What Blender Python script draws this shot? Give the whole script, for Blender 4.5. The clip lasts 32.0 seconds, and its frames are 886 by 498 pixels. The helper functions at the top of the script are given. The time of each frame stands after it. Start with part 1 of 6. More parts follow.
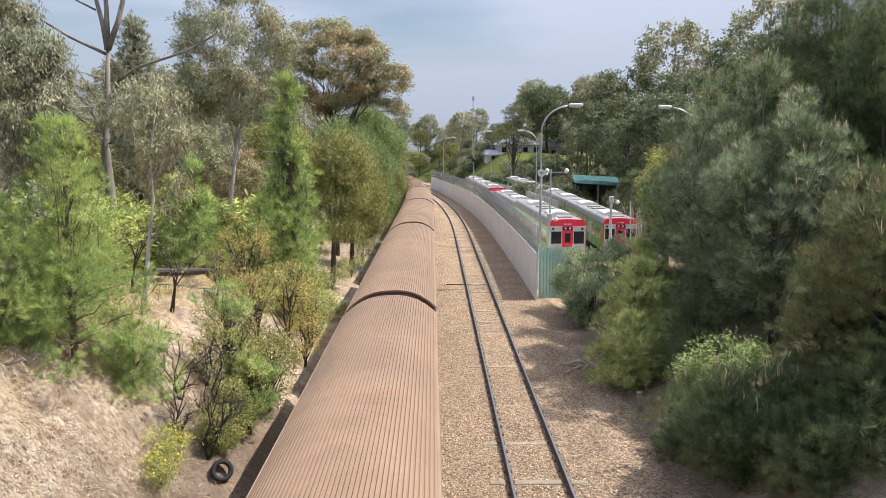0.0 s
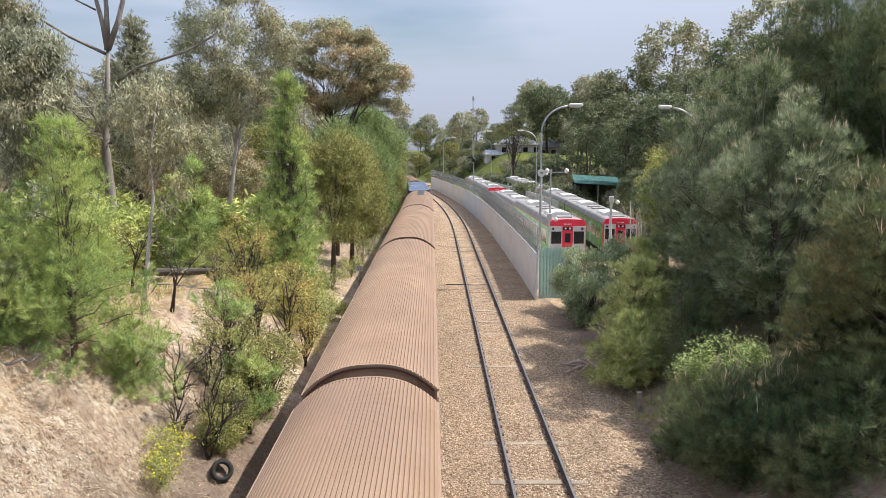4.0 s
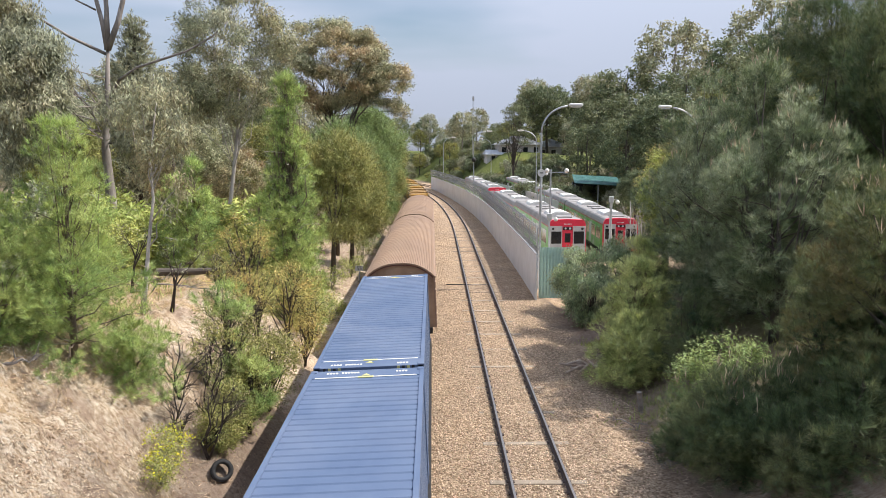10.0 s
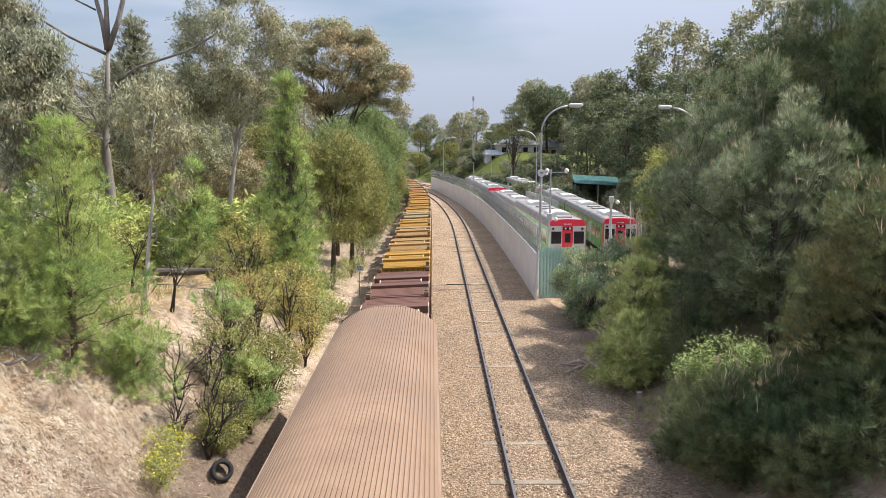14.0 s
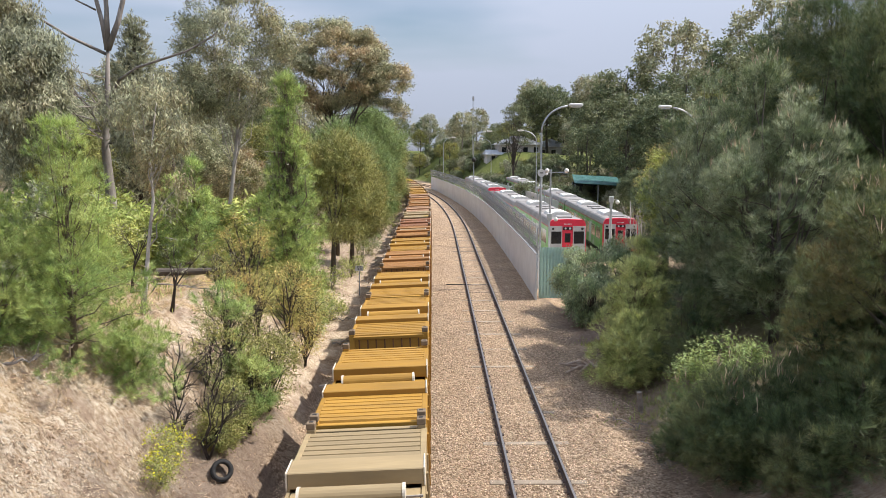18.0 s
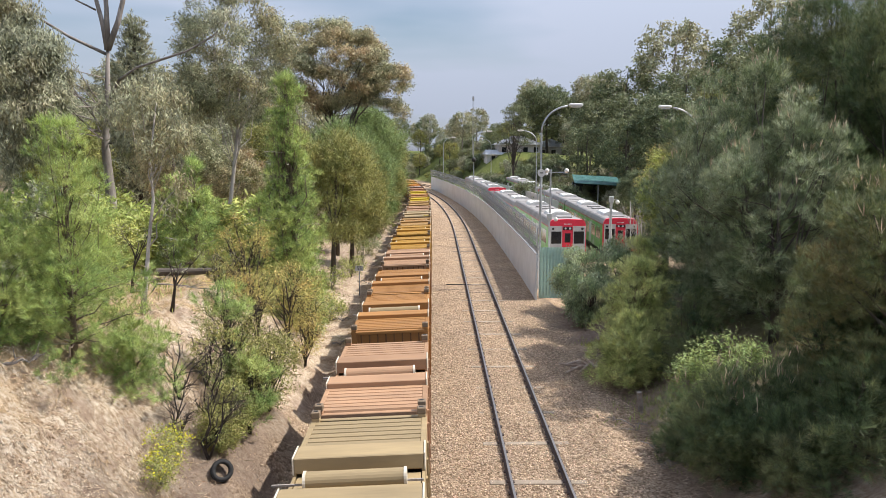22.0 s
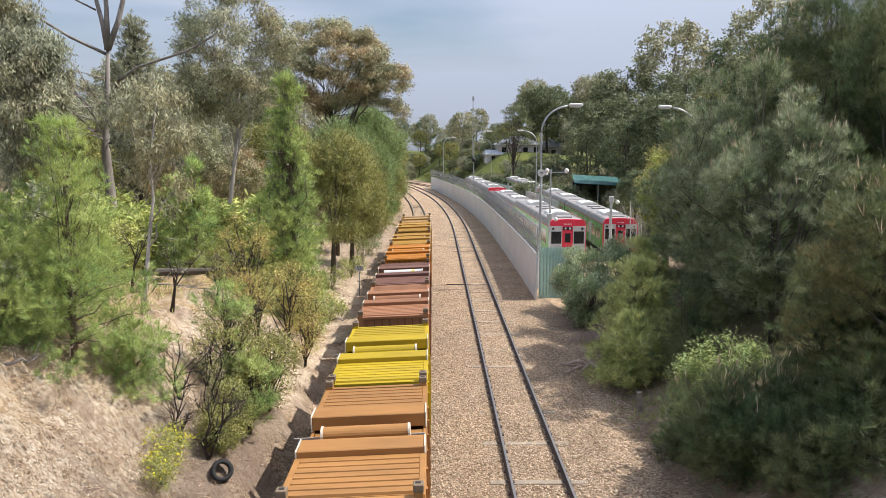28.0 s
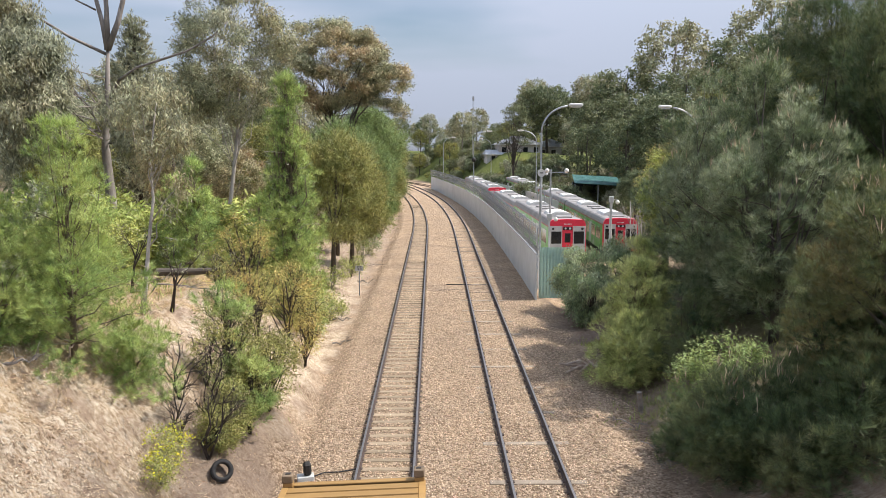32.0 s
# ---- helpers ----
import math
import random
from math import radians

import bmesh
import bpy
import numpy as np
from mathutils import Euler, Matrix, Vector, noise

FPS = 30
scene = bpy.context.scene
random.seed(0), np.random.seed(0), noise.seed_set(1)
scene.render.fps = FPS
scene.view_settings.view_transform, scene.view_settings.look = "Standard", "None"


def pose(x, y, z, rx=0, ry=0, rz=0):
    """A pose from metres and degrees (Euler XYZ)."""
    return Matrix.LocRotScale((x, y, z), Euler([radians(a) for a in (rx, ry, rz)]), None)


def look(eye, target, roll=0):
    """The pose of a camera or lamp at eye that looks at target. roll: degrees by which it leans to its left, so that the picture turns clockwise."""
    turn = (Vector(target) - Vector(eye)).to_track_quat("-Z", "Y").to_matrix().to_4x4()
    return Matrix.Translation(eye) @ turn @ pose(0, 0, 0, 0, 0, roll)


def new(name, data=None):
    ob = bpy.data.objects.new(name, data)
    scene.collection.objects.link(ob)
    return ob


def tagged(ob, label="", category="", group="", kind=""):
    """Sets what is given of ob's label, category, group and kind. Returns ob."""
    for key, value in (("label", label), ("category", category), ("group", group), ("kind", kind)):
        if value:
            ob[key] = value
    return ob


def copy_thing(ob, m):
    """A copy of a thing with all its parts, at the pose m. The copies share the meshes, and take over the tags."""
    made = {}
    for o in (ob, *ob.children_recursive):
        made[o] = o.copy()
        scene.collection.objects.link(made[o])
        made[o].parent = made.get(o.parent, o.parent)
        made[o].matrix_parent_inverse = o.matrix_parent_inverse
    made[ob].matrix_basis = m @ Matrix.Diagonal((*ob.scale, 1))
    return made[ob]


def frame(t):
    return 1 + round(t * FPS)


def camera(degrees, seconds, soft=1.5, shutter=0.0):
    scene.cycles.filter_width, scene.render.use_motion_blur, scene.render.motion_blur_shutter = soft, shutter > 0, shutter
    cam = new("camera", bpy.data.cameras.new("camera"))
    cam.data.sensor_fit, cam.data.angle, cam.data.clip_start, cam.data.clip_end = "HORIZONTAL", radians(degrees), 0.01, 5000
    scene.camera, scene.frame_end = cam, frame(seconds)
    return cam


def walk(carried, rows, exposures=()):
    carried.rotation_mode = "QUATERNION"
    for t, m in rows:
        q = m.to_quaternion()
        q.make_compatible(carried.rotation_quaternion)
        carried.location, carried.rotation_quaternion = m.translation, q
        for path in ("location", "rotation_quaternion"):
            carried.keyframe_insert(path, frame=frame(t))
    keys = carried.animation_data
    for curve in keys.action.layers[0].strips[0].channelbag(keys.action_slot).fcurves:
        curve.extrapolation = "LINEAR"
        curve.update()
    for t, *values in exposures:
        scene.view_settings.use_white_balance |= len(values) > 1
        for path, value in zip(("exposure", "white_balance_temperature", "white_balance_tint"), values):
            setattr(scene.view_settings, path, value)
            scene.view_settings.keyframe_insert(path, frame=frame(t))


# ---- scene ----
# ---- camera ----
cam = camera(61, 32.0, soft=0.8)
EYE_Z = 8.4
VIEW = pose(0, 0, EYE_Z, 90 - 7.5, 0, -0.82)
walk(cam, [(0, VIEW), (32, VIEW)], exposures=[(0, 0.38), (14, 0.38), (19, 0.32), (32, 0.31)])

# ---- light ----
SUN_ELEV, SUN_AZ = 55, 5          # azimuth: degrees from +x towards +y


def make_world():
    world = bpy.data.worlds.new("sky")
    scene.world = world
    world.use_nodes = True
    nt = world.node_tree
    nt.nodes.clear()
    out = nt.nodes.new("ShaderNodeOutputWorld")
    bg = nt.nodes.new("ShaderNodeBackground")
    sky = nt.nodes.new("ShaderNodeTexSky")
    sky.sky_type = 'NISHITA'
    sky.sun_disc = False
    sky.sun_elevation = radians(SUN_ELEV)
    sky.sun_rotation = radians(90 - SUN_AZ)
    sky.air_density, sky.dust_density = 1.0, 1.5
    # thin cloud sheet, drawn out sideways
    tc = nt.nodes.new("ShaderNodeTexCoord")
    mp = nt.nodes.new("ShaderNodeMapping")
    mp.inputs["Scale"].default_value = (1.8, 1.2, 8.0)
    mp.inputs["Rotation"].default_value = (0, 0.12, 0)
    nz = nt.nodes.new("ShaderNodeTexNoise")
    nz.inputs["Scale"].default_value = 1.15
    nz.inputs["Detail"].default_value = 4
    nz.inputs["Roughness"].default_value = 0.45
    ramp = nt.nodes.new("ShaderNodeValToRGB")
    ramp.color_ramp.elements[0].position, ramp.color_ramp.elements[1].position = 0.40, 0.62
    ramp.color_ramp.elements[0].color = (0.0, 0.0, 0.0, 1)
    ramp.color_ramp.elements[1].color = (0.97, 0.97, 0.97, 1)
    mix = nt.nodes.new("ShaderNodeMixRGB")
    mix.inputs[2].default_value = (4.95, 5.5, 6.85, 1)
    L = nt.links.new
    L(tc.outputs["Generated"], mp.inputs[0])
    L(mp.outputs[0], nz.inputs["Vector"])
    L(nz.outputs["Fac"], ramp.inputs[0])
    L(ramp.outputs[0], mix.inputs[0])
    L(sky.outputs[0], mix.inputs[1])
    # the sheet is brighter overhead than low down
    sx = nt.nodes.new("ShaderNodeSeparateXYZ")
    mr = nt.nodes.new("ShaderNodeMapRange")
    mr.inputs["From Min"].default_value, mr.inputs["From Max"].default_value = 0.05, 0.9
    mr.inputs["To Min"].default_value, mr.inputs["To Max"].default_value = 0.80, 2.0
    vm = nt.nodes.new("ShaderNodeVectorMath")
    vm.operation = 'SCALE'
    L(tc.outputs["Generated"], sx.inputs[0])
    L(sx.outputs[2], mr.inputs[0])
    L(mix.outputs[0], vm.inputs[0])
    L(mr.outputs[0], vm.inputs["Scale"])
    L(vm.outputs[0], bg.inputs[0])
    bg.inputs[1].default_value = 0.10
    L(bg.outputs[0], out.inputs[0])
    sun = bpy.data.lights.new("sun", 'SUN')
    sun.energy, sun.angle, sun.color = 5.0, radians(0.6), (1.0, 0.96, 0.90)
    e, a = radians(SUN_ELEV), radians(SUN_AZ)
    d = Vector((math.cos(e) * math.cos(a), math.cos(e) * math.sin(a), math.sin(e)))
    ob = new("sun", sun)
    ob.matrix_world = look(d * 200, (0, 0, 0))


make_world()

# ---- materials ----


def material(name, colors, scale=4.0, rough=0.8, metal=0.0, bump=0.2, bump_scale=None, coords="Object",
             stretch=(1, 1, 1), rand=0.0, island=0.0, hue=0.0, second=None, second_scale=0.6, second_amount=0.5,
             translucent=0.0, spec=0.3):
    """Two-scale noise material. colors: list of (position, rgb). second: stain colour. rand / island: value jitter per object / per piece."""
    m = bpy.data.materials.new(name)
    m.use_nodes = True
    nt = m.node_tree
    bs = nt.nodes["Principled BSDF"]
    N, L = nt.nodes.new, nt.links.new
    tc = N("ShaderNodeTexCoord")
    mp = N("ShaderNodeMapping")
    mp.inputs["Scale"].default_value = stretch
    if coords == "World":
        geo = N("ShaderNodeNewGeometry")
        L(geo.outputs["Position"], mp.inputs[0])
    else:
        L(tc.outputs[coords], mp.inputs[0])
    nz = N("ShaderNodeTexNoise")
    nz.inputs["Scale"].default_value = scale
    nz.inputs["Detail"].default_value = 6
    nz.inputs["Roughness"].default_value = 0.65
    L(mp.outputs[0], nz.inputs["Vector"])
    ramp = N("ShaderNodeValToRGB")
    els = ramp.color_ramp.elements
    while len(els) < len(colors):
        els.new(0.5)
    for e, (p, c) in zip(els, colors):
        e.position, e.color = p, (*c, 1)
    L(nz.outputs["Fac"], ramp.inputs[0])
    col = ramp.outputs[0]
    if second:
        n2 = N("ShaderNodeTexNoise")
        n2.inputs["Scale"].default_value = second_scale
        n2.inputs["Detail"].default_value = 5
        L(mp.outputs[0], n2.inputs["Vector"])
        r2 = N("ShaderNodeValToRGB")
        r2.color_ramp.elements[0].position, r2.color_ramp.elements[1].position = 0.42, 0.68
        L(n2.outputs["Fac"], r2.inputs[0])
        mu = N("ShaderNodeMath")
        mu.operation = 'MULTIPLY'
        mu.inputs[1].default_value = second_amount
        L(r2.outputs[0], mu.inputs[0])
        mx = N("ShaderNodeMixRGB")
        mx.inputs[2].default_value = (*second, 1)
        L(mu.outputs[0], mx.inputs[0])
        L(col, mx.inputs[1])
        col = mx.outputs[0]
    if rand or island:
        hs = N("ShaderNodeHueSaturation")
        L(col, hs.inputs["Color"])
        if island:
            geo2 = N("ShaderNodeNewGeometry")
            src, amt = geo2.outputs["Random Per Island"], island
        else:
            oi = N("ShaderNodeObjectInfo")
            src, amt = oi.outputs["Random"], rand
        mr = N("ShaderNodeMapRange")
        mr.inputs["To Min"].default_value, mr.inputs["To Max"].default_value = 1 - amt, 1 + amt
        L(src, mr.inputs[0])
        L(mr.outputs[0], hs.inputs["Value"])
        if hue:
            wn = N("ShaderNodeTexWhiteNoise")
            wn.noise_dimensions = '1D'
            L(src, wn.inputs["W"])
            mh = N("ShaderNodeMapRange")
            mh.inputs["To Min"].default_value, mh.inputs["To Max"].default_value = 0.5 - hue, 0.5 + hue
            L(wn.outputs[0], mh.inputs[0])
            L(mh.outputs[0], hs.inputs["Hue"])
        col = hs.outputs[0]
    L(col, bs.inputs["Base Color"])
    bs.inputs["Roughness"].default_value = rough
    bs.inputs["Metallic"].default_value = metal
    bs.inputs["Specular IOR Level"].default_value = spec
    if bump:
        n3 = N("ShaderNodeTexNoise")
        n3.inputs["Scale"].default_value = bump_scale or scale * 3
        n3.inputs["Detail"].default_value = 4
        L(mp.outputs[0], n3.inputs["Vector"])
        bp = N("ShaderNodeBump")
        bp.inputs["Strength"].default_value = bump
        bp.inputs["Distance"].default_value = 0.03
        L(n3.outputs["Fac"], bp.inputs["Height"])
        L(bp.outputs[0], bs.inputs["Normal"])
    if translucent:
        tr = N("ShaderNodeBsdfTranslucent")
        L(col, tr.inputs[0])
        ms = N("ShaderNodeMixShader")
        ms.inputs[0].default_value = translucent
        L(bs.outputs[0], ms.inputs[1])
        L(tr.outputs[0], ms.inputs[2])
        L(ms.outputs[0], nt.nodes["Material Output"].inputs[0])
    return m


def plain(name, rgb, rough=0.5, metal=0.0, var=0.15, scale=3.0, spec=0.4, bump=0.05):
    lo = tuple(c * (1 - var) for c in rgb)
    hi = tuple(min(1, c * (1 + var)) for c in rgb)
    return material(name, [(0.3, lo), (0.7, hi)], scale, rough, metal, bump, spec=spec)


def leaf_material(name, dark, light, tip=None, tip_amount=0.5, tip_scale=0.35, translucent=0.45, rough=0.55, island=0.42, lift=1.75):
    dark, light, tip = (tuple(min(0.8, lift * v) for v in c) if c else None for c in (dark, light, tip))
    dark, translucent = tuple(0.75 * v for v in dark), 0.7 * translucent
    return material(name, [(0.36, dark), (0.64, light)], 1.7, rough, 0, 0, coords="World", island=island, hue=0.02,
                    second=tip, second_scale=tip_scale, second_amount=tip_amount, translucent=translucent, spec=0.3)


M_STEEL_RAIL = plain("rail_steel", (0.085, 0.058, 0.045), 0.6, 0.3, 0.3, 6)
M_RAIL_TOP = plain("rail_head", (0.30, 0.275, 0.255), 0.38, 0.8, 0.15, 6)
M_SLEEPER = material("sleeper_wood", [(0.3, (0.19, 0.14, 0.09)), (0.7, (0.36, 0.28, 0.19))], 3, 0.9, 0, 0.4, stretch=(0.4, 4, 4), rand=0.25)
M_SLEEPER_PALE = material("sleeper_pale", [(0.3, (0.21, 0.165, 0.12)), (0.7, (0.33, 0.27, 0.205))], 3, 0.9, 0, 0.3, rand=0.2)
M_VAN_ROOF = material("van_roof", [(0.3, (0.245, 0.158, 0.103)), (0.7, (0.335, 0.225, 0.148))], 0.7, 0.62, 0.0, 0.08, second=(0.17, 0.115, 0.09), second_scale=0.35, second_amount=0.45, rand=0.08)
M_VAN_SIDE = material("van_side", [(0.3, (0.30, 0.20, 0.14)), (0.7, (0.40, 0.285, 0.205))], 0.8, 0.6, 0, 0.08, second=(0.22, 0.11, 0.06), second_scale=0.8, second_amount=0.5)
M_VAN_END = material("van_end", [(0.3, (0.32, 0.19, 0.115)), (0.7, (0.44, 0.29, 0.185))], 1.2, 0.6, 0, 0.1, second=(0.14, 0.08, 0.055), second_scale=1.5, second_amount=0.6)
M_VAN_DARK = plain("dark_roof_sheet", (0.065, 0.065, 0.07), 0.6, 0, 0.2, 1.5)
M_BLUE = material("blue_paint", [(0.3, (0.074, 0.108, 0.185)), (0.7, (0.104, 0.142, 0.222))], 0.8, 0.55, 0, 0.05, second=(0.19, 0.215, 0.275), second_scale=0.5, second_amount=0.35)
M_FADED_YELLOW = plain("faded_yellow", (0.55, 0.5, 0.2))
M_END_SHADE = material("end_shade_brown", [(0.3, (0.10, 0.05, 0.025)), (0.7, (0.24, 0.125, 0.05))], 3, 0.8, 0, 0.2, stretch=(1, 1, 0.3))
M_CAST = plain("worn_casting", (0.19, 0.135, 0.085), 0.65, 0, 0.3)
M_EDGE = plain("worn_cream_edge", (0.58, 0.51, 0.40), 0.55, 0, 0.3, 5)
M_WIRE = plain("dull_wire", (0.34, 0.345, 0.35), 0.5, 0.5, 0.15)
M_BLACK = plain("black_steel", (0.025, 0.022, 0.02), 0.7)
M_BROWN = plain("brown_casting", (0.14, 0.06, 0.045), 0.65, 0, 0.3)
M_WHITE = plain("white_paint", (0.74, 0.71, 0.66), 0.5, 0, 0.12)
M_WHITE_DIM = plain("pale_grey_paint", (0.5, 0.5, 0.48), 0.5, 0, 0.12)
M_CONCRETE = material("wall_concrete", [(0.3, (0.70, 0.695, 0.68)), (0.7, (0.79, 0.785, 0.77))], 1.2, 0.85, 0, 0.15, coords="World", second=(0.55, 0.54, 0.51), second_scale=0.35, second_amount=0.4)
M_GALV = plain("galvanised_steel", (0.45, 0.46, 0.47), 0.45, 0.5, 0.15)
M_BARK_PALE = material("gum_bark", [(0.3, (0.12, 0.10, 0.085)), (0.55, (0.26, 0.225, 0.20)), (0.75, (0.46, 0.42, 0.38))], 2.5, 0.85, 0, 0.4, stretch=(1, 1, 0.25))
M_BARK_WHITE = material("white_gum_bark", [(0.3, (0.22, 0.185, 0.16)), (0.5, (0.42, 0.38, 0.34)), (0.75, (0.62, 0.58, 0.53))], 2.2, 0.85, 0, 0.4, stretch=(1, 1, 0.25))
M_BARK_PINE = material("pine_bark", [(0.3, (0.10, 0.075, 0.055)), (0.7, (0.24, 0.185, 0.14))], 4, 0.95, 0, 0.5, stretch=(1, 1, 0.3))
M_BARK_DARK = material("dark_bark", [(0.3, (0.05, 0.042, 0.036)), (0.7, (0.14, 0.115, 0.095))], 4, 0.95, 0, 0.6, stretch=(1, 1, 0.3))
M_BURNT = material("burnt_wood", [(0.3, (0.02, 0.016, 0.014)), (0.7, (0.085, 0.065, 0.055))], 6, 0.9, 0, 0.4)
M_TWIG_GREY = material("grey_twig", [(0.3, (0.16, 0.13, 0.11)), (0.7, (0.36, 0.32, 0.28))], 6, 0.9, 0, 0.3)

M_LEAF_GUM = leaf_material("gum_leaf", (0.088, 0.096, 0.056), (0.205, 0.208, 0.13), (0.19, 0.125, 0.06), 0.4, 0.3, lift=2.3)
M_LEAF_GUM_ORANGE = leaf_material("gum_leaf_russet", (0.10, 0.108, 0.058), (0.215, 0.21, 0.13), (0.25, 0.13, 0.06), 0.42, 0.3, lift=2.35)
M_LEAF_GUM_GREY = leaf_material("gum_leaf_grey", (0.105, 0.112, 0.074), (0.22, 0.223, 0.152), (0.17, 0.13, 0.07), 0.4, 0.5, lift=2.25)
M_LEAF_PINE = leaf_material("pine_needle", (0.062, 0.10, 0.03), (0.19, 0.235, 0.075), (0.26, 0.265, 0.09), 0.5, 0.7, translucent=0.45, lift=2.45)
# the tip colour holds light needle tips and painted highlights
M_LEAF_PINE_DARK = leaf_material("dark_pine_needle", (0.034, 0.058, 0.026), (0.10, 0.138, 0.055), (0.22, 0.215, 0.10), 0.5, 0.8, translucent=0.38, lift=1.5, island=0.6)
M_LEAF_PINE_BROWN = leaf_material("brownish_pine_needle", (0.042, 0.057, 0.024), (0.105, 0.125, 0.048), (0.17, 0.09, 0.035), 0.4, 0.9, translucent=0.3, lift=2.1)
# the very pale tip colour paints sunlit highlights onto the needles
M_LEAF_PINE_SUNTIP = leaf_material("sunlit_tip_pine_needle", (0.043, 0.065, 0.029), (0.14, 0.172, 0.08), (0.48, 0.49, 0.33), 0.4, 1.0, translucent=0.4, lift=1.7, island=0.6)
M_LEAF_PINE_YG = leaf_material("sunny_pine_needle", (0.10, 0.125, 0.04), (0.25, 0.27, 0.10), (0.30, 0.27, 0.12), 0.5, 0.8, translucent=0.4, lift=3.3, island=0.5)
M_LEAF_OLIVE = leaf_material("olive_leaf", (0.08, 0.09, 0.028), (0.185, 0.185, 0.06), (0.21, 0.17, 0.055), 0.5, 0.7, lift=2.1)
M_LEAF_WATTLE = leaf_material("wattle_leaf", (0.10, 0.115, 0.035), (0.25, 0.23, 0.075), (0.30, 0.17, 0.06), 0.5, 0.8, lift=2.45)
M_LEAF_DARK = leaf_material("dark_leaf", (0.045, 0.06, 0.03), (0.12, 0.14, 0.07), (0.15, 0.13, 0.06), 0.4, 0.1, lift=1.9)
M_LEAF_BUSH = leaf_material("bush_leaf", (0.06, 0.085, 0.03), (0.15, 0.20, 0.07), (0.12, 0.11, 0.04), 0.3, 0.9, lift=2.0)
# the pale tip colour stands for bright highlights on dark green leaves
M_LEAF_WALL = leaf_material("wall_bush_leaf", (0.055, 0.08, 0.04), (0.17, 0.21, 0.10), (0.34, 0.36, 0.24), 0.5, 1.2, lift=2.3)
M_LEAF_YG = leaf_material("yellow_green_leaf", (0.10, 0.125, 0.03), (0.20, 0.22, 0.065), (0.22, 0.19, 0.06), 0.4, 0.6, lift=2.4)
# lime green paled to carry sunlight in the colour itself
M_LEAF_SUNLIT = leaf_material("sunlit_lime_leaf", (0.13, 0.17, 0.055), (0.32, 0.37, 0.15), None, translucent=0.45)
M_FLOWER = leaf_material("yellow_flower", (0.45, 0.36, 0.02), (0.65, 0.55, 0.04), None)
M_GRASS = leaf_material("grass_blade", (0.10, 0.15, 0.03), (0.25, 0.29, 0.08), (0.30, 0.25, 0.10), 0.6, 0.3)
M_DRY = leaf_material("dry_litter", (0.20, 0.14, 0.09), (0.42, 0.33, 0.24), None)

# ---- mesh helpers ----


def empty(name, m=None):
    ob = new(name)
    ob.empty_display_size = 0.2
    if m is not None:
        ob.matrix_basis = m
    return ob


def part(name, bm, mat, parent=None, label="", smooth=False, m=None):
    """Links a bmesh (or a ready mesh) as one object under a thing."""
    if isinstance(bm, bpy.types.Mesh):
        me = bm
    else:
        me = bpy.data.meshes.new(name)
        bm.to_mesh(me)
        bm.free()
    if mat is not None and not me.materials:
        me.materials.append(mat)
    if smooth:
        for p in me.polygons:
            p.use_smooth = True
    ob = new(name, me)
    ob.parent = parent
    if m is not None:
        ob.matrix_basis = m
    if label:
        ob["label"] = label
    return ob


def raw_mesh(name, verts, faces, mat=None, smooth=False):
    me = bpy.data.meshes.new(name)
    me.from_pydata(verts, [], faces)
    if mat is not None:
        me.materials.append(mat)
    if smooth:
        for p in me.polygons:
            p.use_smooth = True
    return me


def fast_quads(name, v, mat):
    """A mesh of separate quads from an array of shape (n, 4, 3)."""
    n = len(v)
    me = bpy.data.meshes.new(name)
    me.vertices.add(4 * n)
    me.vertices.foreach_set("co", np.ascontiguousarray(v, dtype=np.float32).ravel())
    me.loops.add(4 * n)
    me.loops.foreach_set("vertex_index", np.arange(4 * n, dtype=np.int32))
    me.polygons.add(n)
    me.polygons.foreach_set("loop_start", np.arange(0, 4 * n, 4, dtype=np.int32))
    me.update(calc_edges=True)
    me.materials.append(mat)
    return me


def box(bm, x0, x1, y0, y1, z0, z1, bevel=0.0):
    vs = [bm.verts.new((x, y, z)) for z in (z0, z1) for y in (y0, y1) for x in (x0, x1)]
    fs = [(0, 2, 3, 1), (4, 5, 7, 6), (0, 1, 5, 4), (2, 6, 7, 3), (0, 4, 6, 2), (1, 3, 7, 5)]
    made = [bm.faces.new([vs[i] for i in f]) for f in fs]
    if bevel:
        edges = {e for f in made for e in f.edges}
        bmesh.ops.bevel(bm, geom=list(edges), offset=bevel, segments=1, profile=0.5, affect='EDGES')
    return bm


def boxed(*a, **k):
    return box(bmesh.new(), *a, **k)


def cyl(bm, p, q, r, r2=None, n=10, caps=True):
    p, q = Vector(p), Vector(q)
    r2 = r if r2 is None else r2
    d = (q - p).normalized()
    a = d.orthogonal().normalized()
    b = d.cross(a)
    ring = [[bm.verts.new(c + (a * math.cos(2 * math.pi * i / n) + b * math.sin(2 * math.pi * i / n)) * rr) for i in range(n)]
            for c, rr in ((p, r), (q, r2))]
    for i in range(n):
        bm.faces.new((ring[0][i], ring[0][(i + 1) % n], ring[1][(i + 1) % n], ring[1][i]))
    if caps:
        bm.faces.new(ring[0][::-1])
        bm.faces.new(ring[1])
    return bm


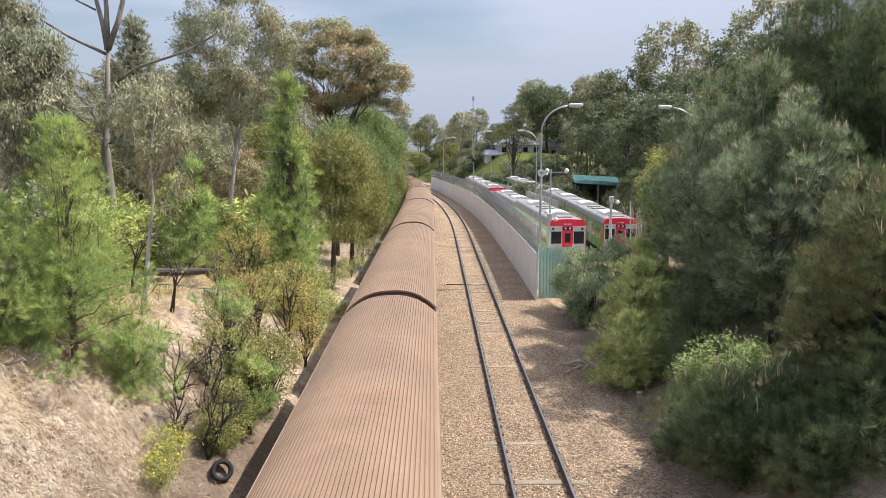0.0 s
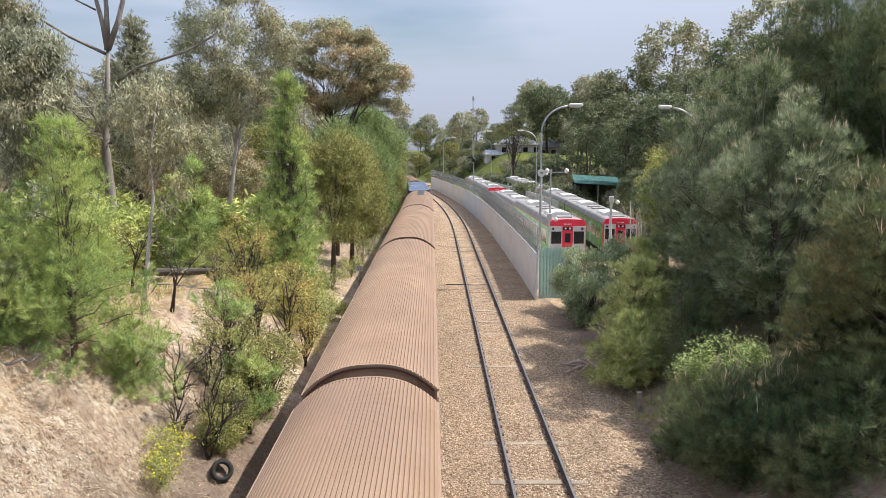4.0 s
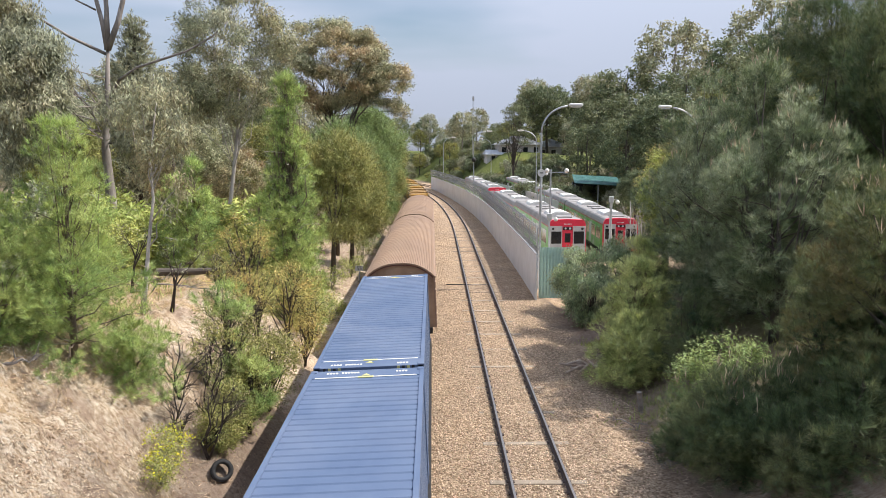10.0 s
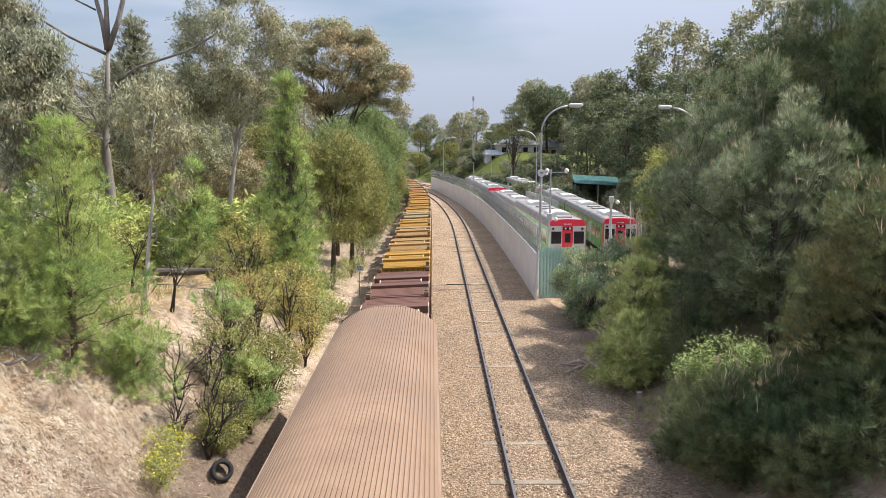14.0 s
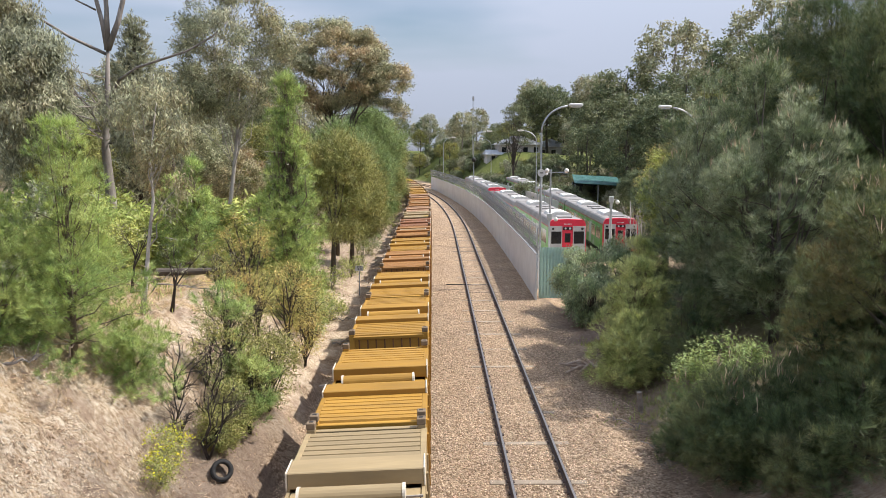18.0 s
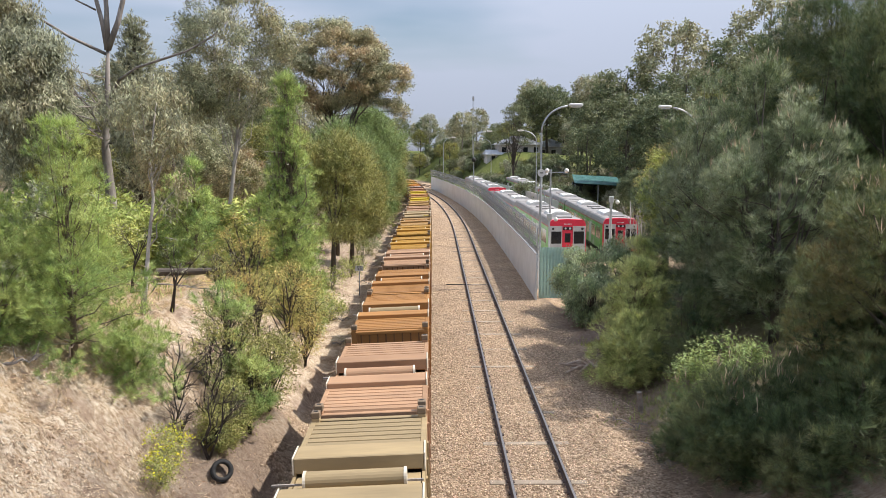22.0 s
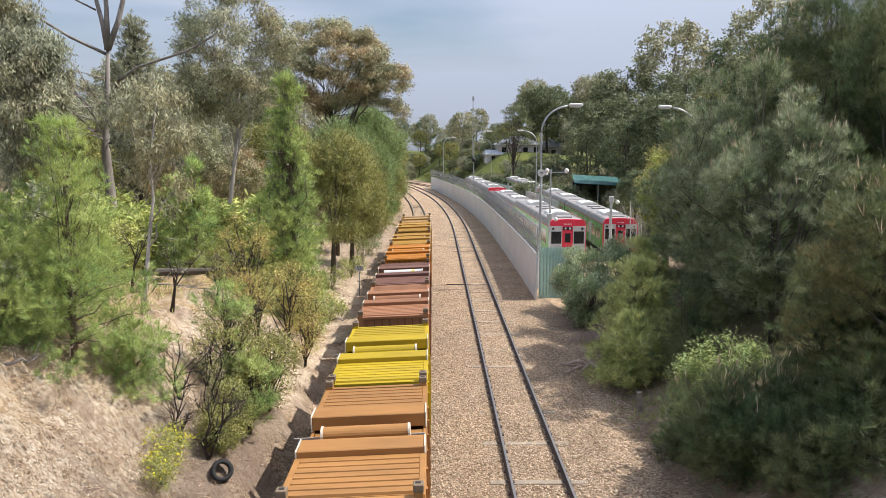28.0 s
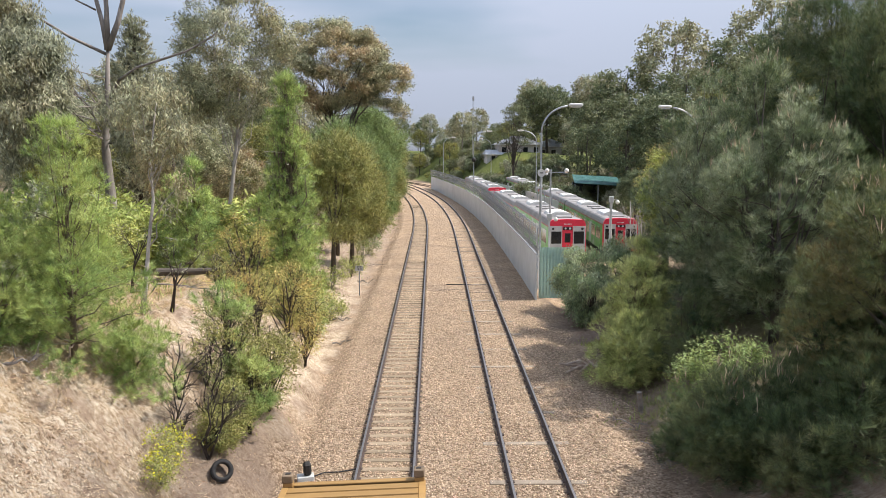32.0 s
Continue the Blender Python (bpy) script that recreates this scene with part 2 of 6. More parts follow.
def sweep(bm, pts, radii, n=7):
    """A tapered tube along a polyline."""
    pts = [Vector(p) for p in pts]
    rings = []
    a = None
    for i, p in enumerate(pts):
        d = (pts[min(i + 1, len(pts) - 1)] - pts[max(i - 1, 0)])
        d = d.normalized() if d.length > 1e-6 else Vector((0, 0, 1))
        a = d.orthogonal().normalized() if a is None else (a - d * a.dot(d)).normalized()
        b = d.cross(a)
        rings.append([bm.verts.new(p + (a * math.cos(2 * math.pi * k / n) + b * math.sin(2 * math.pi * k / n)) * radii[i]) for k in range(n)])
    for r0, r1 in zip(rings, rings[1:]):
        for k in range(n):
            bm.faces.new((r0[k], r0[(k + 1) % n], r1[(k + 1) % n], r1[k]))
    bm.faces.new(rings[0][::-1])
    bm.faces.new(rings[-1])
    return bm


def extrude_profile(profile, y0, y1, bm=None, closed=True):
    """A profile of (x, z) run along y."""
    bm = bm or bmesh.new()
    a = [bm.verts.new((x, y0, z)) for x, z in profile]
    b = [bm.verts.new((x, y1, z)) for x, z in profile]
    n = len(profile)
    for i in range(n if closed else n - 1):
        j = (i + 1) % n
        bm.faces.new((a[i], a[j], b[j], b[i]))
    if closed:
        bm.faces.new(a[::-1])
        bm.faces.new(b)
    return bm


# ---- plan: the tracks ----
TRACK_X, TRACK_GAP = -1.25, 4.0     # first track's line, and the second beside it
CURVE_Y, CURVE_R = 75.0, 640.0      # where the line bends to the left, and its radius


def on_track(d, u=0.0):
    """Place and heading (degrees) d metres along the first track, u metres to its right."""
    if d <= CURVE_Y:
        return TRACK_X + u, d, 0.0
    a = (d - CURVE_Y) / CURVE_R
    return TRACK_X - CURVE_R + (CURVE_R + u) * math.cos(a), CURVE_Y + (CURVE_R + u) * math.sin(a), math.degrees(a)


def track_coords(x, y):
    """(along, across) of places in the plan, as arrays."""
    cx = TRACK_X - CURVE_R
    r = np.hypot(x - cx, y - CURVE_Y)
    a = np.arctan2(y - CURVE_Y, x - cx)
    s = np.where(y > CURVE_Y, CURVE_Y + CURVE_R * a, y)
    u = np.where(y > CURVE_Y, r - CURVE_R, x - TRACK_X)
    return s, u


def ramp01(v, a, b):
    t = np.clip((v - a) / (b - a), 0, 1)
    return t * t * (3 - 2 * t)


def wobble(x, y, k, seed=0.0):
    return (np.sin(x * k + seed) * np.cos(y * k * 1.3 + seed * 2.1) + 0.5 * np.sin(x * k * 2.3 + y * k * 1.7 + seed * 3.3)
            + 0.3 * np.cos(x * k * 4.1 - y * k * 3.7 + seed))


def ground_z(x, y):
    """Height of the ground sheet; rail heads are at 0."""
    x, y = np.asarray(x, float), np.asarray(y, float)
    s, u = track_coords(x, y)
    bed = -0.19 + 0.03 * (1 - ramp01(abs(u), 0.55, 0.75)) + 0.012 * ramp01(u, 1.8, 3.0) + 0.012 * wobble(x, y, 1.3, 5.0)
    # ballast shoulders
    z = bed - 0.32 * ramp01(-u, 2.1, 3.0)
    # bank beside the first track: its foot, crest and height change along the line
    foot = 3.1 + 0.5 * np.sin(s * 0.21) + 0.9 * ramp01(s, 24, 44) + 0.25 * wobble(x, y, 0.8, 1.0)
    high = 4.6 - 0.9 * ramp01(s, 17, 24) - 2.4 * ramp01(s, 29, 46) + 0.5 * ramp01(s, 70, 140)
    run = 4.6 + 1.8 * ramp01(s, 25, 45)
    t = np.clip((-u - foot) / run, 0, 1)
    rough = 0.10 * wobble(x, y, 2.2, 4.0) + 0.05 * wobble(x, y, 5.1, 2.0)
    z = z + np.where(-u > foot, high * (t ** 0.85) + rough * np.minimum(1, (-u - foot) / 0.8) , 0)
    z = z + 4.5 * ramp01(-u, 18, 80) + 6.0 * ramp01(-u, 80, 200) * (1 - ramp01(s, 100, 220)) 
    # far side: shoulder, then a low bank on which the trees stand
    near = 1 - ramp01(s, 38, 44)
    z = z + near * (-0.18 * ramp01(u, 6.2, 7.2) + 2.6 * ramp01(u, 8.2, 14.0) + 0.06 * wobble(x, y, 1.9, 7.0) * ramp01(u, 7.0, 9.0))
    # yard behind the wall, then the hillside
    far = 1 - near
    z = z + far * (-0.62 * ramp01(u, 7.7, 8.7) + 2.1 * ramp01(u, 23.5, 32))
    z = z + 12.0 * ramp01(u, 26, 77) * ramp01(y, 20, 60) * (1 - 0.75 * ramp01(s, 120, 190))
    # the green embankment past the yard
    z = z + 6.6 * ramp01(u, 15, 29) * ramp01(s, 164, 186) * (1 - ramp01(u, 30, 75))
    return z


# ---- foliage and wood helpers ----
RNG = np.random.default_rng(7)


def unit(v):
    return v / np.maximum(1e-6, np.linalg.norm(v, axis=-1, keepdims=True))


def leaf_quads(c, d, length, width, rng, face=None):
    """Diamond leaves at c along d, turned towards face where it is given."""
    n = len(c)
    ref = rng.normal(size=(n, 3))
    if face is not None:
        ref = ref * 0.42 + face
    side = unit(np.cross(d, ref))
    length = np.broadcast_to(np.asarray(length, float).reshape(-1, 1), (n, 1))
    width = np.broadcast_to(np.asarray(width, float).reshape(-1, 1), (n, 1))
    v = np.empty((n, 4, 3))
    v[:, 0] = c
    mid = c + d * length * 0.45
    v[:, 1] = mid + side * width * 0.5
    v[:, 2] = c + d * length
    v[:, 3] = mid - side * width * 0.5
    return v


def in_ball(n, rng, shell=0.5):
    p = unit(rng.normal(size=(n, 3)))
    return p * (rng.random((n, 1)) ** (1 / 3) * (1 - shell) + shell * (0.75 + 0.25 * rng.random((n, 1))))


def spray(clumps, twigs_per, leaves_per, length, width, spread, droop, rng, style="leaf"):
    """Leaves of a crown: clumps of (x, y, z, rx, ry, rz). Returns quads and twig ends."""
    quads, ends = [], []
    mid = np.mean(np.array(clumps)[:, :3], 0)
    for x, y, z, rx, ry, rz in clumps:
        k = max(3, int(twigs_per * (rx * ry * rz) ** 0.62))
        pts = in_ball(k, rng) * (rx, ry, rz) + (x, y, z)
        ends.append(pts)
        if style == "needle":
            out = unit(pts - np.array((x, y, z - rz * 0.6)))
            n = k * leaves_per
            base = np.repeat(pts, leaves_per, 0) + np.repeat(out, leaves_per, 0) * rng.uniform(-spread, spread, (n, 1))
            dd = unit(np.repeat(out, leaves_per, 0) * 0.9 + rng.normal(size=(n, 3)) * 0.62 + (0, 0, 0.18))
            face = np.repeat(unit(pts - mid) * 0.7 + out * 0.4 + (0, 0, 0.5), leaves_per, 0)
            quads.append(leaf_quads(base, dd, length * rng.uniform(0.7, 1.2, n), width, rng, face))
        else:
            n = k * leaves_per
            base = np.repeat(pts, leaves_per, 0) + rng.normal(size=(n, 3)) * spread
            dd = unit(rng.normal(size=(n, 3)) * (1, 1, 0.7) + (0, 0, -droop))
            face = np.repeat(unit(pts - (x, y, z)) * 0.7 + unit(pts - mid) * 0.45 + (0, 0, 0.3), leaves_per, 0)
            quads.append(leaf_quads(base, dd, length * rng.uniform(0.65, 1.3, n), width * rng.uniform(0.7, 1.2, n), rng, face))
    return np.concatenate(quads), ends


def bent(p, q, rng, k=5, sway=0.12, sag=0.0):
    p, q = np.array(p, float), np.array(q, float)
    t = np.linspace(0, 1, k)[:, None]
    l = np.linalg.norm(q - p)
    w = rng.normal(size=(k, 3)) * sway * l * 0.35 * np.sin(np.pi * t)
    pts = p + (q - p) * t + w
    pts[:, 2] += (sag * l * np.sin(np.pi * t))[:, 0]
    return pts


def grow(name, label, category, x, y, trunk, radius, clumps, bark, leaf, twigs=60, leaves=14, length=0.16, width=0.035,
         spread=0.16, droop=0.8, style="leaf", seed=1, limb_from=0.35, twig_limbs=6, group="", extra=None, z=None, limb_r=0.38, sides=8, limb_every=1):
    """A tree or shrub with its trunk (limbs grown towards every clump) and a crown of separate leaves.
    trunk: points relative to the base."""
    rng = np.random.default_rng(seed)
    base = empty(name, pose(x, y, float(ground_z(x, y)) - 0.05 if z is None else z))
    tagged(base, label, category, group)
    bm = bmesh.new()
    tp = np.array(trunk, float)
    n = len(tp)
    rad = [radius * (1 - 0.75 * i / (n - 1)) for i in range(n)]
    rad[0] *= 1.25
    sweep(bm, tp, rad, sides)
    seg = np.linspace(0, 1, n)
    for c in clumps[::limb_every]:
        cz = c[2]
        k = limb_from + (1 - limb_from) * rng.random() * 0.8
        zz = tp[0, 2] + (tp[-1, 2] - tp[0, 2]) * k
        if zz > cz - 0.1 * abs(c[5]):
            k = max(0.08, min(k, (cz - 0.35 * c[5] - tp[0, 2]) / max(0.1, tp[-1, 2] - tp[0, 2]) - 0.08))
        st = np.array([np.interp(k, seg, tp[:, j]) for j in range(3)])
        r0 = np.interp(k, seg, rad) * limb_r + 0.008
        pts = bent(st, c[:3], rng, 5, 0.12, 0.04)
        sweep(bm, pts, [r0 * (1 - 0.75 * i / 4) for i in range(5)], 5)
        for _ in range(twig_limbs):
            e = in_ball(1, rng)[0] * c[3:] * 0.9 + np.array(c[:3])
            i = rng.integers(2, 5)
            sweep(bm, bent(pts[i], e, rng, 4, 0.15), [r0 * 0.32, r0 * 0.22, r0 * 0.14, r0 * 0.06], 3)
    if extra:
        extra(bm, rng)
    part("trunk", bm, bark, base, smooth=True)
    q, _ = spray(clumps, twigs, leaves, length, width, spread, droop, rng, style)
    part("crown", fast_quads("crown", q, leaf), leaf, base)
    return base


def crown_blobs(n, cx, cy, cz, rx, ry, rz, r, rng, shell=0.55, flat=0.7):
    p = in_ball(n, rng, shell) * (rx, ry, rz) + (cx, cy, cz)
    s = r * rng.uniform(0.65, 1.3, n)
    return [(*p[i], s[i], s[i], s[i] * flat) for i in range(n)]


def pine_blobs(h, r, levels, per, rng, low=0.06, power=0.85, b=0.26):
    """Uneven whorls of boughs, each with a tuft half way and a larger one at its end."""
    out = []
    for i in range(levels):
        t = (i + 0.5) / levels
        z = h * (low + (1 - low) * t)
        rr = r * (1 - t) ** power + 0.08
        a0 = rng.uniform(0, 6.28)
        for j in range(per if t < 0.75 else max(2, per - 2)):
            a = a0 + j * 6.283 / per + rng.uniform(-0.45, 0.45)
            l = rr * rng.uniform(0.5, 1.15)
            up = rng.uniform(-0.1, 0.25) * l
            for k, m in ((0.55, 0.8), (0.95, 1.1)):
                q = b * m * rng.uniform(0.75, 1.25) * (0.7 + 0.3 * rr / r)
                out.append((l * k * math.cos(a), l * k * math.sin(a), z + up * k, q * 1.15, q * 1.15, q * 0.85))
    out.append((0, 0, h * 0.97, b * 0.5, b * 0.5, b * 1.3))
    return out


def cone_blobs(n, h, r, rng, low=0.1, top=0.25, power=0.9):
    """Blobs in the shape of a young conifer."""
    out = []
    for i in range(n):
        t = (i + 0.5) / n
        z = h * (low + (1 - low) * t)
        rr = r * (1 - t) ** power
        a = i * 2.4 + rng.uniform(-0.4, 0.4)
        k = rng.uniform(0.45, 0.95)
        b = top + 0.42 * rr
        out.append((rr * k * math.cos(a), rr * k * math.sin(a), z, b, b, b * 0.75))
    out.append((0, 0, h * 0.97, 0.12 * r + 0.08, 0.12 * r + 0.08, 0.12 * h * 0.6))
    return out
# ---- ground ----


def axis(points):
    out = []
    for a, b, step in points:
        out += list(np.arange(a, b, step))
    return np.array(out + [points[-1][1]])


M_SCRAWL = plain("purple_spray", (0.07, 0.03, 0.09), 0.6)


def ground_material():
    m = bpy.data.materials.new("ground")
    m.use_nodes = True
    nt = m.node_tree
    bs = nt.nodes["Principled BSDF"]
    N, L = nt.nodes.new, nt.links.new
    geo = N("ShaderNodeNewGeometry")
    att = N("ShaderNodeVertexColor")
    att.layer_name = "cover"
    sep = N("ShaderNodeSeparateColor")
    L(att.outputs[0], sep.inputs[0])

    def noise_tex(scale, detail=6, rough=0.6, stretch=None):
        nz = N("ShaderNodeTexNoise")
        nz.inputs["Scale"].default_value = scale
        nz.inputs["Detail"].default_value = detail
        nz.inputs["Roughness"].default_value = rough
        if stretch:
            mp = N("ShaderNodeMapping")
            mp.inputs["Scale"].default_value = stretch
            L(geo.outputs["Position"], mp.inputs[0])
            L(mp.outputs[0], nz.inputs["Vector"])
        else:
            L(geo.outputs["Position"], nz.inputs["Vector"])
        return nz

    def ramp(src, *cols):
        r = N("ShaderNodeValToRGB")
        while len(r.color_ramp.elements) < len(cols):
            r.color_ramp.elements.new(0.5)
        for e, (p, c) in zip(r.color_ramp.elements, cols):
            e.position, e.color = p, (*c, 1)
        L(src, r.inputs[0])
        return r.outputs[0]

    def blend(f, a, b):
        mx = N("ShaderNodeMixRGB")
        L(f, mx.inputs[0])
        L(a, mx.inputs[1])
        L(b, mx.inputs[2])
        return mx.outputs[0]
    # ballast stones
    vor = N("ShaderNodeTexVoronoi")
    vor.inputs["Scale"].default_value = 16
    L(geo.outputs["Position"], vor.inputs["Vector"])
    sepv = N("ShaderNodeSeparateColor")
    L(vor.outputs["Color"], sepv.inputs[0])
    stone = ramp(sepv.outputs[0], (0.0, (0.255, 0.183, 0.125)), (0.45, (0.50, 0.375, 0.265)), (1.0, (0.69, 0.55, 0.415)))
    # shade between the stones, multiplied into their colour
    gap = ramp(vor.outputs["Distance"], (0.25, (1, 1, 1)), (0.85, (0.72, 0.67, 0.62)))
    mul = N("ShaderNodeMixRGB")
    mul.blend_type = 'MULTIPLY'
    mul.inputs[0].default_value = 1
    L(stone, mul.inputs[1])
    L(gap, mul.inputs[2])
    big = ramp(noise_tex(0.35, 4).outputs[0], (0.35, (0.85, 0.83, 0.82)), (0.65, (1.1, 1.06, 1.0)))
    mul2 = N("ShaderNodeMixRGB")
    mul2.blend_type = 'MULTIPLY'
    mul2.inputs[0].default_value = 1
    L(mul.outputs[0], mul2.inputs[1])
    L(big, mul2.inputs[2])
    ballast = mul2.outputs[0]
    # clay, weathered rock, leaf litter, grass
    ochre = ramp(noise_tex(4.5, 10, 0.8).outputs[0], (0.3, (0.246, 0.145, 0.066)), (0.48, (0.440, 0.295, 0.141)), (0.66, (0.598, 0.431, 0.229)))
    dust = ramp(noise_tex(6.0, 10, 0.8).outputs[0], (0.3, (0.246, 0.167, 0.114)), (0.48, (0.414, 0.295, 0.211)), (0.66, (0.554, 0.427, 0.321)))
    clay = blend(att.outputs["Alpha"], dust, ochre)
    rock = ramp(noise_tex(6.5, 10, 0.85, (0.7, 1.7, 0.8)).outputs[0], (0.34, (0.20, 0.125, 0.08)), (0.43, (0.43, 0.30, 0.19)), (0.50, (0.66, 0.52, 0.37)), (0.59, (0.84, 0.72, 0.57)))
    litter = ramp(noise_tex(5.0, 8, 0.8).outputs[0], (0.3, (0.14, 0.095, 0.07)), (0.55, (0.29, 0.215, 0.165)), (0.75, (0.44, 0.35, 0.28)))
    grass = ramp(noise_tex(1.2, 8, 0.75).outputs[0], (0.3, (0.07, 0.09, 0.025)), (0.6, (0.14, 0.155, 0.045)), (0.8, (0.25, 0.215, 0.09)))
    patch = ramp(noise_tex(1.0, 8, 0.7).outputs[0], (0.47, (0, 0, 0)), (0.61, (1, 1, 1)))
    bank = blend(patch, rock, clay)
    half_ochre = N("ShaderNodeMath")
    half_ochre.operation = 'MULTIPLY'
    half_ochre.inputs[1].default_value = 0.6
    L(att.outputs["Alpha"], half_ochre.inputs[0])
    bank = blend(half_ochre.outputs[0], bank, ochre)
    col = blend(sep.outputs[0], litter, bank)
    col = blend(sep.outputs[2], col, grass)
    col = blend(sep.outputs[1], col, ballast)
    L(col, bs.inputs["Base Color"])
    bs.inputs["Roughness"].default_value = 0.95
    bs.inputs["Specular IOR Level"].default_value = 0.1
    b1 = N("ShaderNodeBump")
    b1.inputs["Strength"].default_value = 0.9
    b1.inputs["Distance"].default_value = 0.05
    inv = N("ShaderNodeMath")
    inv.operation = 'MULTIPLY'
    inv.inputs[1].default_value = -1
    L(vor.outputs["Distance"], inv.inputs[0])
    b2 = N("ShaderNodeBump")
    b2.inputs["Strength"].default_value = 0.9
    b2.inputs["Distance"].default_value = 0.15
    L(noise_tex(8.0, 10, 0.85, (0.7, 1.7, 0.8)).outputs[0], b2.inputs["Height"])
    hm = N("ShaderNodeMath")
    hm.operation = 'MULTIPLY'
    L(inv.outputs[0], hm.inputs[0])
    L(sep.outputs[1], hm.inputs[1])
    L(hm.outputs[0], b1.inputs["Height"])
    L(b2.outputs[0], b1.inputs["Normal"])
    L(b1.outputs[0], bs.inputs["Normal"])
    return m


def make_ground():
    xs = axis([(-900, -120, 60), (-120, -40, 5), (-40, -14, 1.2), (-14, -10.5, 0.4), (-10.5, -3, 0.12), (-3, 14, 0.35), (14, 40, 1.5), (40, 120, 5), (120, 900, 60)])
    ys = axis([(-60, 4, 4), (4, 12, 0.4), (12, 26, 0.075), (26, 36, 0.15), (36, 50, 0.4), (50, 90, 0.8), (90, 240, 4), (240, 480, 12), (480, 2400, 120)])
    X, Y = np.meshgrid(xs, ys)
    Z = ground_z(X, Y)
    # weathered ribs of rock and clods on the bare bank
    sb, ub = track_coords(X, Y)
    amp = ramp01(-ub, 3.2, 4.4) * (1 - ramp01(-ub, 8.5, 10.5)) * (1 - ramp01(Y, 30, 44))
    for j, i in zip(*np.nonzero(amp > 0.03)):
        x, y, z = X[j, i], Y[j, i], Z[j, i]
        # gullies run straight down the slope
        p = Vector(((x - 0.25 * y) * 0.85, y * 3.1 + 0.3 * x, z * 0.4))
        rib = noise.ridged_multi_fractal(p, 0.8, 2.1, 3, 0.9, 2.0)
        clod = noise.fractal(Vector((x, y, z)) * 2.6, 0.8, 2.0, 4)
        Z[j, i] += amp[j, i] * (0.15 * (rib - 1.2) + 0.07 * clod)
    nx, ny = len(xs), len(ys)
    v = np.stack([X, Y, Z], -1).reshape(-1, 3)
    i = (np.arange(ny - 1)[:, None] * nx + np.arange(nx - 1)[None]).ravel()
    f = np.stack([i, i + 1, i + nx + 1, i + nx], -1)
    me = bpy.data.meshes.new("ground")
    me.vertices.add(len(v))
    me.vertices.foreach_set("co", v.astype(np.float32).ravel())
    me.loops.add(4 * len(f))
    me.loops.foreach_set("vertex_index", f.astype(np.int32).ravel())
    me.polygons.add(len(f))
    me.polygons.foreach_set("loop_start", np.arange(0, 4 * len(f), 4, dtype=np.int32))
    me.polygons.foreach_set("use_smooth", np.ones(len(f), dtype=bool))
    me.update(calc_edges=True)
    # cover: red bare bank, green ballast, blue grass
    s, u = track_coords(v[:, 0], v[:, 1])
    w = 0.35 * wobble(v[:, 0], v[:, 1], 1.7, 3.0)
    ball = ramp01(u + w, -3.6, -2.6) * (1 - ramp01(u + w, 7.0, 8.6))
    ball = np.maximum(ball, ramp01(s, 42, 44) * ramp01(u, 6, 7) * (1 - ramp01(u, 21, 23)) * (1 - ramp01(s, 152, 168) * ramp01(u, 13, 16)))
    ball = ball * (1 - ramp01(s, 300, 360))
    bank = ramp01(-u, 2.4, 3.4) * (1 - 0.75 * ramp01(-u + w, 8.5, 12.5)) * (1 - 0.6 * ramp01(s, 34, 60))
    # brown litter gathers at the near foot of the bank
    bank = bank * (1 - 0.85 * (1 - ramp01(s, 19.5, 24)) * (1 - ramp01(-u + 1.5 * w, 4.2, 5.8)))
    bank = np.maximum(bank, 0.85 * ramp01(u + w, 8.0, 9.0) * (1 - ramp01(u, 10, 13)) * (1 - ramp01(s, 20, 30)))
    grass = np.maximum(ramp01(u, 13, 17) * ramp01(s, 160, 178), 0.75 * ramp01(u, 11, 14) * (1 - ramp01(s, 36, 44)))
    grass = np.maximum(grass, 0.5 * ramp01(-u, 14, 22) * ramp01(w, -0.2, 0.4))
    grass = np.maximum(grass, 0.35 * ramp01(u + 3 * w, 17, 20) * ramp01(s, 40, 44))
    ca = me.color_attributes.new("cover", 'FLOAT_COLOR', 'POINT')
    ca.data.foreach_set("color", np.stack([bank, ball, grass, ramp01(-u + 2 * w, 6.6, 8.8)], -1).astype(np.float32).ravel())
    me.materials.append(ground_material())
    ob = new("ground", me)
    tagged(ob, "railway cutting of tan ballast, bare orange clay banks and leaf litter", "ground", kind="structure")


make_ground()


# ---- tracks ----


def gap_at(d, u):
    """The second track draws slowly away from the first."""
    return u + (0.0052 * (min(max(d, 0), 130) - 18) if u > 2 else 0)


def track_line(name, u, d0, d1, step, mat, profile):
    """A profile (across, height) carried along the line at u."""
    ds = list(np.arange(d0, min(d1, CURVE_Y), 15.0)) + list(np.arange(max(d0, CURVE_Y), d1, step)) + [d1]
    verts, faces = [], []
    k = len(profile)
    for d in ds:
        for a, h in profile:
            x, y, _ = on_track(d, gap_at(d, u) + a)
            verts.append((x, y, h))
    for i in range(len(ds) - 1):
        for j in range(k):
            q = (j + 1) % k
            faces.append((i * k + j, i * k + q, (i + 1) * k + q, (i + 1) * k + j))
    return raw_mesh(name, verts, faces, mat)


RAIL = [(-0.07, -0.165), (0.07, -0.165), (0.07, -0.145), (0.012, -0.125), (0.012, -0.04), (0.036, -0.03), (0.036, 0.0), (-0.036, 0.0), (-0.036, -0.03), (-0.012, -0.04), (-0.012, -0.125), (-0.07, -0.145)]
HEAD = [(-0.03, 0.001), (0.03, 0.001), (0.03, 0.004), (-0.03, 0.004)]


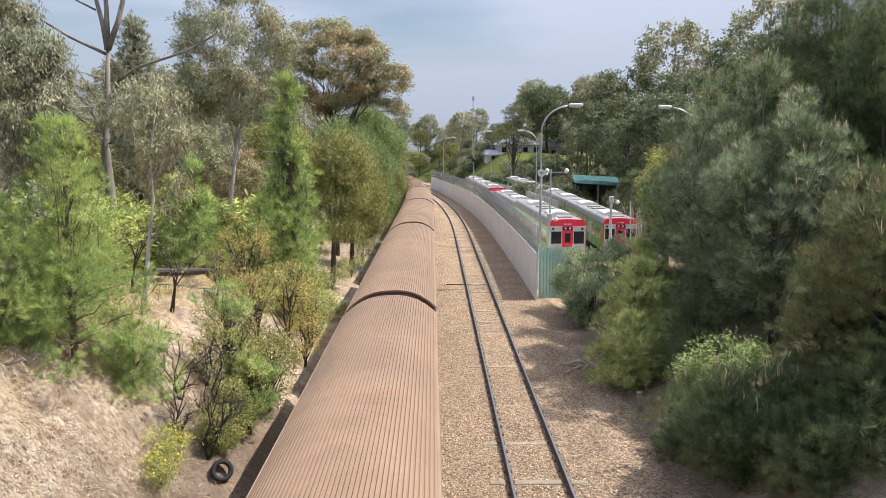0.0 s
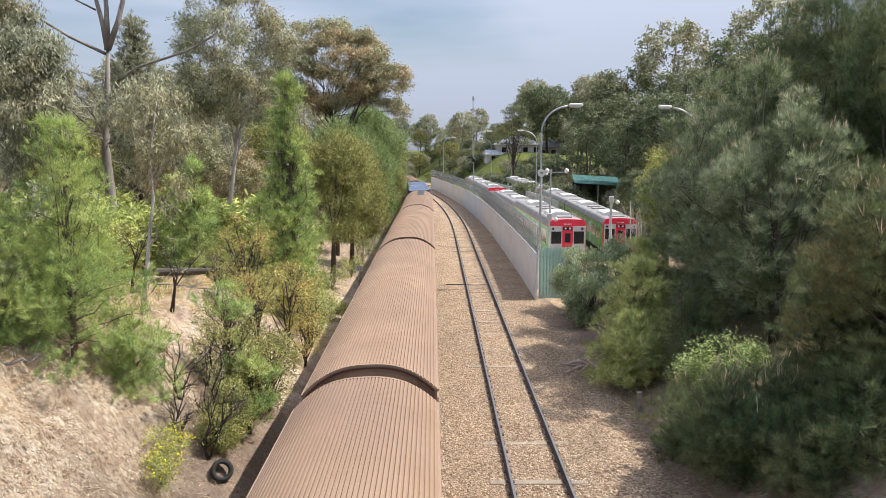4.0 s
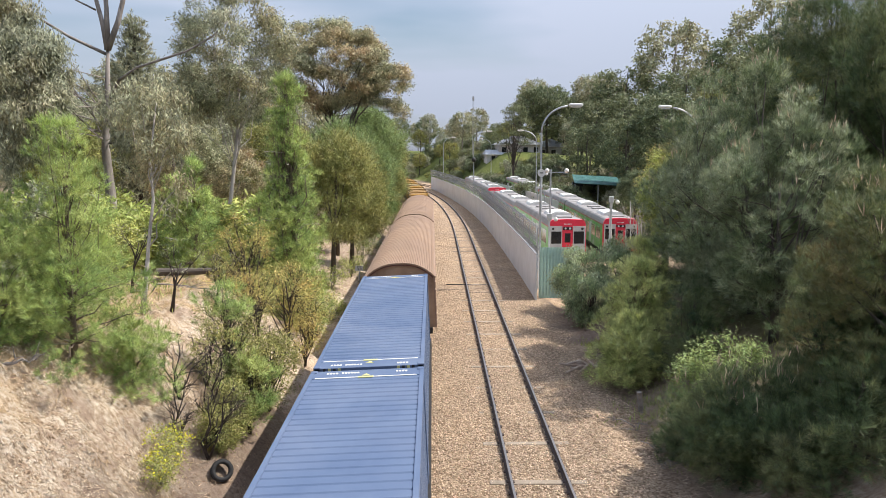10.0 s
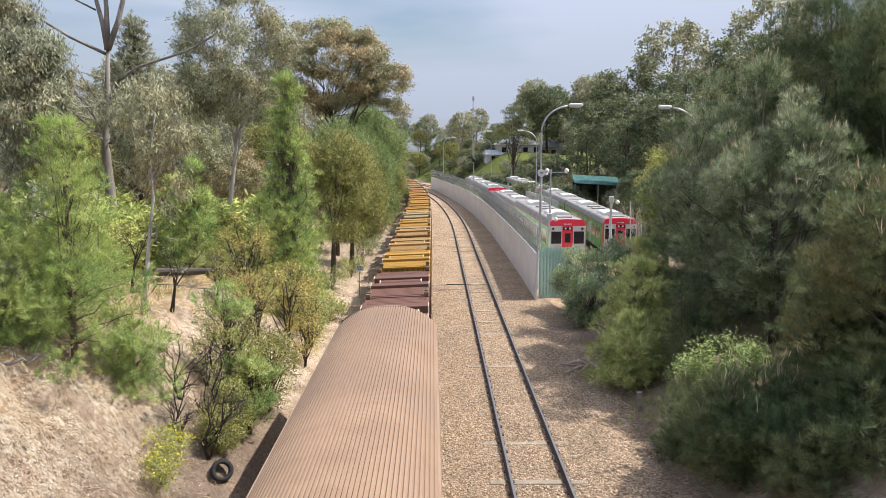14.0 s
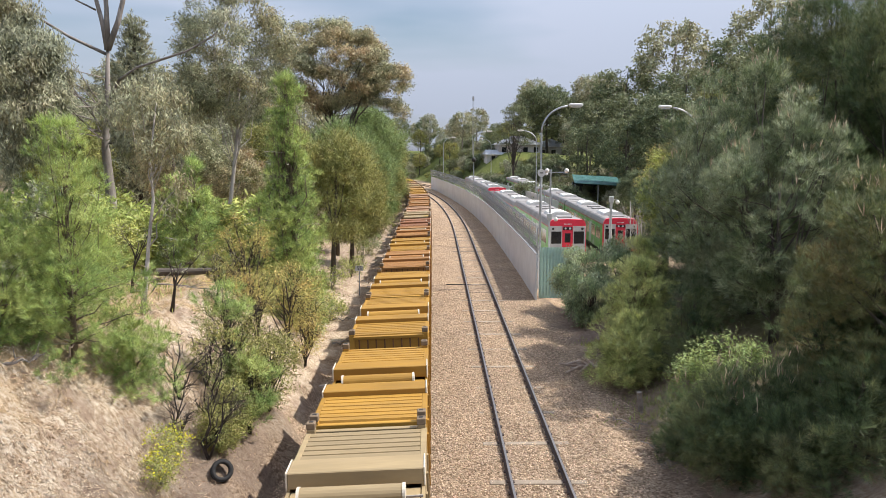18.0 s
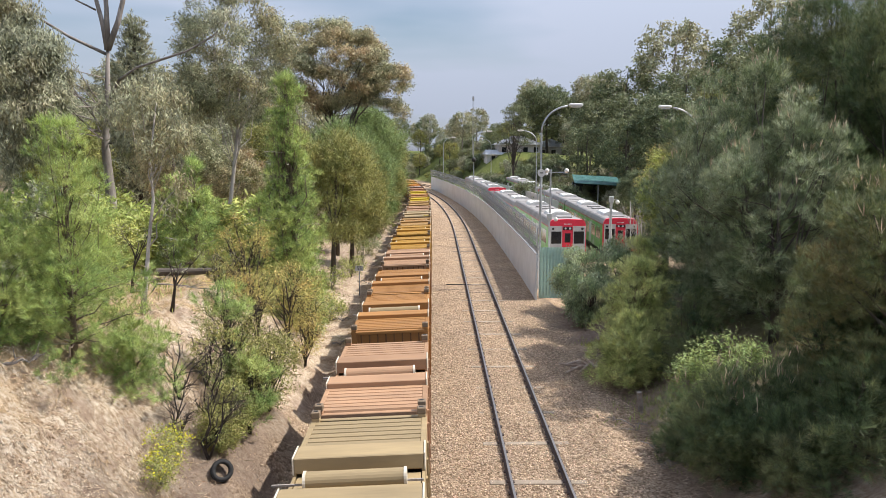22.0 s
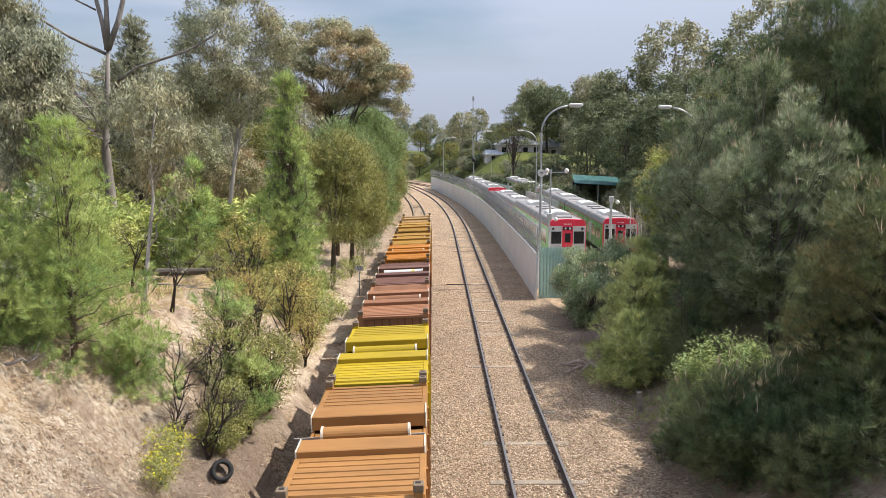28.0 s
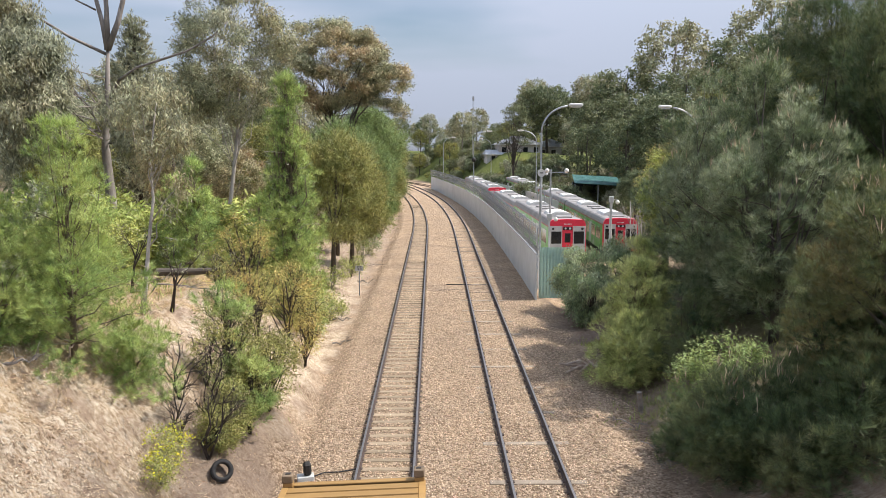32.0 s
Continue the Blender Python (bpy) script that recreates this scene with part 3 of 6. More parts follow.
def make_track(label, u, gauge, spacing, sleeper_mat, rng, pale_every=0):
    tr = tagged(empty("railway_track"), label, "railway track", "pair of tracks", "structure")
    for side in (-1, 1):
        r = part("rail", track_line("rail", u + side * gauge / 2, -30, 420, 4.0, M_STEEL_RAIL, RAIL), None, tr)
        part("rail_head", track_line("rail_head", u + side * gauge / 2, -30, 420, 4.0, M_RAIL_TOP, HEAD), None, r, "polished bright running surface")
    half = 1.27 if pale_every else 0.90
    bm = boxed(-half, half, -0.115, 0.115, -0.30, -0.17, bevel=0.015)
    me = bpy.data.meshes.new("sleeper")
    bm.to_mesh(me)
    bm.free()
    me.materials.append(sleeper_mat)
    clip = boxed(-0.11, 0.11, -0.07, 0.07, -0.175, -0.135, bevel=0.01)
    mc = bpy.data.meshes.new("rail_clip")
    clip.to_mesh(mc)
    clip.free()
    mc.materials.append(M_STEEL_RAIL)
    d = 8.0
    i = 0
    while d < 118:
        x, y, h = on_track(d, gap_at(d, u))
        z = 0.022 if not pale_every else (rng.uniform(-0.012, 0.014) if i % pale_every == 0 else -0.035)
        sl = new("sleeper", me)
        sl.parent = tr
        sl.matrix_basis = pose(x + rng.uniform(-.02, .02), y, z + rng.uniform(-.006, .008), 0, 0, h + rng.uniform(-.6, .6))
        if d < 75:
            for side in (-1, 1):
                c = new("rail_clip", mc)
                c.parent = sl
                c.matrix_basis = pose(side * gauge / 2, 0, -z)
        d += spacing
        i += 1
    return tr


make_track("standard track with dense weathered sleepers on tan ballast", 0.0, 1.505, 0.60, M_SLEEPER, np.random.default_rng(3))
make_track("second track with sleepers half buried in tan ballast", TRACK_GAP, 1.465, 0.66, M_SLEEPER_PALE, np.random.default_rng(4), 4)

# ---- freight train ----
TRAIN = []          # (thing, distance of its centre from the first van's end mark, half wheelbase)


def travelled(t):
    return 14.5 * t - 0.02 * t * t


def bogies(thing, half, deck):
    """Two bogies with wheels under a wagon."""
    for e in (-1, 1):
        bo = empty("bogie")
        bo.parent = thing
        bo.matrix_basis = pose(0, e * half, 0)
        for s in (-1, 1):
            part("side_frame", boxed(s * 0.98 - 0.06, s * 0.98 + 0.06, -1.1, 1.1, 0.35, 0.62, bevel=0.03), M_BLACK, bo)
            for w in (-0.9, 0.9):
                bm = cyl(bmesh.new(), (s * 0.68, w, 0.45), (s * 0.80, w, 0.45), 0.45, n=20)
                part("wheel", bm, M_STEEL_RAIL, bo)


def arch(w, eave, crown, n, flute=0.0, pitch=2):
    """An arched roof line, with small flutes along it."""
    pts = []
    for i in range(n + 1):
        t = i / n
        a = (t - 0.5) * 2
        # flat-topped arch, turned down at the eaves
        z = eave + (crown - eave) * (1 - abs(a) ** 2.6)
        pts.append((a * w, z + (flute if i % pitch else 0)))
    return pts


def make_van(label, length, stripe=False, scrawl=False, height=3.72):
    """A ribbed-roof covered van; its length runs along y."""
    th = tagged(empty("covered_van"), label, "railway wagon", "freight train")
    half = length / 2
    eave, w = 3.12, 1.45
    # roof: fluted lengthwise
    n = 160
    prof = arch(w + 0.03, eave, height, n, 0.026, 4)
    inner = [(x * 0.985, z - 0.06) for x, z in prof]
    bm = extrude_profile(prof + inner[::-1], -half, half)
    roof = part("roof", bm, M_VAN_ROOF, th, "arched roof of fine lengthwise ribs")
    if stripe:
        sel = [p for p in prof if -0.12 < p[0] < 0.62]
        outer = [(x, z + 0.012) for x, z in sel]
        part("roof_patch", extrude_profile(outer + [(x, z + 0.002) for x, z in sel][::-1], half - 9.6, half), M_VAN_DARK, roof, "dark grey replacement roof sheets")
    # side walls with doors
    for s in (-1, 1):
        wall = part("side_wall", boxed(s * w - 0.03, s * w + 0.03, -half + 0.02, half - 0.02, 0.95, eave + 0.02), M_VAN_SIDE, th)
        k = 4
        for i in range(k):
            y0 = -half + 0.6 + i * (length - 1.2) / k
            dz = boxed(s * w + s * 0.03 - 0.025, s * w + s * 0.03 + 0.025, y0 + 0.06, y0 + (length - 1.2) / k - 0.06, 1.1, eave - 0.08, bevel=0.01)
            door = part("sliding_door", dz, M_VAN_SIDE, wall)
            if i == 1:
                door["label"] = "tan sliding door with rusty edges"
        part("gutter", boxed(s * (w + 0.035) - 0.03, s * (w + 0.035) + 0.03, -half, half, eave - 0.05, eave + 0.005), M_VAN_SIDE, wall)
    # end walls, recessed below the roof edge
    for e in (-1, 1):
        band = arch(w + 0.04, eave - 0.03, height + 0.028, 40)
        under = arch(w + 0.01, eave - 0.04, height - 0.03, 40)
        y0, y1 = sorted((e * (half - 0.07), e * (half + 0.015)))
        part("end_band", extrude_profile(band + under[::-1], y0, y1), M_VAN_ROOF, roof)
        ep = arch(w - 0.02, eave, height - 0.08, 28)
        y0, y1 = sorted((e * (half - 0.16), e * (half - 0.10)))
        end = part("end_wall", extrude_profile([(-w + 0.02, 0.95)] + ep + [(w - 0.02, 0.95)], y0, y1), M_VAN_END, th, "weathered brown end wall")
        rim = arch(w + 0.02, eave - 0.02, height - 0.02, 28)
        rin = arch(w - 0.06, eave - 0.06, height - 0.09, 28)
        y0, y1 = sorted((e * (half - 0.02), e * (half - 0.10)))
        part("roof_rim", extrude_profile(rim + rin[::-1], y0, y1), M_BROWN, end, "dark arched rim")
        for i in range(5):
            x = -1.0 + i * 0.5
            part("stanchion", boxed(x - 0.035, x + 0.035, *sorted((e * (half - 0.10), e * (half - 0.05))), 0.95, eave + 0.2), M_VAN_END, end)
    if scrawl:
        # loops of purple spray paint that spell nothing
        ye = -(half - 0.075)
        for k, (x0, w0, h0) in enumerate(((0.15, 0.16, 0.2), (0.42, 0.10, 0.16), (0.62, 0.13, 0.14), (0.82, 0.08, 0.12))):
            pts = [(x0 + w0 * math.cos(a * 0.7), ye, 3.32 - 0.1 * k * 0.6 + h0 * math.sin(a)) for a in np.linspace(0.3, 5.6, 12)]
            part("spray_stroke", sweep(bmesh.new(), pts, [0.018] * 12, 5), M_SCRAWL, th)
    part("underframe", boxed(-1.3, 1.3, -half - 0.1, half + 0.1, 0.72, 0.95), M_BLACK, th)
    # roof-side ladder at each end
    for s in (-1, 1):
        for k in range(6):
            part("rung", boxed(*sorted((s * (w + 0.06), s * (w + 0.03))), -half + 0.25, -half + 0.65, 1.1 + 0.34 * k, 1.14 + 0.34 * k), M_VAN_SIDE, th)
    for e in (-1, 1):
        part("coupler", boxed(-0.12, 0.12, *sorted((e * (half + 0.1), e * (half + 0.42))), 0.7, 0.95, bevel=0.03), M_BLACK, th)
    bogies(th, half - 2.6, 0.95)
    return th, half - 2.6


def corrugated_sheet(x0, x1, y0, y1, z, depth, pitch, thick=0.03, groove=0.10):
    """Ridges across the wagon (along x), repeated along y."""
    n = max(1, int(round((y1 - y0) / pitch)))
    p = (y1 - y0) / n
    prof = []
    for i in range(n):
        a = y0 + i * p
        prof += [(a, z), (a + groove * p, z), (a + (groove + 0.08) * p, z + depth), (a + 0.93 * p, z + depth)]
    prof.append((y1, z))
    bm = bmesh.new()
    base = [(y1, z - thick), (y0, z - thick)]
    loop = prof + base
    a = [bm.verts.new((x0, y, h)) for y, h in loop]
    b = [bm.verts.new((x1, y, h)) for y, h in loop]
    k = len(loop)
    for i in range(k):
        j = (i + 1) % k
        bm.faces.new((a[i], b[i], b[j], a[j]))
    bm.faces.new(a)
    bm.faces.new(b[::-1])
    return bm


def make_blue_wagon():
    th = tagged(empty("container_flat_wagon"), "flat wagon under two long blue steel containers", "railway wagon", "freight train")
    part("underframe", boxed(-1.25, 1.25, -12.6, 12.6, 0.75, 1.08), M_BLACK, th)
    for e in (-1, 1):
        part("coupler", boxed(-0.12, 0.12, *sorted((e * 12.6, e * 13.2)), 0.7, 0.95, bevel=0.03), M_BLACK, th)
    bogies(th, 10.2, 1.0)
    return th, 10.2


def make_blue_container():
    th = tagged(empty("shipping_container"), "faded blue corrugated shipping container on a flat wagon", "container", "blue containers")
    h, half, w = 3.70, 6.06, 1.22
    part("roof", corrugated_sheet(-w + 0.09, w - 0.09, -half + 0.5, half - 0.5, h - 0.05, 0.02, 0.27, groove=0.2), M_BLUE, th)
    for e in (-1, 1):
        y0, y1 = sorted((e * (half - 0.5), e * (half - 0.04)))
        pl = part("roof_plate", boxed(-w + 0.09, w - 0.09, y0, y1, h - 0.06, h - 0.022), M_BLUE, th)
        ys = e * (half - 0.52)
        part("white_stripe", boxed(-w + 0.15, w - 0.15, ys - 0.02, ys + 0.02, h - 0.025, h - 0.014), M_WHITE, th)
        # code letters as plain bars, a handling triangle and striped corners
        for k in range(11):
            if k != 4:
                part("code_bar", boxed(-0.86 + k * 0.065, -0.815 + k * 0.065, e * (half - 0.20) - 0.045, e * (half - 0.20) + 0.045, h - 0.024, h - 0.016), M_WHITE, pl)
        for k in range(4):
            part("code_bar", boxed(0.62 + k * 0.065, 0.665 + k * 0.065, e * (half - 0.20) - 0.045, e * (half - 0.20) + 0.045, h - 0.024, h - 0.016), M_WHITE, pl)
        bm = bmesh.new()
        yt = e * (half - 0.36)
        lo = [bm.verts.new((x, yt + d, h - 0.022)) for x, d in ((-0.09, -0.07), (0.09, -0.07), (0.0, 0.08))]
        hi = [bm.verts.new((v.co.x, v.co.y, h - 0.015)) for v in lo]
        bm.faces.new(hi)
        for k in range(3):
            bm.faces.new((lo[k], lo[(k + 1) % 3], hi[(k + 1) % 3], hi[k]))
        part("triangle_mark", bm, M_FADED_YELLOW, pl)
        part("stripe_plate", boxed(-0.16, 0.16, ys - 0.045, ys + 0.045, h - 0.024, h - 0.012), M_FADED_YELLOW, pl)
        for sx in (-1, 1):
            for k in range(4):
                xk = sx * (w - 0.24 - 0.11 * k)
                part("hazard_bar", boxed(xk - 0.03, xk + 0.03, *sorted((e * (half + 0.001), e * (half + 0.006))), h - 0.12, h - 0.03), M_FADED_YELLOW if k % 2 else M_BLACK, pl)
        part("end_wall", boxed(-w + 0.08, w - 0.08, *sorted((e * (half - 0.06), e * (half - 0.02))), 1.15, h - 0.1), M_BLUE, th)
        part("header", boxed(-w, w, *sorted((e * (half - 0.07), e * half)), h - 0.14, h - 0.02, bevel=0.01), M_BLUE, th)
        for s in (-1, 1):
            part("corner_post", boxed(*sorted((s * w, s * (w - 0.15))), *sorted((e * half, e * (half - 0.16))), 1.08, h, bevel=0.012), M_BLUE, th)
    for s in (-1, 1):
        n = 40
        prof = []
        for i in range(n):
            a = -half + 0.16 + i * (2 * half - 0.32) / n
            p = (2 * half - 0.32) / n
            prof += [(a, 0), (a + 0.3 * p, 0), (a + 0.4 * p, 0.03), (a + 0.9 * p, 0.03)]
        verts, faces = [], []
        for y, o in prof:
            verts += [(s * (w - 0.06 + o), y, 1.1), (s * (w - 0.06 + o), y, h - 0.1)]
        for i in range(len(prof) - 1):
            faces.append((2 * i, 2 * i + 2, 2 * i + 3, 2 * i + 1))
        part("side_wall", raw_mesh("side_wall", verts, faces, M_BLUE), None, th)
        part("top_rail", boxed(*sorted((s * w, s * (w - 0.09))), -half + 0.1, half - 0.1, h - 0.08, h - 0.01), M_BLUE, th, "paler blue rail")
    return th, 4.0


def make_skip_wagon():
    th = tagged(empty("skeletal_wagon"), "short flat wagon under two half-height steel containers", "railway wagon", "freight train")
    part("underframe", boxed(-1.2, 1.2, -6.55, 6.55, 0.80, 1.05), M_BROWN, th)
    for e in (-1, 1):
        part("coupler", boxed(-0.12, 0.12, *sorted((e * 6.5, e * 6.95)), 0.7, 0.95, bevel=0.03), M_BLACK, th)
    bogies(th, 4.9, 1.0)
    return th, 4.9


def make_half_container(paint, label, bar_mat):
    """A half-height lidded steel container, its lid in two ribbed halves with a roller in the recess between."""
    th = tagged(empty("half_height_container"), label, "container", "half-height containers")
    half, w, top = 3.03, 1.22, 2.66
    base = 1.06
    for s in (-1, 1):
        side = part("side_wall", boxed(*sorted((s * w, s * (w - 0.06))), -half + 0.1, half - 0.1, base, top - 0.18), paint, th)
        for e in (-1, 1):
            part("upper_side", boxed(*sorted((s * w, s * (w - 0.06))), *sorted((e * 0.62, e * (half - 0.1))), top - 0.18, top - 0.1), paint, side)
            part("top_rail", boxed(*sorted((s * (w + 0.02), s * (w - 0.10))), *sorted((e * 1.2, e * (half - 0.1))), top - 0.10, top + 0.03, bevel=0.012), paint, th)
        for k in range(7):
            yk = -2.6 + k * 0.866
            part("side_post", boxed(*sorted((s * (w + 0.035), s * w)), yk - 0.05, yk + 0.05, base, top - 0.42), paint, side)
    for e in (-1, 1):
        end = part("end_wall", boxed(-w + 0.1, w - 0.1, *sorted((e * (half - 0.10), e * (half - 0.05))), base, top), paint, th)
        for i in range(8):
            x = -0.92 + i * 0.263
            # dark brown strips put in for the shade and grime between end panels
            part("rib", boxed(x - 0.022, x + 0.022, *sorted((e * (half - 0.05), e * (half + 0.0))), base + 0.05, top - 0.06), M_END_SHADE, end, "dark brown strip for the shade between panels")
        part("end_beam", boxed(-w + 0.12, w - 0.12, *sorted((e * (half - 0.10), e * (half + 0.02))), top - 0.07, top + 0.03, bevel=0.012), paint, th)
        for s in (-1, 1):
            po = part("corner_post", boxed(*sorted((s * w, s * (w - 0.17))), *sorted((e * half, e * (half - 0.18))), base, top + 0.10, bevel=0.012), paint, th)
            part("corner_casting", boxed(*sorted((s * (w + 0.006), s * (w - 0.178))), *sorted((e * (half + 0.006), e * (half - 0.186))), top + 0.10, top + 0.24, bevel=0.015), M_CAST, po, "weathered casting")
            # no real hollow: a black block on top gives the hole's shade
            part("casting_hole", boxed(s * (w - 0.09) - 0.045, s * (w - 0.09) + 0.045, e * (half - 0.09) - 0.035, e * (half - 0.09) + 0.035, top + 0.235, top + 0.246), M_BLACK, po)
        y0, y1 = sorted((e * (half - 0.2), e * 1.22))
        part("lid", corrugated_sheet(-w + 0.10, w - 0.10, y0, y1, top - 0.015, 0.05, 0.215, groove=0.10), paint, th, "ribbed lid panel")
        y0, y1 = sorted((e * 1.22, e * 0.62))
        cross = part("cross_beam", boxed(-w + 0.02, w - 0.02, y0, y1, top - 0.14, top + 0.16, bevel=0.015), paint, th)
        for s in (-1, 1):
            part("beam_edge", boxed(*sorted((s * (w - 0.018), s * (w + 0.012))), y0 - 0.01, y1 + 0.01, top - 0.16, top + 0.175, bevel=0.008), M_EDGE, cross, "pale worn edge")
    part("well", boxed(-w + 0.08, w - 0.08, -0.62, 0.62, top - 0.26, top - 0.20), paint, th)
    ro = part("roller", cyl(bmesh.new(), (-0.86, 0, top + 0.0), (0.86, 0, top + 0.0), 0.165, n=20), bar_mat, th, smooth=False)
    for s in (-1, 1):
        part("end_cap", cyl(bmesh.new(), (s * 0.86, 0, top), (s * 0.91, 0, top), 0.178, n=20), M_EDGE, ro, "pale worn end cap")
        part("arm", boxed(*sorted((s * 0.91, s * (1.2 if s > 0 else 1.48))), -0.018, 0.018, top - 0.08, top - 0.045), M_TWIG_GREY, ro, "pale worn locking rod")
    return th, 2.0


# paints of the half-height containers, from the first to the last
PAINTS = {
    "y": (0.414, 0.22, 0.035), "Y": (0.458, 0.317, 0.011), "o": (0.37, 0.176, 0.053), "O": (0.44, 0.163, 0.016), "b": (0.167, 0.077, 0.053),
    "r": (0.317, 0.141, 0.066), "p": (0.414, 0.242, 0.136), "w": (0.37, 0.273, 0.145), "t": (0.378, 0.22, 0.075), "g": (0.22, 0.176, 0.132),
}
NAMES = {"y": "ochre yellow", "Y": "bright yellow", "o": "orange brown", "O": "orange", "b": "dark red-brown", "r": "faded red-brown", "p": "faded pinkish tan",
         "w": "cream", "t": "tan", "g": "grey brown"}
CONTAINER_ORDER = "bbyttywyyyoyorwpoopyytwptYoYrbOyyt"
ROLLERS = {0: "o", 4: "w", 12: "w", 16: "w", 21: "o", 29: "m", 33: "w"}


def make_train():
    # covered vans
    for i in range(-1, 6):
        lab = "weathered tan covered van with a rib-roofed top"
        if i == 5:
            lab = "weathered tan covered van with a dark roof patch"
        TRAIN.append((*make_van(lab, 23.55, stripe=(i == 5), scrawl=(i == 4)), 12.13 + 24.45 * i))
    wagon, wb = make_blue_wagon()
    TRAIN.append((wagon, wb, 159.0))
    for c in (152.8, 165.15):
        TRAIN.append((*make_blue_container(), c))
    for a, b in ((173.9, 197.3), (198.0, 221.4)):
        TRAIN.append((*make_van("weathered brown covered van with a rib-roofed top", b - a), (a + b) / 2))
    first, wb = make_skip_wagon()
    paints = {}
    for k, c in PAINTS.items():
        paints[k] = material("paint_" + NAMES[k].replace(" ", "_"), [(0.3, tuple(v * 0.72 for v in c)), (0.7, tuple(min(1, v * 1.02) for v in c))], 1.5, 0.6, 0, 0.06, stretch=(0.4, 2.6, 1),
                             second=tuple(0.5 * v + 0.015 for v in c), second_scale=1.1, second_amount=0.4, rand=0.12)
    paints["m"] = material("striped_roller", [(0.40, (0.50, 0.42, 0.02)), (0.47, (0.46, 0.40, 0.05)), (0.53, (0.62, 0.60, 0.55)), (0.62, (0.45, 0.47, 0.50))], 0.8, 0.5, 0, 0.05)
    masters = {}
    for i in range(17):
        c0 = 221.15 + 13.86 * i + 13.86 / 2
        wag = first if i == 0 else copy_thing(first, pose(0, 0, 0))
        TRAIN.append((wag, wb, c0))
        for j, off in enumerate((-3.16, 3.16)):
            n = 2 * i + j
            k = (CONTAINER_ORDER[n], ROLLERS.get(n, CONTAINER_ORDER[n]))
            if k not in masters:
                masters[k] = th = make_half_container(paints[k[0]], NAMES[k[0]] + " half-height steel container with a ribbed lid", paints[k[1]])[0]
            else:
                th = copy_thing(masters[k], pose(0, 0, 0))
            if n == 6:
                part("yellow_patch", boxed(0.62, 1.08, -2.75, -2.2, 2.705, 2.72), paints["Y"], th, "bright yellow panel")
            TRAIN.append((th, 2.0, c0 + off))


make_train()


def place_on(d, wb):
    x0, y0, _ = on_track(d - wb)
    x1, y1, _ = on_track(d + wb)
    # the wagons lean a little into the curve
    return pose((x0 + x1) / 2, (y0 + y1) / 2, 0, 0, -2.4, math.degrees(math.atan2(-(x1 - x0), y1 - y0)))


def motions():
    """The freight train runs towards and under the camera."""
    times = [i * 1.0 for i in range(33)]
    for thing, wb, a in TRAIN:
        walk(thing, [(t, place_on(a - travelled(t), wb)) for t in times])


# ---- concrete wall, fence and yard ----


def wall_line():
    """(along, across) of the wall's foot, in track coordinates."""
    return [(42.6, 7.25), (50, 7.35), (60, 7.4), (75, 7.4), (95, 7.3), (120, 7.2), (145, 7.3), (170, 8.2)]


def make_wall():
    pts = []
    wl = wall_line()
    for (a, b), (c, d) in zip(wl, wl[1:]):
        n = max(1, int((c - a) / 2.5))
        pts += [(a + (c - a) * i / n, b + (d - b) * i / n) for i in range(n)]
    pts.append(wl[-1])
    th = tagged(empty("wall_yard"), "long grey concrete wall beside the tracks", "wall", kind="structure")
    P = [on_track(s, u)[:2] for s, u in pts]
    for i in range(len(P) - 1):
        (x0, y0), (x1, y1) = P[i], P[i + 1]
        l = math.hypot(x1 - x0, y1 - y0)
        bm = boxed(-0.06, 0.05, 0.0, l, -0.9, 2.45)
        m = pose(x0, y0, 0, 0, 0, math.degrees(math.atan2(-(x1 - x0), y1 - y0)))
        panel = part("panel", bm, M_CONCRETE, th, m=m)
        # grey strip added on top, so the sunlit wall edge reads darker
        part("coping", boxed(-0.062, 0.075, 0.0, l, 2.453, 2.48), M_WIRE, panel, "grey strip added to dull the sunlit wall top")
    fence = tagged(empty("security_fence"), "galvanised mesh fence with coils of razor wire along the wall top", "fence")
    wire = bmesh.new()
    for i in range(len(P)):
        x, y = P[i]
        part("post", cyl(bmesh.new(), (x, y, 2.45), (x, y, 4.0), 0.03, n=6), M_WIRE, fence)
    for i in range(len(P) - 1):
        (x0, y0), (x1, y1) = P[i], P[i + 1]
        for z in (2.6, 3.1, 3.6):
            part("rail", cyl(bmesh.new(), (x0, y0, z), (x1, y1, z), 0.012, n=4), M_WIRE, fence)
        far = i > 16
        if not far:
            # wire mesh
            n = 9
            for k in range(n):
                t = k / n
                for (za, zb) in ((2.5, 3.6), (3.6, 2.5)):
                    t2 = t + 1 / n
                    cyl(wire, (x0 + (x1 - x0) * t, y0 + (y1 - y0) * t, za), (x0 + (x1 - x0) * t2, y0 + (y1 - y0) * t2, zb), 0.009, n=3, caps=False)
        # razor coil
        m = 60 if not far else 24
        for zc in (3.75, 3.08):
            prev = None
            for k in range(m + 1):
                t = k / m
                a = 2 * math.pi * t * 4.5
                px = x0 + (x1 - x0) * t - 0.05 + 0.28 * math.cos(a)
                py = y0 + (y1 - y0) * t
                pz = zc + 0.28 * math.sin(a)
                if prev:
                    cyl(wire, prev, (px, py, pz), 0.017, n=3, caps=False)
                prev = (px, py, pz)
    part("razor_wire", wire, M_WIRE, fence, "dull grey coils of razor wire")


make_wall()
# ---- trees and shrubs beside the first track ----


def rg(seed):
    return np.random.default_rng(seed)


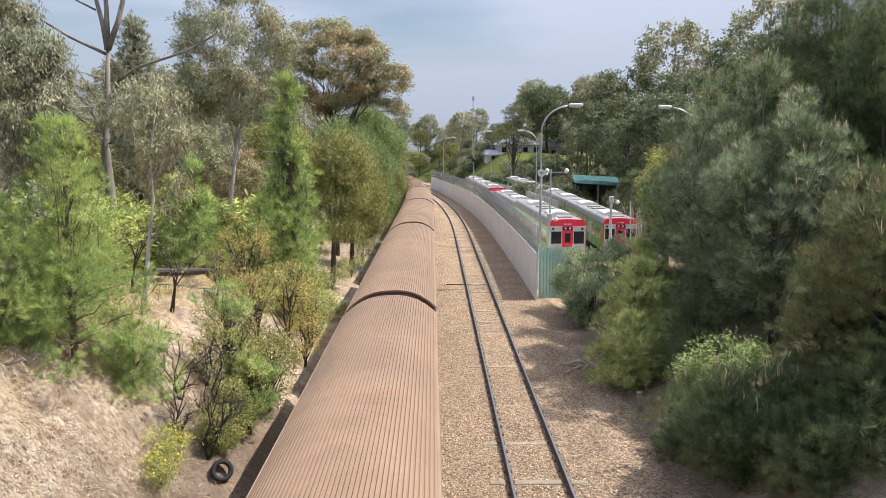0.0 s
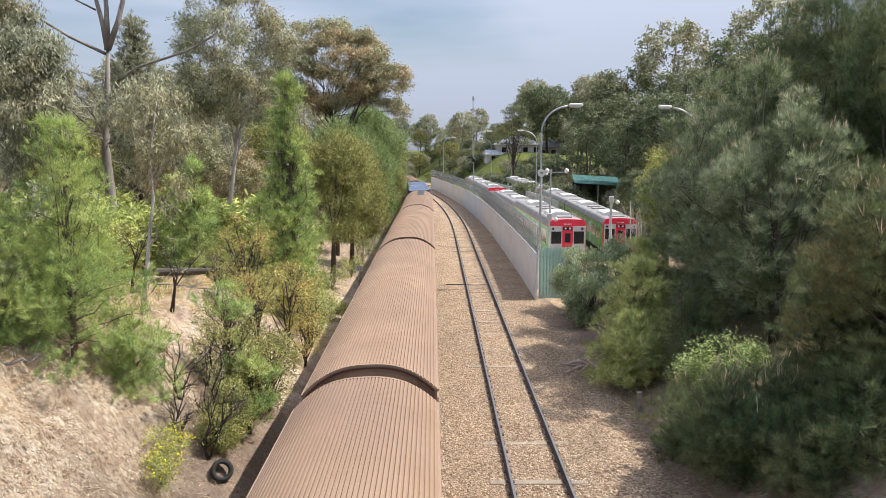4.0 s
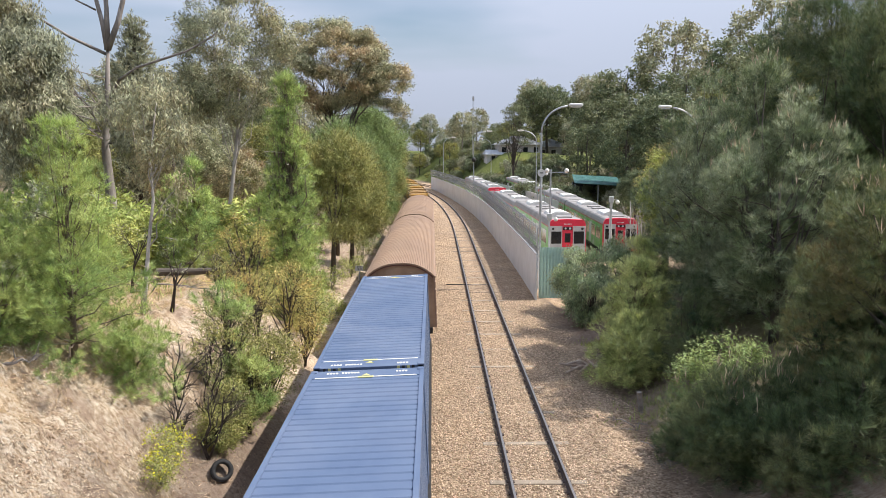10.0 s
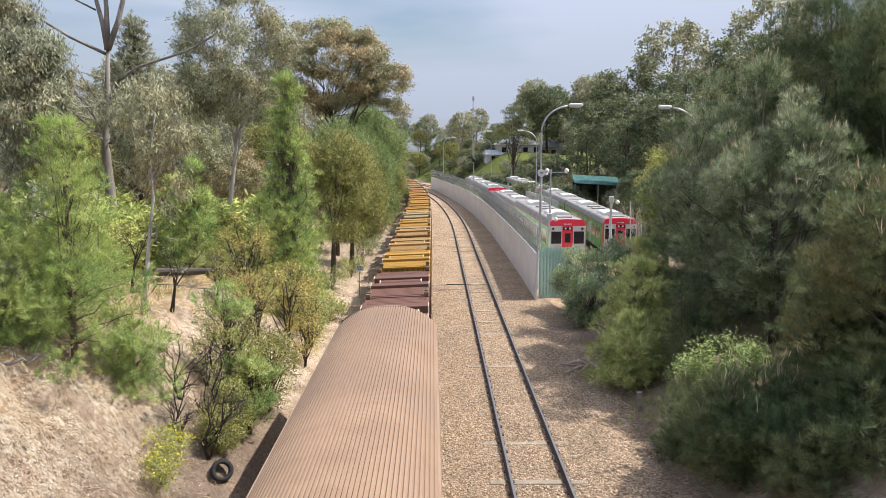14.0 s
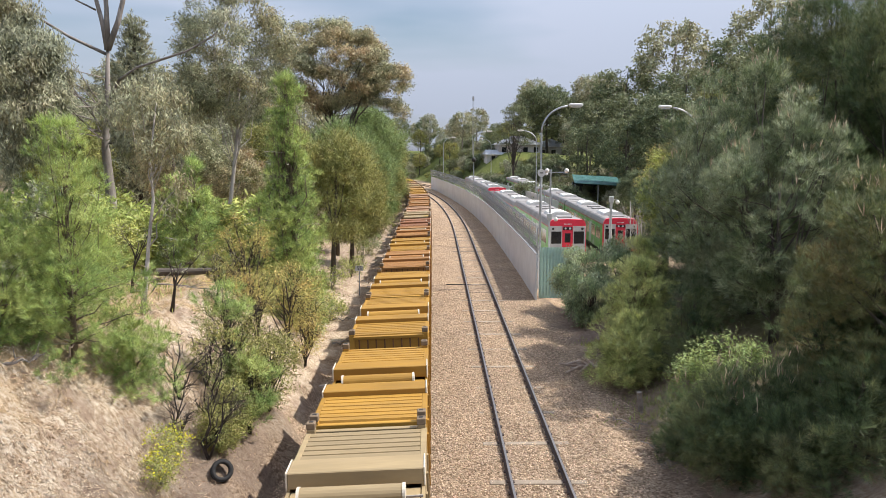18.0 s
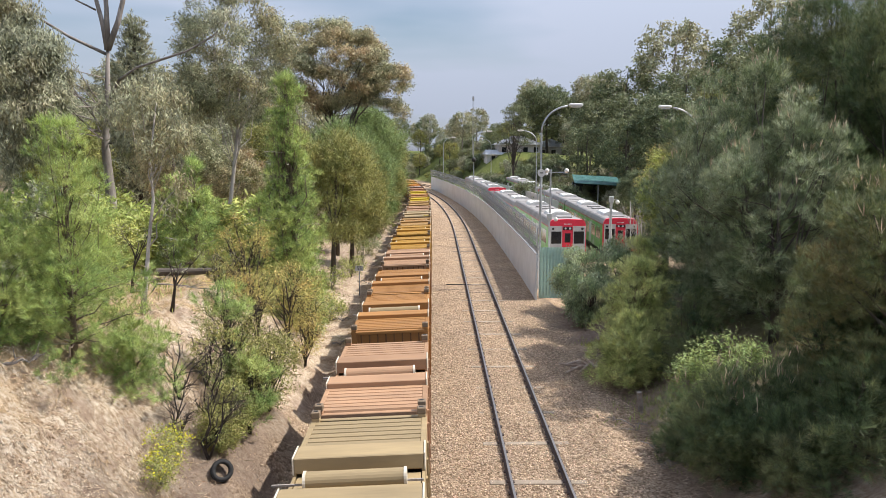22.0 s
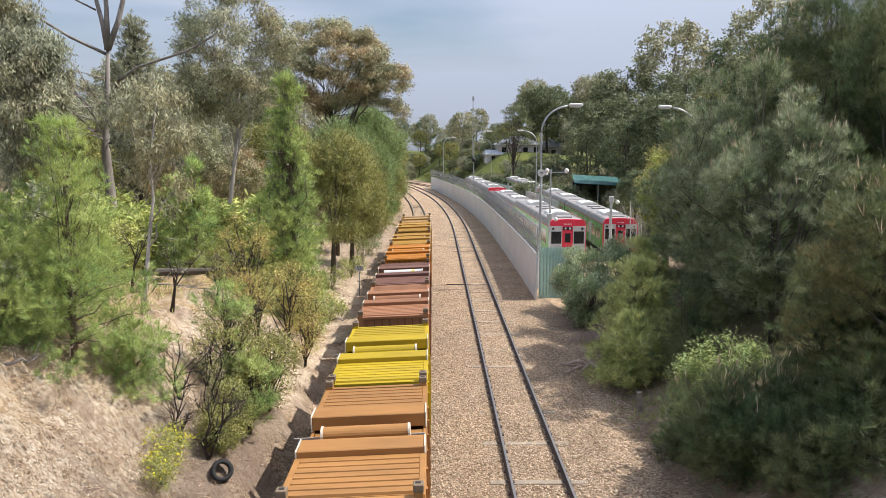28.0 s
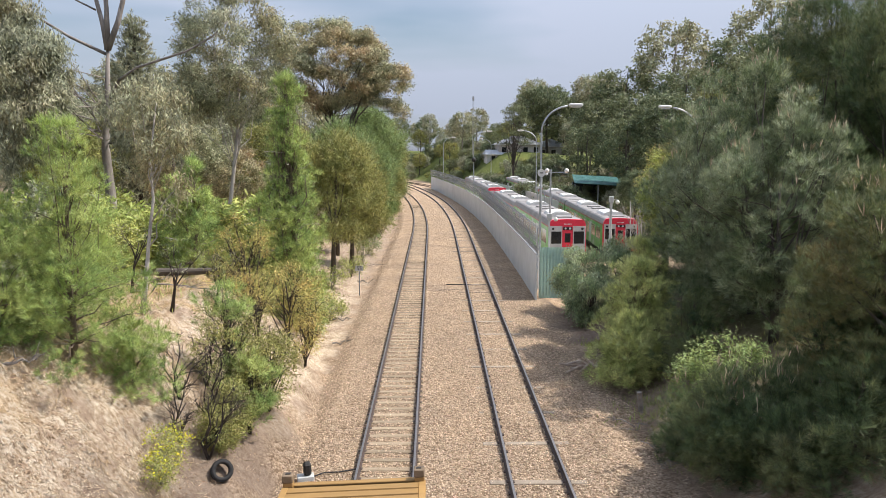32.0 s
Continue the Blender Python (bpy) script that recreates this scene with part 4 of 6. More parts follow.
def make_left_near():
    # young pines on the clay bank
    for x, y, h, r, lv, seed in ((-8.25, 17.0, 5.55, 1.65, 12, 21), (-9.6, 16.4, 3.4, 1.25, 6, 22), (-9.0, 18.4, 3.0, 1.3, 5, 23), (-10.9, 17.0, 2.8, 1.2, 5, 25), (-7.3, 17.9, 1.6, 1.1, 4, 29)):
        grow("pine_tree", "young bright green pine with soft needles on the clay bank", "pine tree", x, y,
             [(0, 0, 0), (0.03, 0, h * 0.5), (0, 0, h * 0.98)], 0.02 + 0.009 * h, pine_blobs(h, r, lv, 7, rg(seed), 0.03, 0.6, 0.3), M_BARK_PINE, M_LEAF_PINE,
             125, 34, 0.20, 0.0072, 0.03, style="needle", seed=seed, group="bank pines", limb_from=0.1, twig_limbs=0, limb_r=0.22, limb_every=3)
    # tall columnar pines farther along the bank
    for x, y, h, r, lv, seed in ((-6.6, 35.0, 11.7, 1.3, 20, 31), (-8.6, 37.5, 5.2, 1.3, 8, 32), (-5.9, 34.0, 3.6, 1.1, 6, 33), (-10.5, 33, 5.0, 1.4, 8, 34)):
        th = grow("pine_tree", "slender bright green pine with dead lower twigs", "pine tree", x, y, [(0, 0, 0), (0.1, 0, h * 0.5), (-0.1, 0, h * 0.98)], 0.03 + 0.010 * h,
             pine_blobs(h, r, lv, 5, rg(seed), 0.06, 0.42, 0.40), M_BARK_PINE, M_LEAF_PINE, 90, 26, 0.30, 0.0125, 0.06, style="needle", seed=seed, group="bank pines", limb_from=0.1, twig_limbs=1, limb_r=0.3)
        rng = rg(seed + 7)
        bm = bmesh.new()
        for k in range(int(1.6 * h)):
            z, a, l = h * rng.uniform(0.1, 0.75), rng.uniform(2.6, 6.8), rng.uniform(0.7, 1.25) * r
            e = (l * math.cos(a), l * math.sin(a), z + rng.uniform(-0.1, 0.5))
            sweep(bm, bent((0, 0, z), e, rng, 5, 0.2), [0.03, 0.025, 0.02, 0.014, 0.006], 4)
        part("dead_branches", bm, M_BARK_WHITE, th, "bare bleached dead branches")
    # sapling gum with a pale leaning stem
    cl = crown_blobs(20, 0.75, 0, 6.4, 1.05, 0.9, 1.5, 0.33, rg(41), 0.5, 0.95) + [(1.4, 0, 4.3, 0.36, 0.36, 0.45), (0.2, 0.1, 4.6, 0.4, 0.36, 0.5), (1.0, 0, 3.5, 0.26, 0.26, 0.35)]
    grow("gum_sapling", "slim pale-stemmed gum sapling with drooping grey leaves", "tree", -9.4, 24.0, [(0, 0, 0), (0.22, 0, 1.4), (0.32, 0, 2.3), (0.55, 0, 3.8), (0.5, 0, 5.0), (0.85, 0, 7.2)], 0.085, cl,
         M_BARK_WHITE, M_LEAF_GUM, 130, 13, 0.19, 0.042, 0.12, 1.4, seed=41, twig_limbs=2, limb_from=0.62, limb_every=2, limb_r=0.3)
    # dark-stemmed young trees on the litter
    for x, y, h, seed in ((-8.5, 24.2, 2.3, 43), (-8.2, 28.0, 2.2, 44), (-10.9, 27.0, 2.6, 45)):
        grow("burnt_sapling", "fire-blackened sapling with bare crooked twigs", "tree", x, y, [(0, 0, 0), (0.15, 0, h * 0.4), (0.35, 0, h * 0.7)], 0.06,
             crown_blobs(6, 0.3, 0, h * 0.85, 0.8, 0.8, 0.5, 0.35, rg(seed)), M_BURNT, M_LEAF_GUM_GREY, 14, 8, 0.12, 0.025, 0.15, 0.9, seed=seed, twig_limbs=9)
    # orange wattle thicket
    for x, y, h, r, seed in ((-6.9, 28.0, 3.4, 1.3, 51), (-5.7, 29.0, 3.3, 1.25, 52), (-6.3, 26.4, 2.9, 1.15, 53), (-5.2, 31.5, 2.6, 1.05, 54), (-7.6, 29.6, 3.9, 1.1, 55), (-4.95, 28.4, 2.2, 0.8, 56), (-6.0, 32.5, 3.0, 1.0, 57)):
        grow("wattle_shrub", "sparse wattle shrub with orange and yellow-green leaves", "shrub", x, y, [(0, 0, 0), (0.1, 0.1, h * 0.4), (0, 0, h * 0.75)], 0.05,
             crown_blobs(26, 0, 0, h * 0.64, r * 1.15, r * 1.1, h * 0.40, 0.27, rg(seed), 0.3), M_BURNT, M_LEAF_WATTLE, 120, 12, 0.15, 0.022, 0.14, 0.4, seed=seed, group="wattle thicket", twig_limbs=7, limb_from=0.05)
    # olive bush on the slope with burnt branches
    for x, y, h, r, seed, lm in ((-5.75, 20.6, 2.9, 1.1, 61, M_LEAF_OLIVE), (-5.05, 20.0, 2.3, 0.8, 62, M_LEAF_PINE), (-6.1, 21.6, 3.3, 0.8, 63, M_LEAF_PINE), (-4.85, 21.6, 2.5, 0.8, 64, M_LEAF_OLIVE), (-5.3, 19.0, 1.7, 0.6, 66, M_LEAF_OLIVE), (-5.3, 18.0, 1.0, 0.45, 67, M_LEAF_OLIVE), (-5.1, 20.9, 1.6, 0.7, 70, M_LEAF_OLIVE)):
        nd = lm is M_LEAF_PINE
        grow("slope_bush", "scrubby green bush with blackened stems on the bank", "shrub", x, y, [(0, 0, 0), (0.05, 0, h * 0.4), (0.1, 0, h * 0.8)], 0.045,
             crown_blobs(26, 0, 0, h * 0.56, r, r, h * 0.44, 0.28, rg(seed), 0.4), M_BURNT, lm, 260 if not nd else 240, 12 if not nd else 24, 0.11 if not nd else 0.17, 0.022 if not nd else 0.009, 0.10, 0.4,
             style="needle" if nd else "leaf", seed=seed, group="slope bushes", twig_limbs=6, limb_from=0.05)
    # low green scrub round the lineside trunks
    for x, y, h, r, seed, lm in ((-6.3, 46.5, 1.7, 1.0, 161, M_LEAF_YG), (-6.9, 43.0, 2.0, 1.1, 162, M_LEAF_OLIVE), (-5.6, 51.5, 1.8, 0.9, 163, M_LEAF_YG), (-7.6, 40.0, 2.4, 1.2, 164, M_LEAF_BUSH), (-5.4, 39.0, 1.3, 0.8, 165, M_LEAF_YG), (-5.4, 58.0, 2.2, 1.1, 166, M_LEAF_OLIVE), (-5.5, 64.0, 2.4, 1.2, 167, M_LEAF_BUSH)):
        grow("low_shrub", "low yellow-green shrub under the lineside trees", "shrub", x, y, [(0, 0, 0), (0, 0, h * 0.4), (0.1, 0, h * 0.7)], 0.04,
             crown_blobs(22, 0, 0, h * 0.5, r, r, h * 0.42, 0.3, rg(seed), 0.4), M_TWIG_GREY, lm, 100, 10, 0.15, 0.03, 0.12, 0.2, seed=seed, group="lineside shrubs", twig_limbs=4, limb_from=0.05)
    # burnt shrub without leaves
    for x, y, seed in ((-6.3, 18.3, 72), (-6.3, 20.5, 75), (-6.0, 17.3, 77), (-5.5, 24.0, 78), (-6.4, 24.6, 79), (-5.55, 18.4, 80), (-5.35, 17.3, 68)):
        grow("burnt_shrub", "leafless fire-blackened shrub on the bank", "shrub", x, y, [(0, 0, 0), (-0.18, 0, 0.45), (0.12, 0.1, 1.0)], 0.042,
             crown_blobs(8, 0.15, 0, 1.15, 0.85, 0.8, 0.85, 0.38, rg(seed)), M_BURNT, M_DRY, 8, 5, 0.08, 0.012, 0.1, 0.2, seed=seed, twig_limbs=14, limb_from=0.0, limb_r=0.5)
    # yellow-flowered shrub
    for x, y, seed in ((-5.9, 15.6, 73), (-6.1, 16.5, 74)):
        th = grow("flowering_shrub", "low shrub with yellow blossom at the bank", "shrub", x, y, [(0, 0, 0), (0, 0, 0.3), (0.05, 0, 0.5)], 0.02,
                  crown_blobs(14, 0, 0, 0.45, 0.5, 0.5, 0.35, 0.22, rg(seed)), M_TWIG_GREY, M_LEAF_YG, 260, 10, 0.08, 0.016, 0.06, 0.0, seed=seed, twig_limbs=3, limb_from=0.0)
        q, _ = spray(crown_blobs(12, 0.1, 0, 0.6, 0.45, 0.45, 0.25, 0.2, rg(seed + 9)), 130, 5, 0.05, 0.035, 0.05, -0.5, rg(seed + 3))
        part("blossom", fast_quads("blossom", q, M_FLOWER), None, th, "yellow blossom")


make_left_near()


def make_left_tall():
    # umbrella gum with russet tips
    def fan(bm, rng):
        for a in range(7):
            e = (rng.uniform(-5, 5.5), rng.uniform(-2, 2), rng.uniform(12.5, 16))
            sweep(bm, bent((0.2, 0, 7.5), e, rng, 6, 0.1, 0.06), [0.14, 0.12, 0.1, 0.08, 0.06, 0.03], 5)
    cl = crown_blobs(190, -0.6, 0, 16.2, 6.3, 5.0, 4.6, 0.85, rg(81), 0.7, 0.42) + crown_blobs(34, 5.0, 0, 14.4, 2.3, 2.2, 2.4, 0.7, rg(86), 0.7, 0.42) + [(6.3, 0, 11.9, 0.9, 1, 0.7), (5.6, 0, 12.3, 0.7, 0.8, 0.6)]
    cl = [c for c in cl if c[2] > 11.5]
    grow("gum_tree", "spreading gum with a russet-tipped umbrella crown", "gum tree", -9.3, 75, [(0, 0, 0), (0.2, 0, 4), (0.2, 0, 7.5), (-0.5, 0, 11), (-0.8, 0, 14)], 0.36, cl, M_BARK_DARK, M_LEAF_GUM_ORANGE,
         74, 12, 0.30, 0.085, 0.2, 0.7, seed=81, extra=fan, limb_from=0.62, group="tall gums", twig_limbs=2, limb_r=0.26, limb_every=7)
    # gum with a bare pale trunk
    cl = crown_blobs(100, 1.4, 0, 13.6, 3.7, 2.8, 4.4, 0.62, rg(82), 0.5, 0.42) + crown_blobs(9, -1.3, 0, 10.8, 1.5, 1.3, 1.4, 0.6, rg(87)) + [(4.6, 0.5, 10.0, 1.0, 1, 0.7)]
    grow("gum_tree", "tall gum with a bare pale grey trunk", "gum tree", -13.1, 46, [(0, 0, 0), (0.35, 0, 2.5), (0.8, 0, 4.5), (1.3, 0, 8), (1.55, 0, 11), (1.7, 0, 14)], 0.18, cl, M_BARK_WHITE, M_LEAF_GUM,
         90, 13, 0.25, 0.06, 0.22, 0.9, seed=82, limb_from=0.5, group="tall gums", twig_limbs=3, limb_r=0.2, limb_every=5)
    # old gum forking above the frame, with long bare limbs
    def limbs(bm, rng):
        for pts, r in (([(0.3, 0, 12.0), (0.1, 0, 13.4), (-0.3, 0, 15.2), (-0.8, 0, 18)], 0.15), ([(0.3, 0, 12.0), (0.35, 0, 14), (0.3, 0, 18.5)], 0.17), ([(0.3, 0, 12.0), (0.9, 0, 13.4), (1.6, 0, 15.8), (1.9, 0, 18.5)], 0.17),
                       ([(0.3, 0, 9.6), (1.2, -1, 10.4), (2.5, -2, 10.9), (5.0, -2, 11.7), (6.3, -2.1, 12.4), (7.1, -2.2, 13.1)], 0.085),
                       ([(0.2, 0, 11.8), (-1.4, -0.5, 12.6), (-3.4, -1, 13.9), (-5.0, -1, 14.8)], 0.09), ([(-0.2, 0, 14.0), (-2.0, 0, 14.9), (-3.5, 0, 15.1)], 0.05)):
            sweep(bm, pts, [r * (1 - 0.6 * i / (len(pts) - 1)) for i in range(len(pts))], 7)
    cl = crown_blobs(70, -3.6, -3, 9.6, 3.6, 2.5, 3.4, 0.62, rg(83), 0.45, 1.0) + crown_blobs(34, 2.6, -2, 8.6, 2.1, 1.4, 1.9, 0.45, rg(84), 0.45, 1.0) + crown_blobs(46, -4.4, -3, 12.6, 2.8, 1.6, 2.2, 0.52, rg(85), 0.45, 1.0) + crown_blobs(34, -1.7, -3, 10.4, 1.7, 1.4, 2.0, 0.45, rg(88), 0.45, 1.0) + [(-5, -1, 14.4, 0.8, 0.8, 0.7), (7.0, -2.2, 13.2, 0.7, 0.7, 0.6)]
    cl = [c for c in cl if abs(c[0] - 0.1) > 0.45]
    grow("gum_tree", "old gum with a pale forked trunk and drooping grey-green leaves", "gum tree", -17.0, 40, [(0, 0, 0), (0.05, 0, 4), (-0.1, 0, 7), (0.15, 0, 9.5), (0.3, 0, 12.1)], 0.36, cl, M_BARK_PALE, M_LEAF_GUM_GREY,
         96, 13, 0.27, 0.06, 0.17, 1.5, seed=83, extra=limbs, limb_from=0.5, group="tall gums", twig_limbs=2, limb_r=0.16, limb_every=11)
    # bushy lineside trees in a row
    for s, u, h, r, low, seed, lm in ((48.6, -5.25, 9.6, 2.6, 2.5, 91, M_LEAF_OLIVE), (55, -4.7, 9.0, 2.0, 3.0, 92, M_LEAF_OLIVE), (60, -6.4, 10.5, 2.7, 2.5, 93, M_LEAF_BUSH), (72, -6.4, 11.5, 3.0, 2.5, 94, M_LEAF_BUSH),
                                      (70, -4.9, 4.5, 1.7, 0.8, 191, M_LEAF_OLIVE), (80, -4.9, 6.0, 2.0, 0.9, 192, M_LEAF_BUSH), (92, -5.0, 7.0, 2.4, 0.9, 193, M_LEAF_OLIVE), (103, -5.0, 8.0, 2.5, 0.8, 194, M_LEAF_BUSH), (114, -5.0, 8.5, 2.7, 0.8, 195, M_LEAF_OLIVE), (128, -5.1, 9.0, 2.9, 0.8, 196, M_LEAF_BUSH), (142, -5.2, 9.0, 3.0, 0.8, 197, M_LEAF_OLIVE), (158, -5.2, 9.0, 3.2, 0.8, 198, M_LEAF_BUSH), (86, -6.6, 12.8, 3.6, 3.0, 95, M_LEAF_BUSH), (104, -6.8, 13.0, 4.4, 3.4, 96, M_LEAF_BUSH), (124, -6.8, 12.5, 5.0, 4.4, 97, M_LEAF_OLIVE), (146, -7.5, 12.0, 5.2, 4.6, 98, M_LEAF_BUSH)):
        x, y, _ = on_track(s, u)
        k = 1.0 + s / 110
        grow("she_oak", "dense olive-green lineside tree on a dark trunk", "tree", x, y, [(0, 0, 0), (0.1, 0, h * 0.3), (0.3, 0, h * 0.6), (0.3, 0, h * 0.9)], 0.11 + 0.006 * h,
             crown_blobs(int(34 + 5 * r), 0.5, 0, (h + low) / 2, r, r, (h - low) / 2, 0.27 * r, rg(seed), 0.55, 0.95), M_BARK_DARK, lm, int(120 * min(1, 2.6 / r) ** 1.7), 10, 0.24 * k, 0.027 * k, 0.20 * k, -0.9, seed=seed, group="lineside trees", limb_from=0.3, twig_limbs=2, limb_every=3, limb_r=0.3)
    # tall conifer behind
    grow("pine_tree", "tall grey-green conifer rising behind the gums", "pine tree", -23.0, 60, [(0, 0, 0), (0, 0, 9), (0, 0, 17.2)], 0.25, cone_blobs(44, 17.5, 3.2, rg(99), 0.2, 0.7, 0.8), M_BARK_DARK, M_LEAF_GUM_GREY,
         60, 14, 0.34, 0.05, 0.14, style="needle", seed=99)


make_left_tall()


# ---- trees beside the second track ----


def make_right_near():
    # big dark pines standing over the line
    spec = (
        (9.4, 19.0, (8.7, 19.0, 1.3), (2.4, 1.4, 1.3), 46, M_LEAF_PINE_DARK, 101), (12.4, 18.0, (11.9, 18.0, 4.8), (2.6, 1.5, 4.0), 64, M_LEAF_PINE_BROWN, 102),
        (11.6, 24.8, (11.5, 24.8, 6.9), (2.5, 1.5, 4.0), 64, M_LEAF_PINE_SUNTIP, 103), (12.2, 28.0, (11.4, 28.0, 7.0), (2.7, 1.9, 5.2), 66, M_LEAF_PINE_SUNTIP, 104),
        (17.8, 27.0, (17.6, 27.0, 8.3), (3.4, 2.0, 6.2), 64, M_LEAF_PINE_DARK, 105), (14.8, 19.2, (14.4, 19.2, 6.0), (2.6, 1.6, 5.0), 56, M_LEAF_PINE_BROWN, 106),
        (11.4, 31.5, (10.9, 31.5, 6.2), (2.2, 1.7, 4.8), 46, M_LEAF_PINE_SUNTIP, 109), (17.6, 31.0, (17.0, 31.0, 10.0), (4.2, 2.4, 6.0), 80, M_LEAF_PINE_DARK, 107), (14.5, 34.0, (14.2, 34.0, 6.0), (2.6, 2.0, 5.0), 48, M_LEAF_PINE_SUNTIP, 108), (12.9, 35.5, (12.8, 35.5, 7.6), (2.2, 1.8, 4.4), 50, M_LEAF_PINE_SUNTIP, 110),
    )
    for x, y, c, r, n, lm, seed in spec:
        z0 = float(ground_z(x, y))
        cl = crown_blobs(int(n * 1.2), c[0] - x, 0, c[2] - z0, *r, 0.25 * r[0], rg(seed), 0.5, 0.85)
        # boughs whose shadow would reach the line are left out
        cl = [b for b in cl if x + b[0] > 4.3 + (z0 + b[2]) / 1.43]
        h = c[2] + r[2] * 0.8 - z0
        th = grow("pine_tree", "large shaggy dark green pine leaning over the cutting", "pine tree", x, y, [(0, 0, 0), (0, 0, h * 0.35), (c[0] - x, 0, h * 0.66)], 0.15, cl, M_BARK_DARK, lm, *((120, 32, 0.25, 0.0082) if seed < 103 else (96, 24, 0.34, 0.0115)), 0.05, style="needle", seed=seed, group="cutting pines", limb_from=0.05, twig_limbs=1, limb_r=0.3, limb_every=2)
        # upright pinkish shoots on the outer tufts
        rng = rg(seed + 40)
        top = [c for c in cl if c[2] > 0.6 * h]
        pick = [top[i] for i in rng.integers(0, len(top), 46)]
        c = np.array([p[:3] for p in pick]) + rng.normal(size=(46, 3)) * 0.2 + np.array([[0, 0, p[5] * 0.9] for p in pick])
        q = leaf_quads(np.repeat(c, 3, 0), unit(rng.normal(size=(138, 3)) * (0.25, 0.25, 0) + (0, 0, 1)), rng.uniform(0.2, 0.45, 138), 0.025, rng)
        tagged(part("new_growth", fast_quads("new_growth", q, M_DRY), None, th, "pinkish brown new shoots"), kind="stuff")
    # russet and lime trees behind the pines
    grow("gum_tree", "small gum with russet new leaves beside the yard", "gum tree", 13.3, 42, [(0, 0, 0), (0, 0, 4), (0, 0, 8)], 0.12, crown_blobs(30, -0.2, 0, 6.6, 1.3, 1.3, 2.6, 0.5, rg(131)), M_BARK_PALE, M_LEAF_WATTLE, 110, 12, 0.18, 0.05, 0.15, 0.6, seed=131, twig_limbs=2)
    grow("bush", "bright green broad-leaved small tree", "tree", 12.0, 38.5, [(0, 0, 0), (0, 0, 2.5), (0, 0, 5)], 0.1, crown_blobs(34, 0, 0, 3.8, 1.2, 1.2, 3.0, 0.5, rg(132)), M_BARK_DARK, M_LEAF_YG, 110, 12, 0.14, 0.07, 0.15, 0.5, seed=132, twig_limbs=2)
    for x, y, h, seed in ((12.3, 46.5, 6.4, 151), (13.4, 48, 7.0, 152), (11.4, 47.5, 4.6, 153)):
        grow("dead_sapling", "bleached bare sapling beside the yard", "tree", x, y, [(0, 0, 0), (0.1, 0, h * 0.5), (0, 0, h * 0.95)], 0.07, crown_blobs(9, 0, 0, h * 0.72, 0.9, 0.8, h * 0.28, 0.4, rg(seed)),
             M_BARK_WHITE, M_DRY, 16, 6, 0.12, 0.03, 0.1, 0.5, seed=seed, twig_limbs=8, group="dead saplings", limb_from=0.2)
    # low dark pines along the bank foot
    for x, y, h, r, seed in ((7.9, 18.6, 2.0, 1.1, 141), (8.8, 17.2, 2.0, 1.2, 142), (9.9, 16.6, 2.4, 1.3, 143), (11.2, 16.4, 2.6, 1.3, 144), (7.5, 20.6, 1.6, 0.8, 145), (10.9, 20.4, 3.0, 1.4, 146), (9.0, 25.2, 3.4, 1.3, 147), (12.2, 20.0, 3.6, 1.6, 148)):
        grow("pine_tree", "low spreading dark green pine at the bank foot", "pine tree", x, y, [(0, 0, 0), (0, 0, h * 0.5), (0, 0, h * 0.95)], 0.05, pine_blobs(h, r, 5, 7, rg(seed), 0.08, 0.5, 0.34), M_BARK_DARK, M_LEAF_PINE_DARK,
             115, 32, 0.23, 0.0082, 0.04, style="needle", seed=seed, group="cutting pines", limb_from=0.05, twig_limbs=0)
    # lighter pine shrub at the shoulder
    for x, y, h, r, seed in ((7.9, 28.6, 4.4, 1.5, 111), (7.3, 27.0, 2.6, 1.0, 112), (9.0, 31.5, 4.2, 1.4, 113)):
        grow("pine_tree", "shaggy yellow-green pine beside the ballast", "pine tree", x, y, [(0, 0, 0), (0, 0, h * 0.5), (0, 0, h * 0.95)], 0.03 + 0.014 * h, pine_blobs(h, r, 9, 6, rg(seed), 0.04, 0.5, 0.36), M_BARK_PINE, M_LEAF_PINE_YG,
             130, 28, 0.26, 0.0105, 0.05, style="needle", seed=seed, group="cutting pines", limb_from=0.05)
    # dense dark bush at the wall end
    for x, y, h, r, seed in ((7.75, 39.8, 3.6, 1.45, 121), (9.8, 38.6, 3.0, 1.5, 122), (7.9, 36.8, 2.6, 1.1, 123)):
        grow("bush", "dense dark green bush with drooping leaves at the wall end", "bush", x, y, [(0, 0, 0), (0, 0, h * 0.4), (0, 0, h * 0.7)], 0.07, crown_blobs(22, 0, 0, h * 0.5, r, r, h * 0.46, 0.5, rg(seed), 0.7, 0.9), M_BARK_DARK, M_LEAF_WALL,
             130, 14, 0.17, 0.045, 0.12, 1.4, seed=seed, group="wall bushes", limb_from=0.05)
    # light bush glimpsed between the pines, its sunlight put into the leaf colour
    for x, y, h, r, seed in ((9.0, 22.0, 2.6, 0.95, 125), (8.1, 22.5, 2.2, 0.6, 127)):
        grow("bush", "sunlit lime green bush behind the pines", "bush", x, y, [(0, 0, 0), (0, 0, h * 0.4), (0, 0, h * 0.7)], 0.05, crown_blobs(14, 0, 0, h * 0.75, r, r, h * 0.22, 0.36, rg(seed), 0.6, 0.9), M_TWIG_GREY, M_LEAF_SUNLIT,
             110, 12, 0.12, 0.045, 0.1, 0.3, seed=seed, limb_from=0.05)


make_right_near()


# ---- woods: a few kinds of tree, repeated ----


